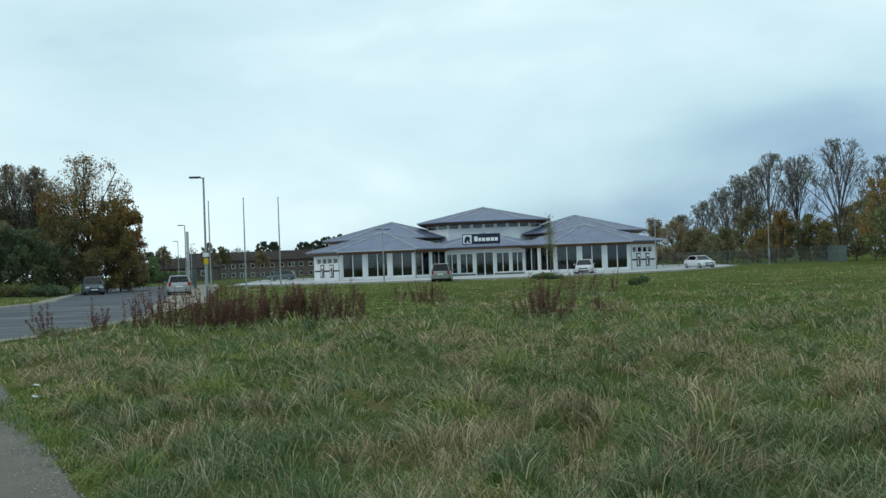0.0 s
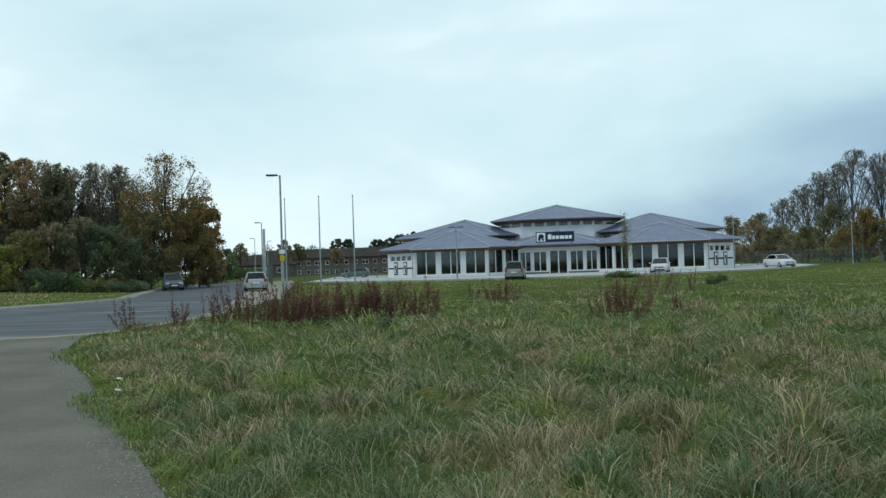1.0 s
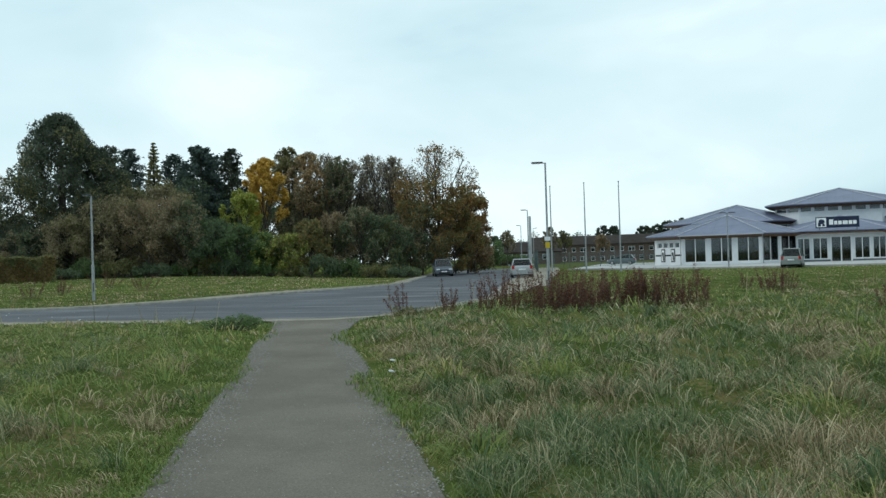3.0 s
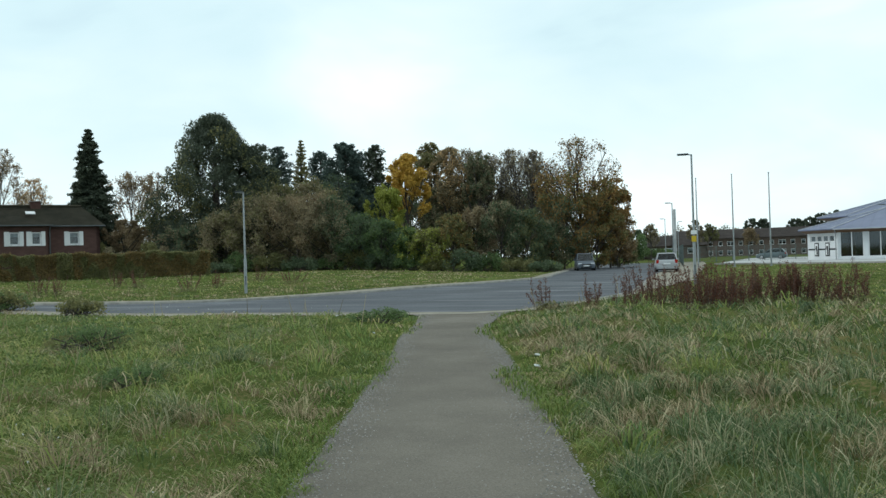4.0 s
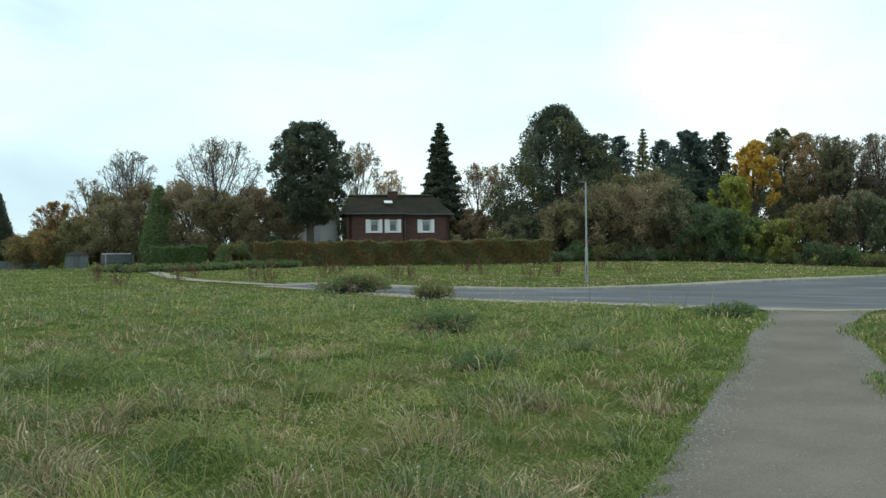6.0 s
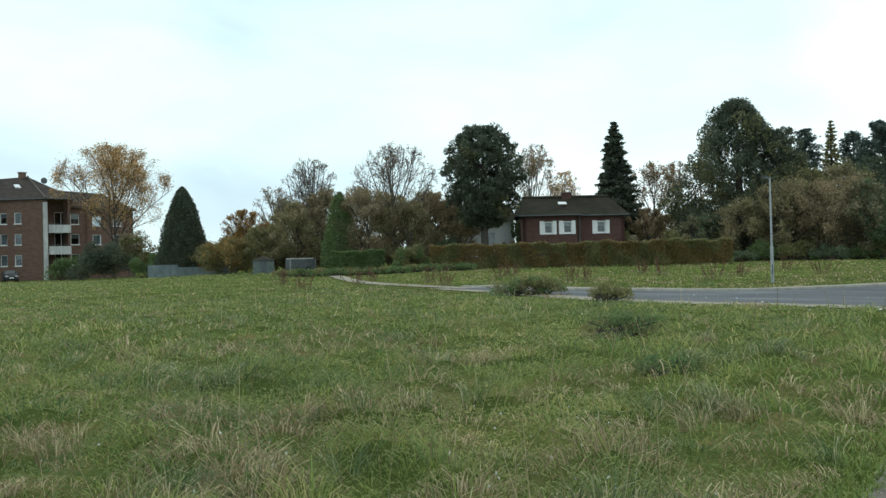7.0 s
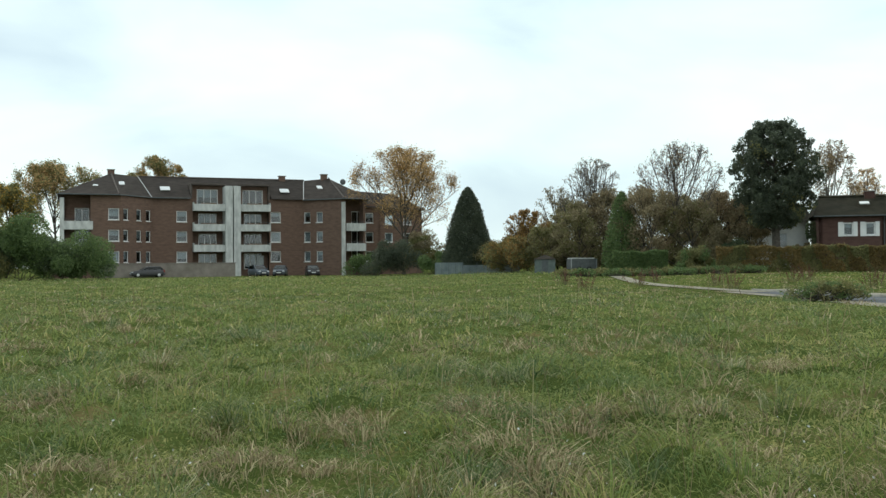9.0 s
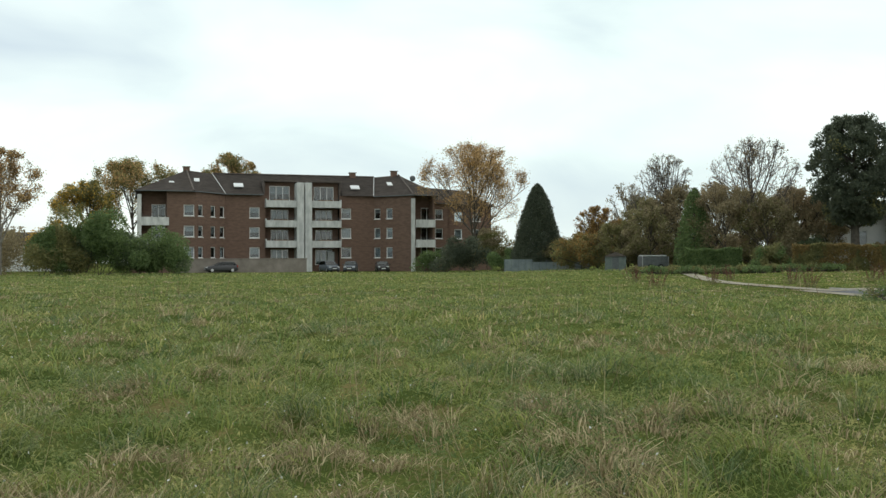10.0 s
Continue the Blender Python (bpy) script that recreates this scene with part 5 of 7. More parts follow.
broadleaf(66.0, 118, height_to(66.0, 118, 4.4), span(118, 2.6), L_BROWN, 1200, "bare grey small tree by the gardens", 70, twig=M_TWIG_GREY, leaf_size=0.15, thin=0.015)
broadleaf(67.7, 112, height_to(67.7, 112, 3.05), span(112, 2.6), L_ORANGE, 2600, "thin small tree with orange leaves", 71, leaf_size=0.16)
conifer(62.4, 99, height_to(62.4, 99, 4.1), span(99, 2.4), L_GREEN, "bushy dark green cypress beside the gardens", 72, "thuja", 8000, 0.17)
for i, (way, d, rise, wide, leaf, other) in enumerate([(60.8, 98, 4.2, 3.2, L_BROWN, L_RUST), (58.7, 98, 3.5, 3.0, L_BROWN, L_OLIVE), (57.0, 100, 4.0, 2.8, L_RUST, L_BROWN), (64.8, 104, 3.4, 2.8, L_BROWN, L_OLIVE), (66.4, 106, 2.2, 2.6, L_OLIVE, L_BROWN), (55.6, 99, 2.8, 2.4, L_BROWN, L_RUST), (68.6, 108, 1.4, 3.0, L_OLIVE, L_ORANGE), (63.4, 106, 4.0, 2.6, L_BROWN, L_RUST)]):
    broadleaf(way, d, height_to(way, d, rise), span(d, wide * 1.1), leaf, 7500, "brown autumn shrubs behind the gardens", 300 + i, low=0.03, leaf_size=0.15, second=other, category="bush", thin=0.014)
for i, (way, rise, leaf, other) in enumerate([(43.0, 2.6, L_BROWN, L_RUST), (44.6, 2.2, L_RUST, L_BROWN), (46.0, 2.0, L_BROWN, L_OLIVE), (47.8, 2.4, L_RUST, L_BROWN), (50.6, 3.0, L_RUST, L_BROWN), (56.0, 3.4, L_BROWN, L_RUST), (57.6, 3.9, L_BROWN, L_RUST), (59.4, 3.8, L_BROWN, L_OLIVE), (61.2, 4.3, L_BROWN, L_RUST), (63.2, 4.2, L_BROWN, L_OLIVE), (65.0, 3.5, L_OLIVE, L_BROWN), (66.6, 2.3, L_BROWN, L_RUST), (68.2, 1.7, L_ORANGE, L_OLIVE), (69.8, 1.2, L_OLIVE, L_BROWN)]):
    broadleaf(way, 116, height_to(way, 116, rise), span(116, 2.9), leaf, 7500, "thicket of bare brown shrubs behind the gardens", 500 + i, low=0.03, leaf_size=0.16, second=other, category="bush", twig=M_TWIG_GREY, thin=0.016)
conifer(71.05, 116, height_to(71.05, 116, 4.45), span(116, 3.1), L_PINE, "large dense conical thuja at the field's edge", 73, "thuja", 34000, 0.17)
shrub(75.3, 122, height_to(75.3, 122, 1.6), span(122, 3.2), L_PINE, "dark green round evergreen bush", 310, 9000, 0.16, 4)
shrub(72.9, 118, height_to(72.9, 118, 0.95), span(118, 1.9), L_GREEN, "green clipped round shrub by the fence", 311, 4500, 0.13, 3)
shrub(73.9, 127, height_to(73.9, 127, 2.1), span(127, 2.4), L_OLIVE, "olive-brown garden bush behind the thuja", 313, 6000, 0.17, 4, second=L_BROWN)
shrub(72.6, 129, height_to(72.6, 129, 1.5), span(129, 2.2), L_BROWN, "brown garden bush behind the thuja", 314, 5000, 0.17, 4, second=L_OLIVE)
shrub(76.9, 128, height_to(76.9, 128, 0.8), span(128, 2.4), L_GREEN, "low green ivy bush against the brick wall", 312, 3500, 0.14, 2)
broadleaf(74.7, 132, height_to(74.7, 132, 6.7), span(132, 6.2), L_TAN, 15000, "spreading tree with thin tan-orange leaves by the apartments", 74, twig=M_TWIG_GREY, leaf_size=0.15, second=L_ORANGE, thin=0.02, up=0.5, kids=(9, 7, 5), limbs=16, low=0.2)
# left-hand end
shrub(95.9, 112, height_to(95.9, 112, 3.4), span(112, 4.2), L_GREEN, "large green and yellow field-side bush", 320, 18000, 0.17, 6, second=L_OLIVE)
shrub(94.4, 113, height_to(94.4, 113, 2.3), span(113, 4.4), L_GREEN, "wide green bush beside the boundary wall", 324, 14000, 0.17, 5, second=L_DARK)
shrub(97.2, 113, height_to(97.2, 113, 2.2), span(113, 3.6), L_GREEN, "wide green bush at the field's end", 325, 12000, 0.17, 5, second=L_OLIVE)
shrub(92.9, 112, height_to(92.9, 112, 2.1), span(112, 4.4), L_GREEN, "large dark green bush before the apartments", 321, 12000, 0.17, 6, second=L_DARK)
shrub(97.6, 118, height_to(97.6, 118, 2.7), span(118, 2.6), L_OLIVE, "tall olive-green shrub beside the bushes", 322, 6000, 0.17, 5, second=L_YELLOW)
broadleaf(93.6, 158, height_to(93.6, 158, 5.5), span(158, 6.0), L_OLIVE, 16000, "olive-brown large tree behind the apartments", 75, leaf_size=0.22, second=L_TAN, thin=0.02)
broadleaf(96.0, 150, height_to(96.0, 150, 4.4), span(150, 3.8), L_OLIVE, 10000, "olive tree behind the bushes", 76, leaf_size=0.22, second=L_YELLOW, thin=0.02)
broadleaf(88.4, 172, height_to(88.4, 172, 6.0), span(172, 3.6), L_OLIVE, 9000, "tree crown rising behind the apartment roof", 77, leaf_size=0.25, second=L_TAN, thin=0.02)
broadleaf(100.2, 116, height_to(100.2, 116, 5.9), span(116, 4.4), L_RUST, 6500, "brown weeping birch at the end of the field", 78, bark=M_BARK_PALE, leaf_size=0.17, second=L_TAN, thin=0.015)
shrub(101.6, 122, height_to(101.6, 122, 3.4), span(122, 4.5), L_BROWN, "brown shrubs below the birch", 323, 5000, 0.2, 5)
for i in range(5):
    shrub(97 + i * 2.4, 150, height_to(97, 150, 1.6 + 0.3 * (i % 2)), span(150, 3.4), (L_OLIVE, L_BROWN)[i % 2], "distant brown and olive trees", 330 + i, 2500, 0.25, 6, name="tree", category="tree")
# to the right of the shop
for way, d, rise, wide, low, seed in ((-13.5, 178, 2.3, 1.5, 0.3, 80), (-14.75, 172, 3.0, 2.3, 0.2, 81), (-15.85, 165, 3.75, 2.2, 0.16, 82), (-16.7, 158, 4.4, 2.3, 0.14, 83), (-17.5, 160, 4.75, 2.0, 0.14, 89), (-18.4, 152, 5.45, 2.6, 0.12, 84), (-19.7, 155, 5.25, 2.4, 0.2, 85), (-21.7, 138, 5.95, 4.4, 0.2, 86), (-24.0, 150, 4.9, 3.2, 0.2, 87)):
    broadleaf(way, d, height_to(way, d, rise), span(d, wide), L_OLIVE, 350, "tall leafless tree behind the fence", seed, twig=M_TWIG_GREY, leaf_size=0.2, up=0.95, thin=0.026, low=low, kids=(8, 6, 6), limbs=13)
for i, (way, d, rise, wide, leaf, other) in enumerate([(-12.0, 185, 2.2, 1.3, L_BROWN, L_RUST), (-13.2, 172, 1.9, 1.9, L_BROWN, L_RUST), (-14.4, 170, 1.5, 2.2, L_BROWN, L_OLIVE), (-15.6, 164, 1.4, 2.4, L_OLIVE, L_BROWN), (-17.2, 156, 2.6, 2.0, L_OLIVE, L_BROWN), (-18.9, 146, 2.3, 1.6, L_ORANGE, L_OLIVE), (-18.2, 150, 1.3, 2.4, L_ORANGE, L_OLIVE), (-20.2, 147, 1.9, 2.0, L_OLIVE, L_BROWN), (-21.0, 146, 1.5, 2.4, L_OLIVE, L_ORANGE), (-22.5, 140, 2.4, 2.4, L_BROWN, L_OLIVE), (-24.2, 118, 3.9, 3.0, L_ORANGE, L_OLIVE), (-24.6, 108, 2.6, 2.8, L_OLIVE, L_GREEN), (-23.4, 132, 3.0, 2.2, L_OLIVE, L_RUST), (-25.6, 135, 3.6, 3.0, L_RUST, L_OLIVE)]):
    broadleaf(way, d, height_to(way, d, rise), span(d, wide * 1.1), leaf, 4200, "autumn shrubs behind the metal fence", 350 + i, low=0.03, leaf_size=0.2, second=other, category="bush", thin=0.02)
for i in range(9):
    shrub(-12.6 - 1.35 * i, 176, height_to(-14, 176, 0.9 + 0.25 * (i % 3)), span(176, 2.0), (L_BROWN, L_DARK, L_OLIVE)[i % 3], "dense low thicket behind the fence", 370 + i, 2600, 0.26, 5)
# distance behind the shop and along the road
for i in range(16):
    way = 3.0 + i * 0.85
    shrub(way, 272 + 8 * (i % 3), height_to(way, 272, 1.15 + 0.35 * ((i * 7) % 4) * 0.5), span(272, 1.4), (L_DARK, L_BROWN, L_DARK, L_OLIVE)[i % 4], "distant dark trees behind the terrace", 400 + i, 1600, 0.35, 8, name="tree", category="tree")
for i, (way, rise, wide) in enumerate(((10.2, 1.72, 0.9), (9.6, 1.66, 0.8), (7.9, 1.62, 0.9), (7.2, 1.72, 0.9), (6.6, 1.88, 1.0), (5.9, 2.0, 1.1), (5.2, 1.9, 1.0))):
    pine(way, 262, height_to(way, 262, rise), span(262, wide * 1.3), "distant dark pine behind the terrace", 380 + i, count=5000, low=0.08, leaf_size=0.3, n=150)
for i in range(14):
    way = -14 + i * 1.3
    shrub(way, 240, height_to(way, 240, 0.9 + 0.3 * (i % 3)), span(240, 1.8), (L_BROWN, L_OLIVE)[i % 2], "distant trees behind the shop", 420 + i, 900, 0.4, 8, name="tree", category="tree")
for i, (way, rise, leaf) in enumerate([(13.2, 1.7, L_BROWN), (12.4, 1.5, L_OLIVE), (10.3, 1.2, L_RUST), (15.6, 1.6, L_BROWN), (16.3, 1.3, L_DARK)]):
    broadleaf(way, 186, height_to(way, 186, rise), span(186, 0.9), leaf, 1500, "small autumn tree before the far houses", 445 + i, leaf_size=0.2, thin=0.02)
shrub(16.6, 132, height_to(16.6, 132, 1.75), span(132, 1.1), L_GREEN, "green rounded tree beyond the wood", 440, 3000, 0.2, 3, name="tree", category="tree")
shrub(15.6, 190, height_to(15.6, 190, 0.25), span(190, 3.4), L_GREEN, "green bank of shrubs closing the road", 441, 3500, 0.2, 3)
# a low thicket closes the view below the bare trees
for i in range(10):
    way = 55.6 + 1.5 * i
    shrub(way, 119 + (i % 2), height_to(way, 119, 1.5 + 0.4 * (i % 3)), span(119, 2.2), (L_BROWN, L_OLIVE, L_BROWN)[i % 3], "dense brown thicket behind the gardens", 520 + i, 3600, 0.2, 4)
for i in range(7):
    way = 42.2 + 0.85 * i
    shrub(way, 97, height_to(way, 97, 1.0 + 0.3 * (i % 3)), span(97, 1.6), (L_DARK, L_BROWN, L_OLIVE)[i % 3], "dark garden shrubs behind the hedge", 540 + i, 2200, 0.16, 3)
for i, way in enumerate((52.3, 52.8, 56.2, 57.2)):
    shrub(way, 98.5 if i < 2 else 97, height_to(way, 97, (2.4, 1.5, 1.8, 2.2)[i]), span(97, 1.0 if i < 2 else 1.8), (L_DARK, L_BROWN)[i % 2], "dark garden shrubs beside the house", 550 + i, 2600, 0.15, 2)
# hedges
def clipped_hedge(way, d, h, width, depth, leaf, label, seed, count, second=None):
    """A length of trimmed hedge: stems inside, leaves thickest at its faces."""
    rng = np.random.default_rng(seed)
    t = thing("hedge", stand(way, d), label, "hedge")
    n = int(count)
    face = rng.integers(0, 4, n)
    x, y, z = rng.uniform(-0.5, 0.5, n), rng.uniform(-0.5, 0.5, n), rng.uniform(0.02, 1.0, n)
    deep = np.abs(rng.normal(size=n)) * 0.09
    y = np.where(face < 2, -0.5 + deep, y)
    z = np.where(face == 2, 1 - deep * 0.8, z)
    c = np.c_[x * width, y * depth, z * h]
    c[:, 2] += (0.09 * np.sin(c[:, 0] * 0.9 + seed) + 0.07 * np.sin(c[:, 0] * 3.3 + 2 * seed) + rng.normal(size=n) * 0.05) * (z > 0.5)
    c[:, 1] += 0.12 * np.sin(c[:, 0] * 2.3 + z * 4)
    c[:, 2] = np.maximum(c[:, 2], 0.03)
    foot = np.c_[np.linspace(-0.45, 0.45, 14) * width, np.zeros(14), np.zeros(14)]
    put("branchwork", mesh_of("branchwork", *rods(foot, foot + np.array([0, 0, h * 0.9]), np.full(14, 0.04), np.full(14, 0.02), 4)), M_BARK, t)
    if second:
        v = noise_at(c, 0.9, seed)
        cut = v > np.quantile(v, 0.6)
        put("foliage", mesh_of("foliage", *leaves(rng, c[cut], np.full(cut.sum(), 0.09))), second, t)
        c = c[~cut]
    put("foliage", mesh_of("foliage", *leaves(rng, c, np.full(len(c), 0.09))), leaf, t)


for i in range(5):
    way = 42.2 + i * 3.35
    clipped_hedge(way, 88.0, height_to(way, 88, 0.84), span(88, 3.4), 1.5, L_HEDGE, "copper-brown garden hedge with green patches", 450 + i, 13000, L_OLIVE)
clipped_hedge(61.4, 92, height_to(61.4, 92, 0.68), span(92, 3.0), 1.6, L_GREEN, "clipped dark green garden hedge", 470, 15000)
shrub(58.4, 90, height_to(58.4, 90, 0.95), span(90, 2.2), L_OLIVE, "olive shrub between the two hedges", 475, 4500, 0.13, 2, second=L_GREEN)
for i in range(12):
    shrub(55.5 + 0.9 * i, 86 + (i % 2), 0.75, 2.6, (L_GREEN, L_OLIVE)[i % 2], "low dark green brambles before the hedge", 480 + i, 900, 0.11, 2)


# ---------- lamps, flagpoles, fences ----------
def street_lamp(way, d, h, head_turn=0.0, heads=1, label="slim galvanised street lamp with a flat head", lean=0.0):
    t = thing("street_lamp", stand(way, d) @ pose(0, 0, 0, 0, lean, 0), label, "street lamp", "street lamps")
    part("pole", tube([(0, 0, -0.2), (0, 0, h * 0.34), (0, 0, h * 0.345), (0, 0, h)], [0.085, 0.08, 0.058, 0.045], 10), M_STEEL, t)
    part("base_door", boxes((-0.03, -0.092, 0.5, 0.03, -0.078, 0.95)), M_STEEL_DARK, t)
    for k in range(heads):
        turn = head_turn + 180 * k
        arm = part("arm", tube([(0, 0, h - 0.04), (-0.22, 0, h + 0.0)], [0.03, 0.03], 6), M_STEEL, t)
        arm.matrix_basis = pose(0, 0, 0, 0, 0, turn)
        head = part("lamp_head", boxes((-0.72, -0.13, h - 0.03, -0.12, 0.13, h + 0.05), bevel=0.025), M_STEEL_DARK, t, "flat dark lamp head")
        head.matrix_basis = pose(0, 0, 0, 0, 0, turn)
        part("lens", boxes((-0.66, -0.09, h - 0.045, -0.25, 0.09, h - 0.033)), M_CLEAR_LAMP, head)
    return t


lamp_a = street_lamp(13.33, 52.3, 6.55, 0, label="slim galvanised street lamp with yellow sign on its pole")
part("sign_plate", boxes((-0.12, -0.12, 2.12, 0.12, -0.1, 2.42), bevel=0.005), M_YELLOW, lamp_a, "yellow plate")
part("sign_plate", boxes((-0.15, -0.12, 2.5, 0.15, -0.1, 2.7), bevel=0.005), M_WHITE, lamp_a, "white plate")
street_lamp(38.57, 55.5, 5.5, 60, label="slim galvanised street lamp on the grass verge")
street_lamp(14.42, 104, 6.4, 0)
street_lamp(14.82, 150, 6.3, 0)
street_lamp(14.12, 166, 6.3, 180)
street_lamp(16.0, 190, 5.5, 0)
street_lamp(3.4, 97, 5.1, 0, 2, "double-headed lamp on the shop forecourt")
street_lamp(-12.05, 112, 5.4, 0, 2, "double-headed lamp beside the shop")
street_lamp(-18.1, 128, 5.3, 90, 1, "slim lamp by the fence")


def flagpole(way, d, h):
    t = thing("flagpole", stand(way, d), "bare grey metal flagpole with no flag", "flagpole", "flagpoles")
    part("pole", tube([(0, 0, -0.2), (0, 0, h * 0.5), (0, 0, h)], [0.075, 0.06, 0.04], 10), M_STEEL, t)
    bm = bmesh.new()
    bmesh.ops.create_uvsphere(bm, u_segments=10, v_segments=6, radius=0.07, matrix=Matrix.Translation((0, 0, h + 0.04)))
    part("finial", bm, M_STEEL, t)
    part("base_plate", boxes((-0.16, -0.16, -0.05, 0.16, 0.16, 0.05), bevel=0.01), M_STEEL, t)


for way in (13.1, 11.18, 9.25):
    flagpole(way, 93, height_to(way, 93, 4.12 if way < 13 else 4.0))
pylon = thing("advertising_pylon", stand(14.3, 122), "tall narrow grey advertising pylon beside the fence", "sign")
part("panel", boxes((-0.16, -0.12, -0.2, 0.16, 0.12, 6.5), bevel=0.03), M_CONCRETE, pylon)
part("base_plate", boxes((-0.5, -0.3, -0.2, 0.5, 0.3, 0.12)), M_CONCRETE_DARK, pylon)


def mesh_fence(p, q, h=2.0, label="grey steel mesh fence panel with posts", step=2.5, wires=0.10):
    """A steel mesh fence from p to q: one thing with its posts and panels."""
    p, q = Vector(p), Vector(q)
    n = max(1, round((q - p).length / step))
    turn = math.atan2(q.y - p.y, q.x - p.x)
    ln = (q - p).length / n
    t = thing("fence", pose(p.x, p.y, float(land(p.x, p.y)), 0, 0, math.degrees(turn)), label, "fence")
    post_me, panel_me = None, None
    for i in range(n + 1):
        c = p.lerp(q, i / n)
        z = float(land(c.x, c.y) - land(p.x, p.y))
        if post_me is None:
            ob = part("post", boxes((-0.04, -0.03, -0.3, 0.04, 0.03, h + 0.05)), M_FENCE, t)
            post_me = ob.data
        else:
            ob = put("post", post_me, M_FENCE, t)
        ob.matrix_basis = pose(i * ln, 0, z)
        if i == n:
            break
        if panel_me is None:
            xs = np.arange(0.08, ln - 0.05, wires)
            rails = [(0.04, -0.012, z0, ln - 0.04, 0.012, z0 + 0.022) for z0 in (0.1, 0.7, 1.3, h - 0.05)]
            ob = part("panel", boxes(*rails, *[(x, -0.005, 0.06, x + 0.011, 0.005, h) for x in xs]), M_FENCE, t)
            panel_me = ob.data
        else:
            ob = put("panel", panel_me, M_FENCE, t)
        ob.matrix_basis = pose(i * ln, 0, z)


def pt(way, d):
    return place(way, d)


mesh_fence(pt(13.9, 96), pt(14.1, 150), 2.1, "grey steel mesh fence along the road")
mesh_fence(pt(13.9, 126), pt(7.2, 138), 2.0, "grey steel mesh fence behind the flagpoles")
mesh_fence(pt(-12.4, 142), pt(-17.0, 134), 1.9, "grey steel mesh fence beside the shop")
mesh_fence(pt(-17.0, 134), pt(-22.0, 126), 2.0, "tall grey-green mesh fence by the trees")
mesh_fence(pt(-22.0, 126), pt(-20.5, 165), 2.0, "grey-green mesh fence running back to the trees")
# sheet metal fence, shed and gate by the gardens
sheet = thing("sheet_fence", stand(70.6, 112, -4), "low fence of bluish corrugated metal sheets", "fence")
for i in range(12):
    x = -4.6 + i * 0.78
    hgt = 1.25 if i < 4 else 0.95
    bm = bmesh.new()
    n = 8
    vs = [[bm.verts.new((x + 0.76 * k / n, 0.03 * (k % 2), z)) for k in range(n + 1)] for z in (-0.2, hgt)]
    for k in range(n):
        bm.faces.new((vs[0][k], vs[0][k + 1], vs[1][k + 1], vs[1][k]))
    bmesh.ops.solidify(bm, geom=bm.faces[:], thickness=0.01)
    part("sheet", bm, M_SHEET, sheet)
for i in range(7):
    part("post", boxes((-4.65 + i * 1.56, 0.05, -0.3, -4.55 + i * 1.56, 0.13, 1.2)), M_STEEL_DARK, sheet)
shed = thing("garden_shed", stand(66.7, 101), "small grey-green wooden garden shed", "shed")
shed.scale = (0.8, 0.8, 0.72)
part("wall", boxes((-1.3, 0, -0.2, 1.3, 2.2, 1.9)), M_FENCE, shed)
bm = bmesh.new()
v = [bm.verts.new(c) for c in ((-1.5, -0.2, 1.85), (1.5, -0.2, 1.85), (1.5, 2.4, 1.85), (-1.5, 2.4, 1.85), (0, -0.2, 2.5), (0, 2.4, 2.5))]
for f in ((0, 4, 5, 3), (1, 2, 5, 4), (0, 1, 4), (2, 3, 5)):
    bm.faces.new([v[i] for i in f])
part("roof", bm, M_TILE_ROOF, shed)
for i in range(8):
    part("board", boxes((-1.28 + i * 0.32, -0.03, -0.1, -0.98 + i * 0.32, -0.004, 1.82)), M_FENCE, shed)
part("door", boxes((-0.4, -0.06, 0.0, 0.4, -0.034, 1.75)), M_STEEL_DARK, shed)
trailer = thing("garden_trailer", stand(64.5, 99, 20), "white-topped small trailer with a grey frame", "trailer")
part("body", boxes((-1.3, 0, 0.35, 1.3, 1.5, 1.35), bevel=0.04), M_STEEL_DARK, trailer)
part("cover", boxes((-1.2, -0.05, 1.35, 1.1, 1.55, 1.46), bevel=0.04), M_CONCRETE, trailer, "greyish white cover")
for x in (-1.35, 1.25):
    part("frame_post", boxes((x, -0.04, 0.0, x + 0.07, 0.03, 1.36)), M_STEEL, trailer)
for x in (-0.5, 0.5):
    wh = part("wheel", tube([(x, -0.1, 0.3), (x, 0.05, 0.3)], [0.3, 0.3], 14), M_RUBBER, trailer)
    part("rim", tube([(x, -0.12, 0.3), (x, -0.1, 0.3)], [0.16, 0.16], 10), M_CHROME, wh)
marker = thing("marker_post", stand(56.9, 87.5), "thin yellow wooden marker post", "post")
part("post", tube([(0, 0, -0.1), (0, 0, 1.9)], [0.03, 0.03], 6), M_SOFFIT, marker)


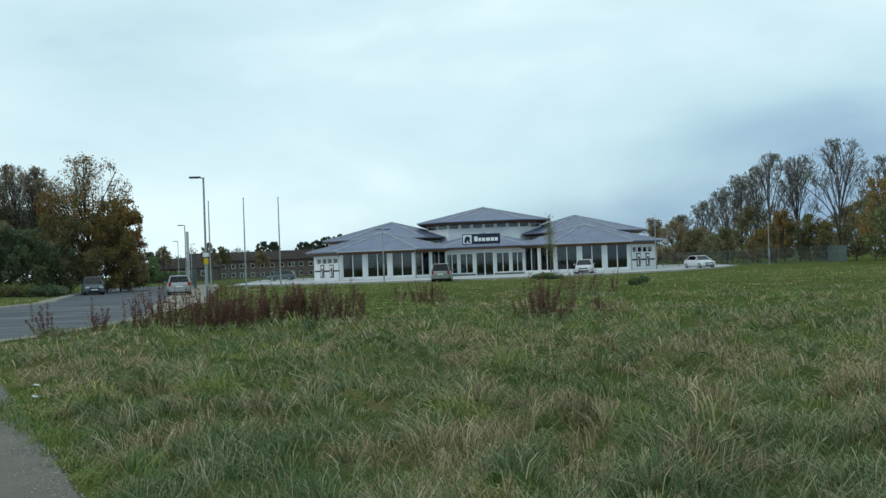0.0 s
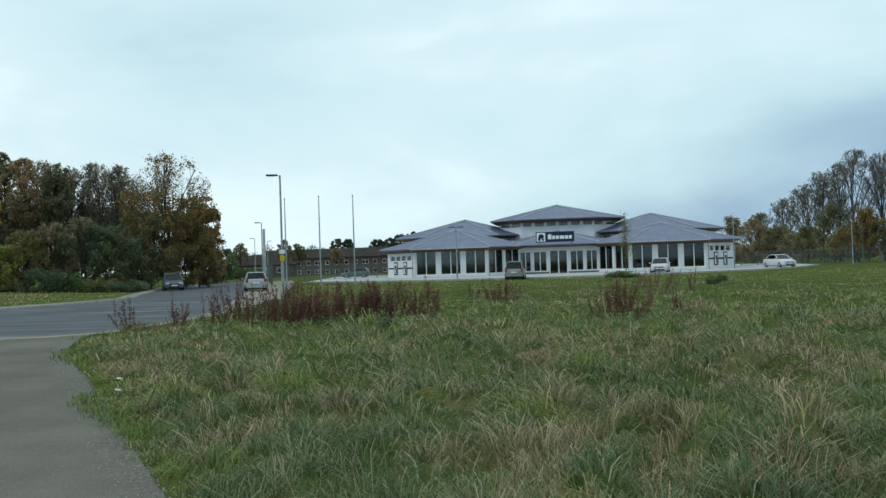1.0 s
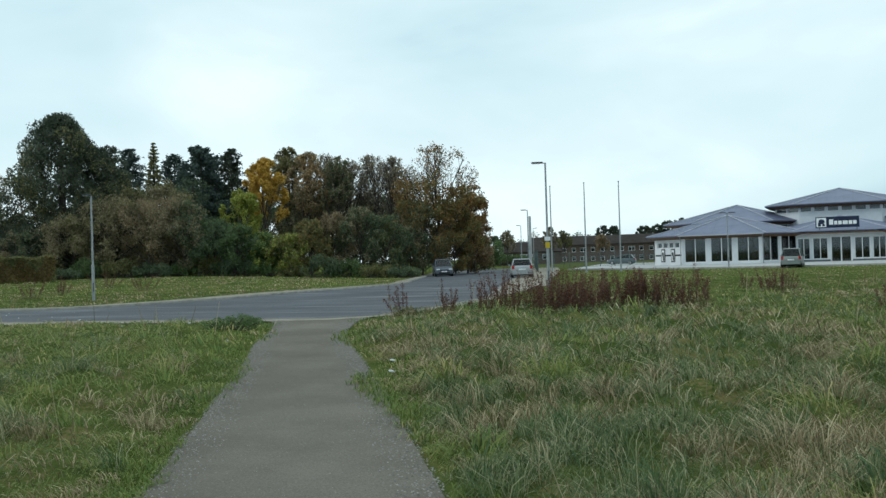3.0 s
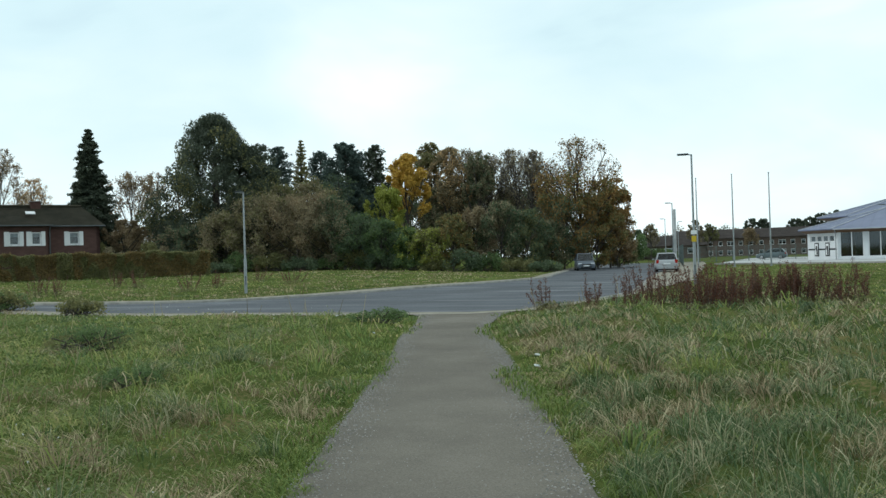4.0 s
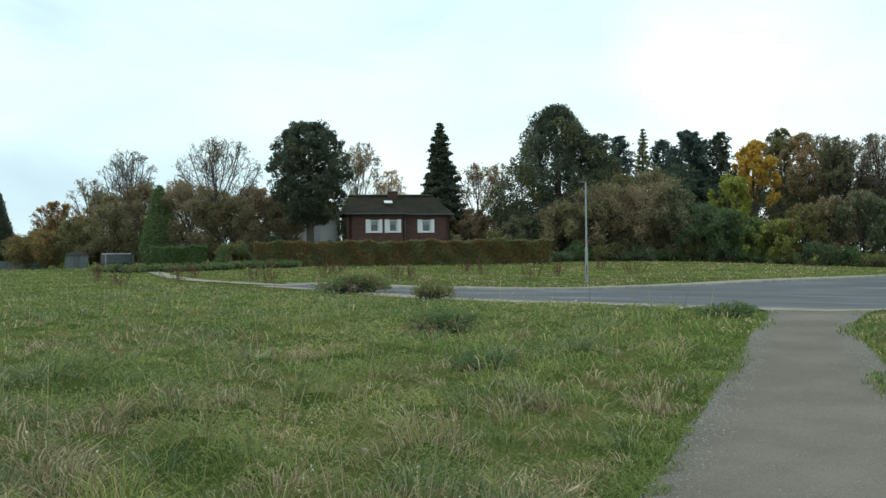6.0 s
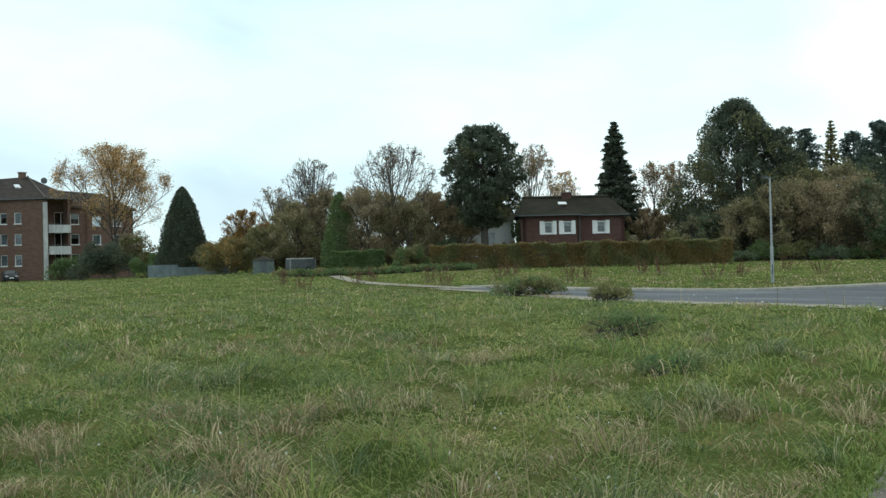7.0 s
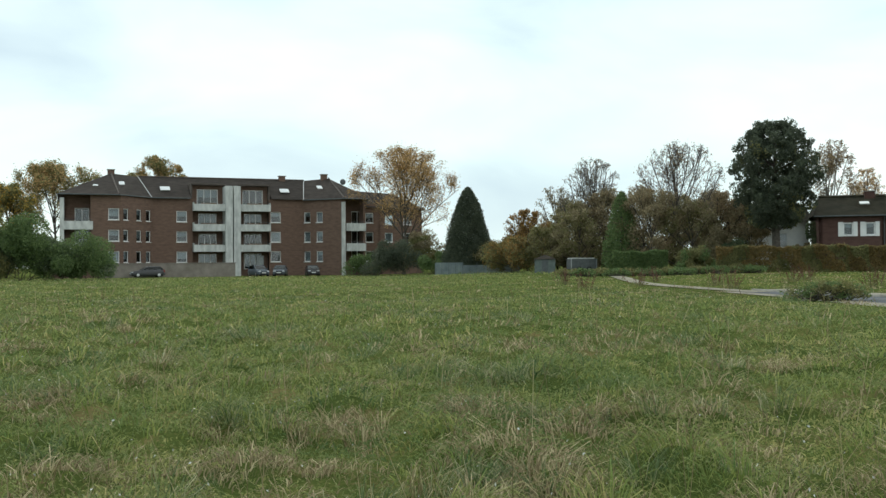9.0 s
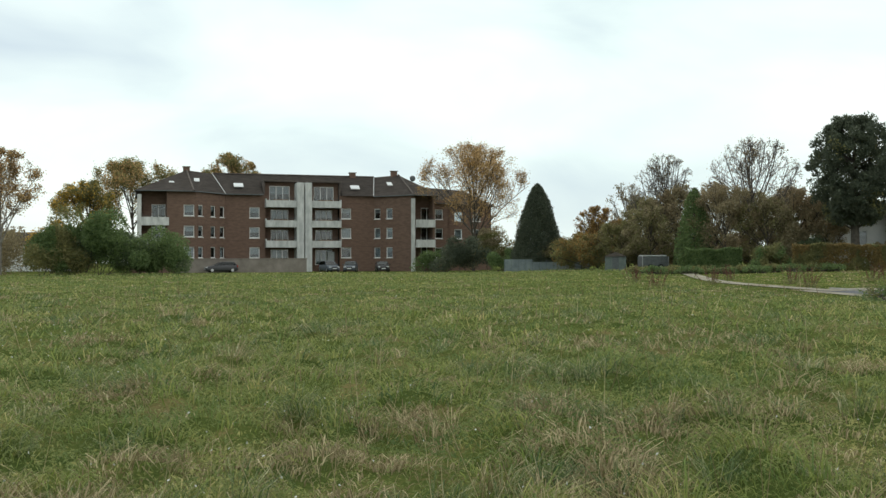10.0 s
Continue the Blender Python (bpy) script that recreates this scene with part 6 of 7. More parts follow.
# ---------- parked cars ----------
def car(way, d, turn, colour, label, hatch=0.9, length=4.1, width=1.72, height=1.48, boot=0.0):
    """A parked hatchback, its nose along +y: body shell, glasshouse, wheels, lamps, bumpers, plates, mirrors."""
    m = paint(label.split()[0] + "_car_paint", colour, tuple(min(1, c * 1.15) for c in colour), 2.0, 0.38, spec=0.35)
    t = thing("car", stand(way, d) @ pose(0, 0, 0, 0, 0, turn), label, "car", "parked cars")
    L, W, H = length / 2, width / 2, height
    # sections along the length: y, half width low, belt half width, belt height, sill height
    sect = [(-L, 0.84, 0.80, 0.82, 0.34), (-L + 0.12, 0.95, 0.92, 0.95, 0.26), (-L + 0.7, 1.0, 0.98, 0.97, 0.2), (0.0, 1.0, 0.985, 0.95, 0.19), (L - 1.15, 1.0, 0.97, 0.92, 0.2), (L - 0.35, 0.95, 0.90, 0.78, 0.22), (L - 0.06, 0.86, 0.80, 0.68, 0.26), (L, 0.78, 0.72, 0.58, 0.34)]
    bm = bmesh.new()
    rings = []
    for y, a, b, top, sill in sect:
        rings.append([bm.verts.new(c) for c in ((-W * a * 0.93, y, sill), (-W * a, y, sill + 0.18), (-W * a, y, (sill + top) / 2 + 0.06), (-W * b * 0.97, y, top - 0.05), (-W * b * 0.88, y, top), (W * b * 0.88, y, top), (W * b * 0.97, y, top - 0.05), (W * a, y, (sill + top) / 2 + 0.06), (W * a, y, sill + 0.18), (W * a * 0.93, y, sill))])
    for u, v in zip(rings, rings[1:]):
        for k in range(10):
            bm.faces.new((u[k], u[(k + 1) % 10], v[(k + 1) % 10], v[k]))
    bm.faces.new(rings[0][::-1]), bm.faces.new(rings[-1])
    body = part("body", bm, m, t)
    for p in body.data.polygons:
        p.use_smooth = True
    # cabin: four corners at the belt, four at the roof
    y0, y1, y2, y3 = -L + 0.12 + boot, L - 1.2, -L + 0.12 + 0.42 * hatch + 1.4 * boot, L - 1.95
    zb, zr = 0.93, H
    wb, wr = W * 0.90, W * 0.72
    low = [Vector((-wb, y0, zb)), Vector((wb, y0, zb)), Vector((wb, y1, zb)), Vector((-wb, y1, zb))]
    top = [Vector((-wr, y2, zr - 0.06)), Vector((wr, y2, zr - 0.06)), Vector((wr, y3, zr - 0.05)), Vector((-wr, y3, zr - 0.05))]
    bm = bmesh.new()
    heart = sum(low + top, Vector()) / 8
    for i in range(4):
        j = (i + 1) % 4
        a, b, c, e = low[i], low[j], top[j], top[i]
        q = [a.lerp(b, 0.04), a.lerp(b, 0.96), e.lerp(c, 0.95), e.lerp(c, 0.05)]
        flat = (q[1] - q[0]).cross(q[3] - q[0]).normalized() * 0.015
        if flat.dot(q[0] - heart) < 0:
            flat = -flat
        outer, inner = [bm.verts.new(x) for x in q], [bm.verts.new(x - flat) for x in q]
        bm.faces.new(outer), bm.faces.new(inner[::-1])
        for k in range(4):
            bm.faces.new((outer[k], inner[k], inner[(k + 1) % 4], outer[(k + 1) % 4]))
    part("glasshouse", bm, M_CAR_GLASS, t, "dark tinted car windows").visible_shadow = False
    bm = bmesh.new()
    r = [bm.verts.new(x) for x in top]
    crown = [bm.verts.new(Vector((x.x * 0.86, x.y + (0.14 if k < 2 else -0.14), zr))) for k, x in enumerate(top)]
    for i in range(4):
        bm.faces.new((r[i], r[(i + 1) % 4], crown[(i + 1) % 4], crown[i]))
    bm.faces.new(crown), bm.faces.new(r[::-1])
    part("roof", bm, m, t)
    for a, b in zip(low, top):
        part("pillar", tube([a, b], [0.045, 0.04], 6), m, t)
    # added dark sheet over the body top, in place of the cabin's shade
    part("dark_cabin_cover", boxes((-W * 0.86, -L + 0.2, 0.9, W * 0.86, L - 1.28, 0.985)), M_RUBBER, t)
    for y in (-0.7, 0.15):
        for x in (-0.34, 0.34):
            part("seat", boxes((x - 0.22, y, 0.98, x + 0.22, y + 0.14, 1.22), bevel=0.03), M_RUBBER, t)
    for x in (-1, 1):
        for y in (-L + 0.72, L - 0.78):
            wh = part("wheel", tube([(x * (W - 0.2), y, 0.3), (x * (W - 0.015), y, 0.3), (x * (W + 0.005), y, 0.3)], [0.3, 0.3, 0.27], 18), M_RUBBER, t)
            part("rim", tube([(x * (W + 0.004), y, 0.3), (x * (W + 0.015), y, 0.3)], [0.2, 0.17], 12), M_CHROME, wh)
        part("headlight", boxes((x * W * 0.64 - 0.17, L - 0.22, 0.58, x * W * 0.64 + 0.17, L - 0.03, 0.72), bevel=0.03), M_CLEAR_LAMP, t)
        part("tail_light", boxes((x * W * 0.80 - 0.11, -L - 0.005, 0.66, x * W * 0.80 + 0.11, -L + 0.14, 0.95), bevel=0.03), M_RED_LAMP, t, "red tail light")
        part("mirror", boxes((x * (W + 0.09) - 0.09, L - 1.42, 0.93, x * (W + 0.09) + 0.09, L - 1.32, 1.05), bevel=0.02), m, t)
    part("bumper", boxes((-W * 0.82, L - 0.1, 0.24, W * 0.82, L + 0.04, 0.5), bevel=0.04), m, t)
    part("bumper", boxes((-W * 0.86, -L - 0.05, 0.26, W * 0.86, -L + 0.1, 0.56), bevel=0.04), m, t)
    part("grille", boxes((-0.42, L + 0.0, 0.52, 0.42, L + 0.03, 0.62)), M_RUBBER, t)
    part("air_intake", boxes((-0.5, L + 0.036, 0.28, 0.5, L + 0.052, 0.4)), M_RUBBER, t)
    part("number_plate", boxes((-0.26, L + 0.054, 0.41, 0.26, L + 0.064, 0.52)), M_WHITE, t)
    part("number_plate", boxes((-0.26, -L - 0.066, 0.6, 0.26, -L - 0.052, 0.71)), M_WHITE, t)
    part("underside", boxes((-W * 0.8, -L + 0.2, 0.16, W * 0.8, L - 0.2, 0.26)), M_RUBBER, t)
    return t


car(19.35, 93, 184, (0.09, 0.105, 0.125), "dark blue-grey hatchback parked facing the meadow", height=1.6)
car(14.86, 80, 2, (0.33, 0.34, 0.35), "silver hatchback parked with its rear to the meadow")
car(0.07, 90.5, -4, (0.20, 0.22, 0.21), "dull grey-green car parked at the forecourt's edge", height=1.62)
car(-8.05, 101, 176, (0.52, 0.49, 0.51), "white hatchback parked before the shop")
car(-14.4, 114, 208, (0.50, 0.51, 0.53), "white saloon parked beside the shop", length=4.5, height=1.42, boot=0.5)
car(82.9, 134, 200, (0.07, 0.085, 0.105), "grey-blue car parked before the apartments")
car(81.7, 134.5, 175, (0.06, 0.07, 0.085), "grey estate car parked before the apartments", height=1.42)
car(79.9, 135, 185, (0.02, 0.02, 0.024), "black car parked before the apartments", height=1.4)
car(88.9, 134, 100, (0.05, 0.05, 0.055), "grey low car beside the boundary wall", height=1.4)
car(9.2, 150, 80, (0.10, 0.13, 0.14), "dark car parked behind the mesh fence")


# ---------- meadow ----------
def inside(poly, x, y):
    hit = np.zeros(len(x), bool)
    for (xa, ya), (xb, yb) in zip(poly, np.roll(poly, -1, axis=0)):
        if ya != yb:
            cross = (ya > y) != (yb > y)
            hit ^= cross & (x < (xb - xa) * (y - ya) / (yb - ya) + xa)
    return hit


ROAD_POLY = np.vstack([offset(ROAD_NEAR, 0.15), offset(ROAD_FAR, -VERGE_WIDTH * 0.9)[::-1]])
SIDE_POLY = np.vstack([ROAD_NEAR, offset(ROAD_NEAR, np.interp(np.arange(90), [0, 40, 50, 58, 66, 71, 80, 89], [3.0, 2.8, 2.5, 0.5, 0.3, 1.2, 1.2, 0.6]))[::-1]])
TRACK_POLY = np.vstack([offset(TRACK, 0.12), offset(TRACK, -0.2)[::-1]])
COURT_POLY = np.vstack([FRONT, BACK[::-1]])


def off_path(x, y):
    """Distance from the edge of the path (negative on it)."""
    best = np.full(len(x), 1e9)
    for (cx, cy), hw in zip(PATH_MID[::1], PATH_HALF):
        best = np.minimum(best, np.hypot(x - cx, y - cy) - hw)
    return best


def off_road(x, y):
    """Distance from the edges of the road, the lane and the track."""
    best = np.full(len(x), 1e9)
    for cx, cy in np.vstack([ROAD_NEAR[44::2], ROAD_FAR[36::2], TRACK[::2]]):
        best = np.minimum(best, np.hypot(x - cx, y - cy))
    return best


def scatter(rng, n, near, far, way0=-48.0, way1=122.0):
    """Points of the meadow, thinning with distance as it looks from the path."""
    r = np.exp(rng.uniform(math.log(near), math.log(far), n))
    w = np.radians(rng.uniform(way0, way1, n))
    x, y = -r * np.sin(w), r * np.cos(w)
    way = np.degrees(w)
    limit = np.select([way < 16, way < 45, way < 62], [93, 90, 87.5], 125)
    ok = (r < limit) & ~inside(ROAD_POLY, x, y) & ~inside(SIDE_POLY, x, y) & ~inside(COURT_POLY, x, y) & ~inside(TRACK_POLY, x, y)
    x, y, r, way = x[ok], y[ok], r[ok], way[ok]
    edge = off_path(x, y)
    wob = 0.15 * np.sin(x * 0.9 + y * 1.3) + 0.13 * np.sin(x * 3.1 + y * 2.3) + 0.08 * np.sin(x * 7.7 - y * 5.1)
    ok = edge > wob - 0.02
    return x[ok], y[ok], r[ok], way[ok], edge[ok]


def bowed_blades(rng, x, y, z, h, w, reach, way, droop):
    """Blades that rise, bow over and hang: seven corners near the path, five beyond: verts, faces."""
    n = len(x)
    out = np.c_[np.cos(way), np.sin(way), np.zeros(n)]
    side = np.c_[-np.sin(way), np.cos(way), np.zeros(n)] * (w / 2)[:, None]
    # the flat of a blade is twisted at random
    side += out * (w / 2 * rng.uniform(-0.9, 0.9, n))[:, None]
    up = np.array([0, 0, 1.0])
    base = np.c_[x, y, z]

    def at(pick, o, u):
        return base[pick] + out[pick] * (reach * o)[pick, None] + up * (h * u)[pick, None]
    a = np.hypot(x, y) < 17
    b = ~a
    one, two, tip, s = at(a, 0.16, 0.70), at(a, 0.52, 1.0), at(a, 1.0, 1 - droop), side[a]
    va = np.stack([base[a] - s, base[a] + s, one + s, one - s, two + s * 0.8, two - s * 0.8, tip], 1).reshape(-1, 3)
    mid, tip, s = at(b, 0.42, 1.0), at(b, 1.0, 1 - droop), side[b]
    vb = np.stack([base[b] - s, base[b] + s, mid + s * 0.85, mid - s * 0.85, tip], 1).reshape(-1, 3)
    k, m = 7 * np.arange(a.sum())[:, None], len(va) + 5 * np.arange(b.sum())[:, None]
    quads = np.vstack([np.hstack([k, k + 1, k + 2, k + 3]), np.hstack([k + 3, k + 2, k + 4, k + 5]), np.hstack([m, m + 1, m + 2, m + 3])])
    return np.vstack([va, vb]), [quads, np.vstack([np.hstack([k + 5, k + 4, k + 6]), np.hstack([m + 3, m + 2, m + 4])])]


G_GREEN = paint("meadow_grass", (0.105, 0.175, 0.048), (0.47, 0.395, 0.18), 0.5, 0.7, islands=0.25, third=(0.24, 0.275, 0.070), spec=0.2, through_light=0.3, limits=(0.34, 0.68))
G_TUSSOCK = paint("tussock_grass", (0.050, 0.100, 0.036), (0.50, 0.445, 0.285), 0.8, 0.7, islands=0.5, third=(0.155, 0.19, 0.080), spec=0.2, through_light=0.25, limits=(0.28, 0.80))
G_DRY = paint("dry_grass", (0.12, 0.092, 0.046), (0.55, 0.47, 0.29), 1.2, 0.75, islands=0.55, third=(0.31, 0.245, 0.14), spec=0.2, through_light=0.2)
G_HERB = paint("meadow_herbs", (0.10, 0.165, 0.063), (0.43, 0.395, 0.165), 0.30, 0.65, islands=0.12, third=(0.245, 0.272, 0.102), spec=0.1, through_light=0.35, limits=(0.34, 0.68))
G_FRESH = paint("fresh_grass", (0.07, 0.12, 0.025), (0.30, 0.26, 0.10), 0.8, 0.65, islands=0.3, third=(0.155, 0.21, 0.05), spec=0.2, through_light=0.3)
M_TURF = paint("matted_turf", (0.042, 0.062, 0.018), (0.16, 0.13, 0.06), 0.8, 1.0, 0.9, 14, third=(0.078, 0.098, 0.028), grain=(25, 0.3), spec=0.0)


def frac(i, j, k):
    """A repeatable random number for a cell."""
    v = np.sin(i * 127.1 + j * 311.7 + k * 74.7) * 43758.5453
    return v - np.floor(v)


def hummocks(x, y, cell=0.95):
    """Tussock mounds on a jittered grid: height 0 to 1, the way out from the mound's middle, and its own random number."""
    gi, gj = np.floor(x / cell), np.floor(y / cell)
    best, ox, oy, own = np.zeros(len(x)), np.zeros(len(x)), np.zeros(len(x)), np.zeros(len(x))
    for di in (-1, 0, 1):
        for dj in (-1, 0, 1):
            i, j = gi + di, gj + dj
            dx, dy = x - (i + 0.1 + 0.8 * frac(i, j, 1)) * cell, y - (j + 0.1 + 0.8 * frac(i, j, 2)) * cell
            wide = cell * (0.20 + 0.17 * frac(i, j, 3))
            v = (0.25 + 0.75 * frac(i, j, 4)) * np.exp(-(dx * dx + dy * dy) / (2 * wide * wide))
            more = v > best
            best, ox, oy, own = np.where(more, v, best), np.where(more, dx, ox), np.where(more, dy, oy), np.where(more, frac(i, j, 5), own)
    return best, ox, oy, own


def mound(x, y, v=None):
    """Height of the sward's lumps over the land: greatest by the path to the east, low far off, none on the path and the road."""
    v = hummocks(x, y)[0] if v is None else v
    r, way = np.hypot(x, y), np.degrees(np.arctan2(-x, y))
    swell = 0.5 + 0.9 * noise_at(np.c_[x, y], 0.35, 5)
    return v * swell * (0.22 + 0.12 * (1 - smooth(18, 34, way))) * (1 - 0.65 * smooth(22, 48, r)) * smooth(0.1, 1.1, off_path(x, y)) * smooth(0.8, 6.0, off_road(x, y))


def sward():
    """The matted turf that the blades stand in, with its lumps and hollows."""
    radii, ways = np.geomspace(1.7, 62, 160), np.radians(np.linspace(-31, 106, 340))
    rr, ww = np.meshgrid(radii, ways, indexing="ij")
    x, y = -rr.ravel() * np.sin(ww.ravel()), rr.ravel() * np.cos(ww.ravel())
    out = inside(ROAD_POLY, x, y) | inside(SIDE_POLY, x, y) | inside(TRACK_POLY, x, y) | (off_path(x, y) < 0.1)
    z = np.where(out, -0.12, land(x, y) + mound(x, y) - 0.012)
    n, k = rr.shape
    idx = np.arange(n * k).reshape(n, k)
    quads = np.stack([idx[:-1, :-1], idx[1:, :-1], idx[1:, 1:], idx[:-1, 1:]], -1).reshape(-1, 4)
    ob = put("turf", mesh_of("turf", np.c_[x, y, z], quads), M_TURF)
    tagged(ob, "lumpy matted turf under the meadow grass", "turf", kind="structure")


def tufts(rng, cx, cy, cr, per, low, high, lay=1.0):
    """Tussocks: many fine blades from one foot, arching outwards and laid over by the wind."""
    n = len(cx)
    size = rng.uniform(low, high, n) * (1 - 0.45 * smooth(25, 70, cr))
    big = np.clip(cr / 12, 0.8, 3.0)
    a = rng.uniform(0, 2 * np.pi, (n, per))
    foot = rng.uniform(0, 1, (n, per)) ** 0.5 * 0.16 * big[:, None]
    x, y = cx[:, None] + np.cos(a) * foot, cy[:, None] + np.sin(a) * foot
    wind = (2.6 + 4.0 * (noise_at(np.c_[cx, cy], 0.9, 41) - 0.5) + rng.normal(size=n) * 0.4)[:, None]
    wx, wy = np.cos(a) + lay * np.cos(wind), np.sin(a) + lay * np.sin(wind)
    way = np.arctan2(wy, wx) + rng.normal(size=(n, per)) * 0.28
    h = size[:, None] * rng.uniform(0.45, 1.1, (n, per))
    reach = (0.08 + rng.uniform(0.6, 1.7, (n, per)) * h) * np.clip(big, 1, 1.5)[:, None]
    w = (0.0017 + 0.00036 * cr)[:, None] * rng.uniform(0.6, 1.5, (n, per))
    droop = rng.uniform(0.3, 1.3, n * per)
    x, y, h = x.ravel(), y.ravel(), h.ravel()
    return bowed_blades(rng, x, y, land(x, y) + mound(x, y) - 0.02, h, w.ravel(), reach.ravel(), way.ravel(), droop)


def meadow():
    rng = np.random.default_rng(3)
    x, y, r, way, edge = scatter(rng, 330000, 5.0, 125)
    x2, y2, r2, way2, edge2 = scatter(rng, 14000, 1.3, 14, 122, 312)
    x3, y3, r3, way3, edge3 = scatter(rng, 16000, 1.6, 5.0)
    x, y, r, way, edge = (np.concatenate(v) for v in ((x, x2, x3), (y, y2, y3), (r, r2, r3), (way, way2, way3), (edge, edge2, edge3)))
    v, ox, oy, own = hummocks(x, y)
    keep = rng.uniform(0, 1, len(x)) < (0.3 + 1.1 * v + 0.5 * smooth(25, 50, r) + 0.5 * (edge < 0.5)) * (1 - 0.3 * smooth(30, 42, way))
    x, y, r, way, edge, v, ox, oy, own = (a[keep] for a in (x, y, r, way, edge, v, ox, oy, own))
    short = smooth(-0.1, 0.9, edge)
    east = 1 - smooth(16, 30, way)
    near = 1 - smooth(20, 40, r)
    h = (0.04 + 0.19 * v) * (0.45 + 0.55 * short) * rng.uniform(0.5, 1.25, len(x)) * (1 - 0.35 * smooth(25, 60, r)) * (1 - 0.55 * smooth(28, 50, r) * east)
    w = (0.0016 + 0.00072 * r) * rng.uniform(0.6, 1.4, len(x))
    h *= 0.3 + 0.7 * smooth(0.8, 6.0, off_road(x, y))
    wind = 2.6 + 4.0 * (noise_at(np.c_[x, y], 0.9, 41) - 0.5)
    off = np.hypot(ox, oy) + 0.05
    comb = np.arctan2(oy / off + 0.8 * np.sin(wind), ox / off + 0.8 * np.cos(wind)) + rng.normal(size=len(x)) * 0.5
    reach = 0.03 + h * rng.uniform(0.9, 2.3, len(x)) * (1 + 0.4 * v)
    droop = rng.uniform(0.25, 1.35, len(x))
    z = land(x, y) + mound(x, y, v) - 0.02
    patch = noise_at(np.c_[x, y], 0.32, 15)
    straw = own + 1.2 * (patch - 0.5) - 0.16 + 0.16 * (1 - east) * (1 - smooth(10, 18, r)) + 0.20 * east * near + 0.14 * east * smooth(30, 45, r) + 0.32 * smooth(44, 54, r) * smooth(17, 22, way) * (1 - smooth(58, 66, way)) > 0.72 + 0.1 * rng.normal(size=len(x))
    grey = ~straw & (own * 1.7 % 1.0 + 0.35 * east * near - 0.25 * (1 - east) > 0.62 + 0.08 * rng.normal(size=len(x)))
    for pick, material, words in ((straw, G_DRY, "straw-coloured grass on the lumps of the meadow"), (grey, G_TUSSOCK, "grey-green coarse grass on the lumps of the meadow"), (~straw & ~grey, G_GREEN, "uneven green meadow grass with yellowing blades")):
        tagged(put("meadow_grass", mesh_of("meadow_grass", *bowed_blades(rng, x[pick], y[pick], z[pick], h[pick], w[pick], reach[pick], comb[pick], droop[pick])), material), words, "grass", kind="stuff")
    # grey-green and straw tussocks, thick east of the path, in drifts beyond it
    cx, cy, cr, cway, cedge = scatter(rng, 3300, 5.0, 70)
    east = 1 - smooth(20, 34, cway)
    v = noise_at(np.c_[cx, cy], 0.6, 31)
    keep = (cedge > 0.3) & (v + 0.30 * east * (1 - smooth(16, 34, cr)) - 0.22 * (1 - east) - 0.30 * smooth(24, 45, cr) * east - 0.1 * smooth(30, 60, cr) > rng.uniform(0.25, 0.7, len(cx)))
    cx, cy, cr = cx[keep], cy[keep], cr[keep]
    straw = noise_at(np.c_[cx, cy], 1.1, 72) + 0.15 * rng.normal(size=len(cx)) > 0.60
    for pick, material, words in ((straw, G_DRY, "straw-brown grass tussocks laid over by the wind"), (~straw, G_TUSSOCK, "grey-green grass tussocks laid over by the wind")):
        tagged(put("grass_tussocks", mesh_of("grass_tussocks", *tufts(rng, cx[pick], cy[pick], cr[pick], 46, 0.14, 0.30)), material), words, "grass", kind="stuff")
    # flattened dry patches
    cx, cy, cr, cway, cedge = scatter(rng, 3600, 5.0, 115)
    v = noise_at(np.c_[cx, cy], 0.75, 9)
    east = 1 - smooth(18, 34, cway)
    keep = (v + 0.16 * east * (1 - smooth(20, 40, cr)) + 0.10 * (1 - east) * (1 - smooth(7, 16, cr)) + 0.06 * smooth(55, 85, cr) + 0.2 * smooth(52, 62, cr) * smooth(16, 22, cway) * (1 - smooth(56, 66, cway)) > rng.uniform(0.55, 0.8, len(cx))) & (cedge > 0.35)
    cx, cy, cr = cx[keep], cy[keep], cr[keep]
    tagged(put("dry_grass", mesh_of("dry_grass", *tufts(rng, cx, cy, cr, 34, 0.05, 0.14, 1.8)), G_DRY), "straw-coloured dry grass lying in flattened patches", "grass", kind="stuff")
    # broad-leaved herbs, mostly west of the path
    x, y, r, way, edge = scatter(rng, 600000, 5.0, 110)
    v = hummocks(x, y)[0]
    patch = noise_at(np.c_[x, y], 0.5, 12)
    keep = (patch + 0.5 * smooth(28, 40, way) - 0.2 > rng.uniform(0.2, 0.9, len(x))) & (edge > 0.15) & (rng.uniform(0, 1, len(x)) < (0.5 + 0.8 * v) * (1 - 0.8 * smooth(42, 52, r) * (1 - smooth(58, 66, way))))
    x, y, r, v, edge = x[keep], y[keep], r[keep], v[keep], edge[keep]
    tall = (0.35 + 0.65 * smooth(0.3, 0.7, noise_at(np.c_[x, y], 0.45, 52))) * (1 - 0.5 * smooth(25, 55, r)) * smooth(0, 1.2, edge) * (0.15 + 0.85 * smooth(0.8, 6.0, off_road(x, y)))
    z = land(x, y) + mound(x, y, v) + 0.02 + rng.uniform(0.05, 1.0, len(x)) ** 0.6 * (0.05 + 0.42 * v) * tall
    near = r < 14
    for pick, four in ((near, True), (~near, False)):
        tagged(put("meadow_herbs", mesh_of("meadow_herbs", *leaves(rng, np.c_[x, y, z][pick], (0.012 + 0.0012 * r)[pick], 0.15, 0.5, four)), G_HERB), "low broad-leaved herbs among the meadow grass", "plants", kind="stuff")
    # small white seed heads among the herbs
    x, y, r, way, edge = scatter(rng, 900, 4.0, 45, 34, 110)
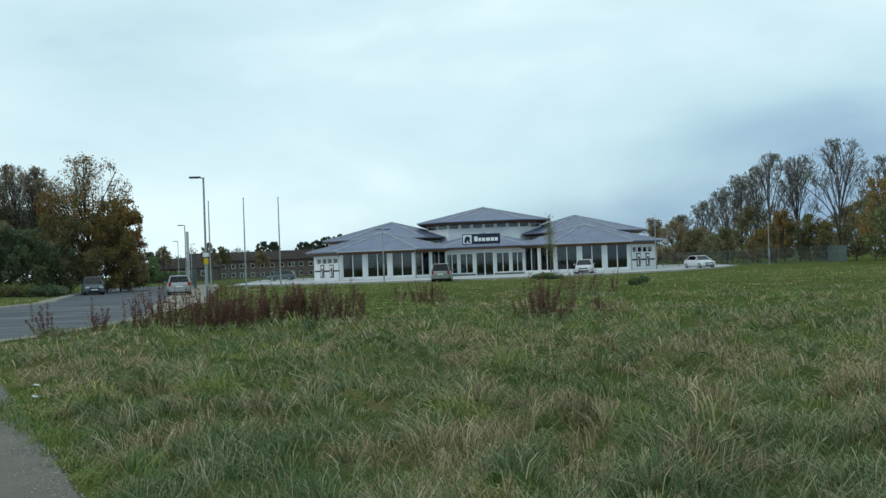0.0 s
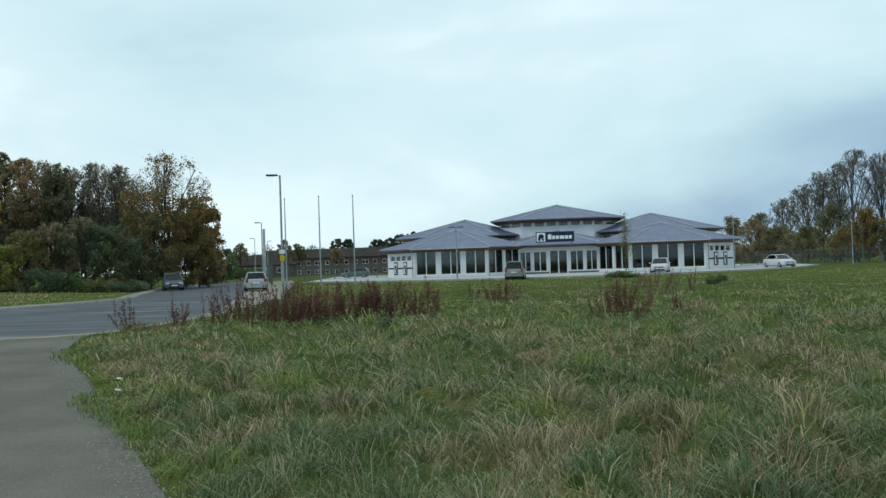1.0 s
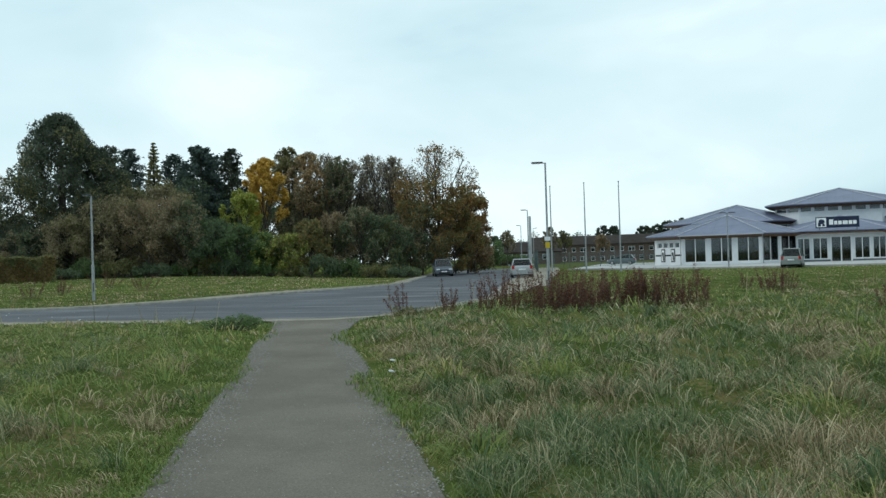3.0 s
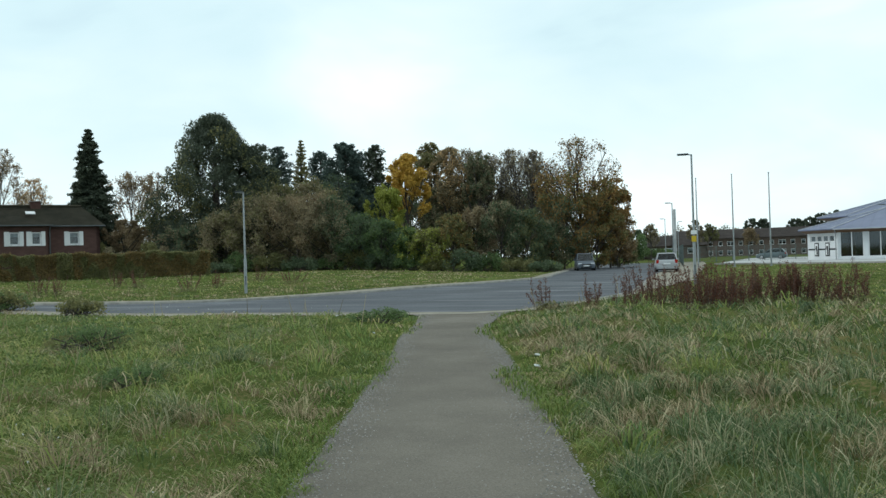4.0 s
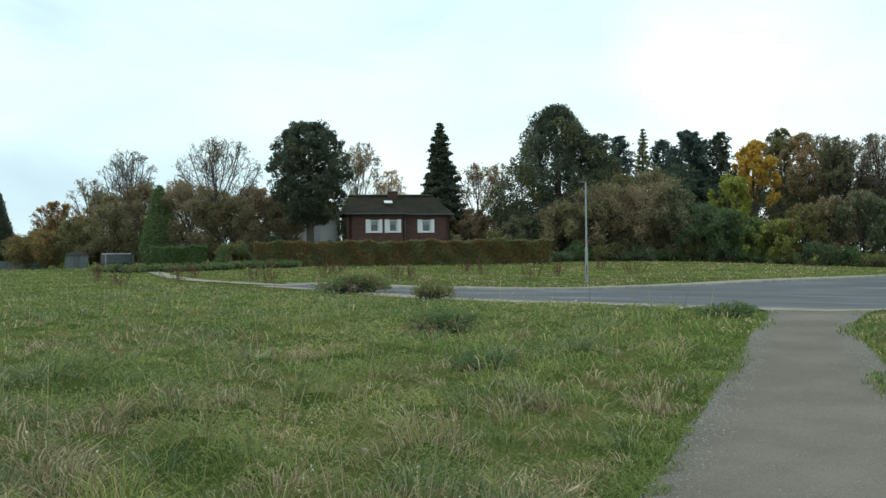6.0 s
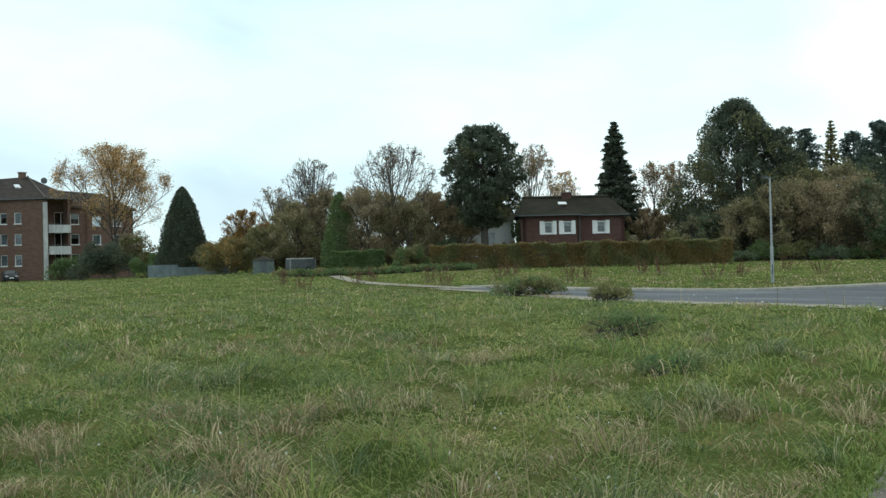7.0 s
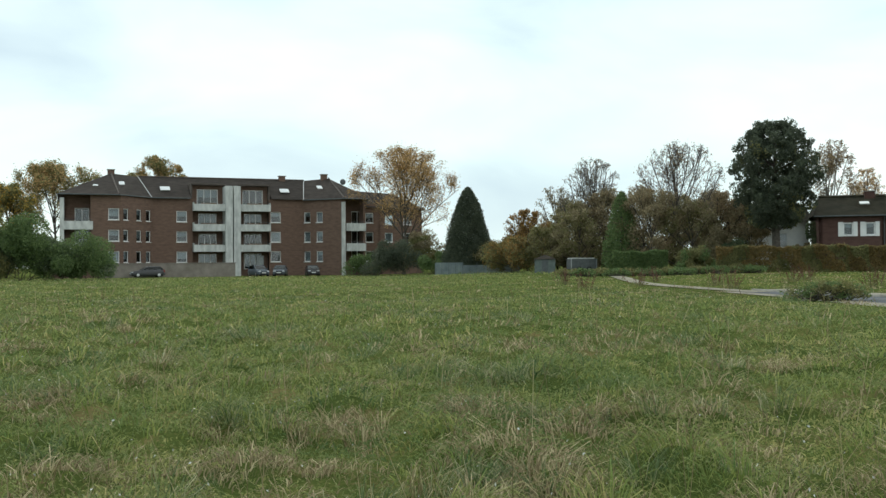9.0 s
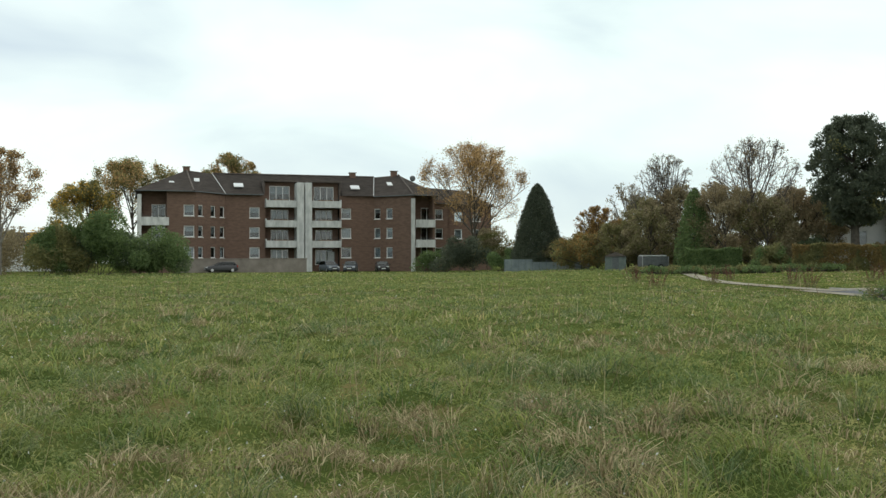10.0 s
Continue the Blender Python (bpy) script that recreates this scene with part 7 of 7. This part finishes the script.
    keep = (edge > 0.5) & (noise_at(np.c_[x, y], 0.4, 57) > 0.45)
    x, y, r = x[keep], y[keep], r[keep]
    tagged(put("seed_heads", mesh_of("seed_heads", *leaves(rng, np.c_[x, y, land(x, y) + rng.uniform(0.25, 0.5, len(x))], 0.007 + 0.0005 * r, 0, 1.0, True)), M_CURTAIN), "small whitish seed heads among the herbs", "plants", kind="stuff")
    # short fresh grass along the path's edges
    x, y, r, way, edge = scatter(rng, 300000, 1.6, 44, -40, 95)
    keep = edge + 0.35 * noise_at(np.c_[x, y], 0.8, 61) < rng.uniform(0.15, 0.85, len(x))
    x, y, r = x[keep], y[keep], r[keep]
    h = rng.uniform(0.04, 0.13, len(x)) * (0.6 + 0.8 * noise_at(np.c_[x, y], 0.5, 62))
    tagged(put("fringe_grass", mesh_of("fringe_grass", *bowed_blades(rng, x, y, land(x, y) - 0.02, h, (0.0022 + 0.0007 * r) * rng.uniform(0.7, 1.3, len(x)), 0.02 + h * rng.uniform(0.5, 1.5, len(x)), rng.uniform(0, 6.28, len(x)), rng.uniform(0.1, 0.8, len(x)))), G_FRESH), "short fresh green grass along the footpath", "grass", kind="stuff")
    # single dry stalks
    x, y, r, way, edge = scatter(rng, 1100, 4.0, 60)
    keep = edge > 0.5
    x, y, r = x[keep], y[keep], r[keep]
    b = np.c_[x, y, land(x, y)]
    e = b + np.c_[rng.normal(size=(len(x), 2)) * 0.16, rng.uniform(0.4, 0.85, len(x))]
    wid = np.maximum(0.003, 0.0004 * r)
    tagged(put("dry_stalks", mesh_of("dry_stalks", *rods(b, e, wid, wid * 0.5, 3)), G_DRY), "single dry seed stalks standing over the grass", "grass", kind="stuff")
    # loose stones on the path
    n = 24000
    k = rng.integers(0, 59, n)
    f = rng.uniform(0, 1, n)
    side = np.where(rng.uniform(0, 1, n) < 0.3, rng.uniform(-1, 1, n), np.sign(rng.normal(size=n)) * (1 - np.abs(rng.normal(size=n)) * 0.2))
    c = PATH_MID[k] * (1 - f)[:, None] + PATH_MID[k + 1] * f[:, None]
    d = np.gradient(PATH_MID, axis=0)[k]
    d /= np.hypot(d[:, 0], d[:, 1])[:, None]
    c = c + np.c_[-d[:, 1], d[:, 0]] * (side * PATH_HALF[k] * 1.04)[:, None]
    sz = rng.uniform(0.004, 0.013, n) * np.where(np.abs(side) > 0.6, 1.0, 0.6)
    oct_v = np.array([(1, 0, 0), (0, 1, 0), (-1, 0, 0), (0, -1, 0), (0, 0, 0.8)])
    verts = np.c_[c, np.full(n, 0.013)][:, None] + oct_v[None] * (sz[:, None] * rng.uniform(0.6, 1.3, (n, 3)))[:, None]
    tri = np.array([(0, 1, 4), (1, 2, 4), (2, 3, 4), (3, 0, 4)])
    faces = (5 * np.arange(n))[:, None, None] + tri[None]
    tagged(put("loose_gravel", mesh_of("loose_gravel", verts.reshape(-1, 3), faces.reshape(-1, 3)), paint("gravel_stones", (0.11, 0.105, 0.095), (0.29, 0.275, 0.25), 2.0, 0.9, islands=0.85)), "loose grey and pale stones on the footpath", "gravel", kind="stuff")


sward()
meadow()


def dock(way, d, h, width, seed, stalks=16, label="clump of dead red-brown dock stalks", leaf=None):
    """Upright dead seed stalks over a low rosette of leaves."""
    rng = np.random.default_rng(seed)
    h *= 1.18
    t = thing("dock_plant", stand(way, d), label, "plant")
    b = np.c_[rng.normal(size=(stalks, 2)) * width * 0.25, np.zeros(stalks)]
    e = b * np.array([1.9, 1.9, 1]) + np.c_[rng.normal(size=(stalks, 2)) * 0.1 * h, h * rng.uniform(0.45, 1.05, stalks)]
    tagged(put("stalk", mesh_of("stalk", *rods(b, e, np.full(stalks, 0.008), np.full(stalks, 0.004), 4)), M_TWIG, t), kind="stuff")
    k = rng.integers(0, stalks, stalks * 105)
    u = rng.uniform(0.3, 1.0, len(k))[:, None]
    c = b[k] * (1 - u) + e[k] * u + rng.normal(size=(len(k), 3)) * np.array([0.03, 0.03, 0.02])
    tagged(put("seed_head", mesh_of("seed_head", *leaves(rng, c, np.full(len(c), 0.025), 0, 0.7)), leaf or L_DOCK, t), kind="stuff")
    c = np.c_[rng.normal(size=(120, 2)) * width * 0.35, rng.uniform(0.03, 0.25, 120)]
    put("foliage", mesh_of("foliage", *leaves(rng, c, np.full(120, 0.075), 0.2, 0.5)), L_OLIVE, t)


for i, (way, d, h, width, n) in enumerate([(21.7, 31, 0.9, 0.5, 7), (19.2, 30, 0.95, 0.5, 8), (17.3, 29, 0.9, 0.6, 9), (16.2, 28.5, 1.15, 0.7, 16), (15.3, 28.5, 1.1, 0.7, 18), (14.4, 29, 0.8, 0.5, 7), (13.5, 28, 1.0, 0.7, 22), (12.8, 27.5, 1.1, 0.7, 26), (12.1, 28, 1.05, 0.7, 22), (11.3, 28.5, 0.95, 0.7, 16),
                                           (10.3, 29.5, 1.05, 0.8, 24), (9.6, 30, 1.0, 0.7, 16), (8.7, 30, 1.1, 0.8, 22), (8.0, 30, 1.1, 0.7, 24), (7.3, 30, 1.0, 0.7, 22), (6.1, 30, 1.1, 0.6, 14), (5.4, 30.5, 1.0, 0.5, 8), (4.6, 31, 0.85, 0.4, 5), (1.3, 41, 0.9, 0.7, 12), (0.7, 41, 0.85, 0.6, 12), (-5.0, 27, 1.15, 0.7, 14), (-5.6, 27, 1.1, 0.6, 14), (-6.6, 26.5, 0.8, 0.6, 8), (-7.7, 48, 1.0, 1.2, 18), (-9.6, 47, 1.0, 0.4, 6), (-9.0, 28, 0.7, 0.5, 5), (2.6, 46, 0.7, 0.5, 5)]):
    dock(way, d, h, width, 600 + i, max(5, int(n * 1.15)))
for i in range(16):
    way = 36 + i * 2.0
    dock(way + 0.6 * math.sin(i * 3.3), 66 + 6 * math.sin(i * 1.7), 0.95, 0.9, 640 + i, 12)
sapling = thing("sapling", stand(-8.75, 28), "thin leafless young sapling in the meadow", "plant")
part("stem", tube([(0, 0, -0.05), (0.02, 0, 0.5), (-0.02, 0, 1.05)], [0.012, 0.009, 0.004], 6), M_BARK, sapling)
for k in range(7):
    a = k * 2.4
    z = 0.45 + 0.08 * k
    part("twig", tube([(0, 0, z), (0.17 * math.cos(a), 0.17 * math.sin(a), z + 0.16)], [0.005, 0.002], 4), M_BARK, sapling)
street_tree = thing("young_tree", stand(-6.15, 98), "slim young columnar tree before the shop", "tree")
rng = np.random.default_rng(88)
part("trunk", tube([(0, 0, -0.1), (0.03, 0, 2.5), (0, 0, 5.6)], [0.06, 0.045, 0.012], 7), M_BARK, street_tree)
z = rng.uniform(1.6, 5.4, 60)
a = rng.uniform(0, 6.28, 60)
tips = np.c_[np.cos(a) * 0.55 * (1.15 - z / 6), np.sin(a) * 0.55 * (1.15 - z / 6), z + 0.5]
put("branchwork", mesh_of("branchwork", *rods(np.c_[np.zeros((60, 2)), z], tips, np.full(60, 0.014), np.full(60, 0.006), 3)), M_TWIG, street_tree)
k = rng.integers(0, 60, 900)
put("crown", mesh_of("crown", *leaves(rng, tips[k] + rng.normal(size=(900, 3)) * np.array([0.2, 0.2, 0.35]) - [0, 0, 0.25], np.full(900, 0.08))), L_OLIVE, street_tree)
# green shrubs in the meadow
shrub(46.9, 21.5, 0.62, 1.9, L_GREEN, "low dark green shrub in the meadow", 701, 2600, 0.035, 1.2, second=L_OLIVE)
shrub(44.5, 14.3, 0.36, 1.0, L_GREEN, "low rounded green clump in the meadow", 702, 1800, 0.03, 0.8)
shrub(51.8, 46, 0.95, 3.8, L_OLIVE, "low green bramble beside the lane", 703, 2600, 0.08, 1.6, second=L_GREEN)
shrub(47.4, 38, 0.75, 1.8, L_OLIVE, "low weedy shrub beside the lane", 704, 1500, 0.07, 1.2)
shrub(7.6, 25, 0.5, 0.45, L_DARK, "small dark green weed clump", 705, 700, 0.035, 0.4)
shrub(-11.0, 60, 0.7, 1.1, L_GREEN, "small round green bush in the meadow", 706, 1400, 0.08, 1.0)
shrub(-5.9, 84, 0.6, 2.8, L_GREEN, "low green bush before the forecourt", 707, 1500, 0.1, 1.4)
shrub(31.2, 26.4, 0.45, 1.6, L_GREEN, "lush green grass clump at the mouth of the path", 708, 1800, 0.04, 0.8)
for i, (px, py) in enumerate([(-6.2, 15.1), (-5.6, 13.6), (-4.6, 12.6), (-12.3, 20.2), (-11.6, 18.9), (-3.1, 11.0), (-16.5, 24.9), (-22.0, 26.9)]):
    bit = part("litter", boxes((-0.045, -0.03, 0.0, 0.045, 0.03, 0.02), bevel=0.006), M_WHITE, None)
    bit.matrix_basis = pose(px, py, float(land(px, py)) + 0.06, 12 * (i % 3), 9, 40 * i)
    tagged(bit, "small crumpled scrap of white paper litter", "litter", "litter")
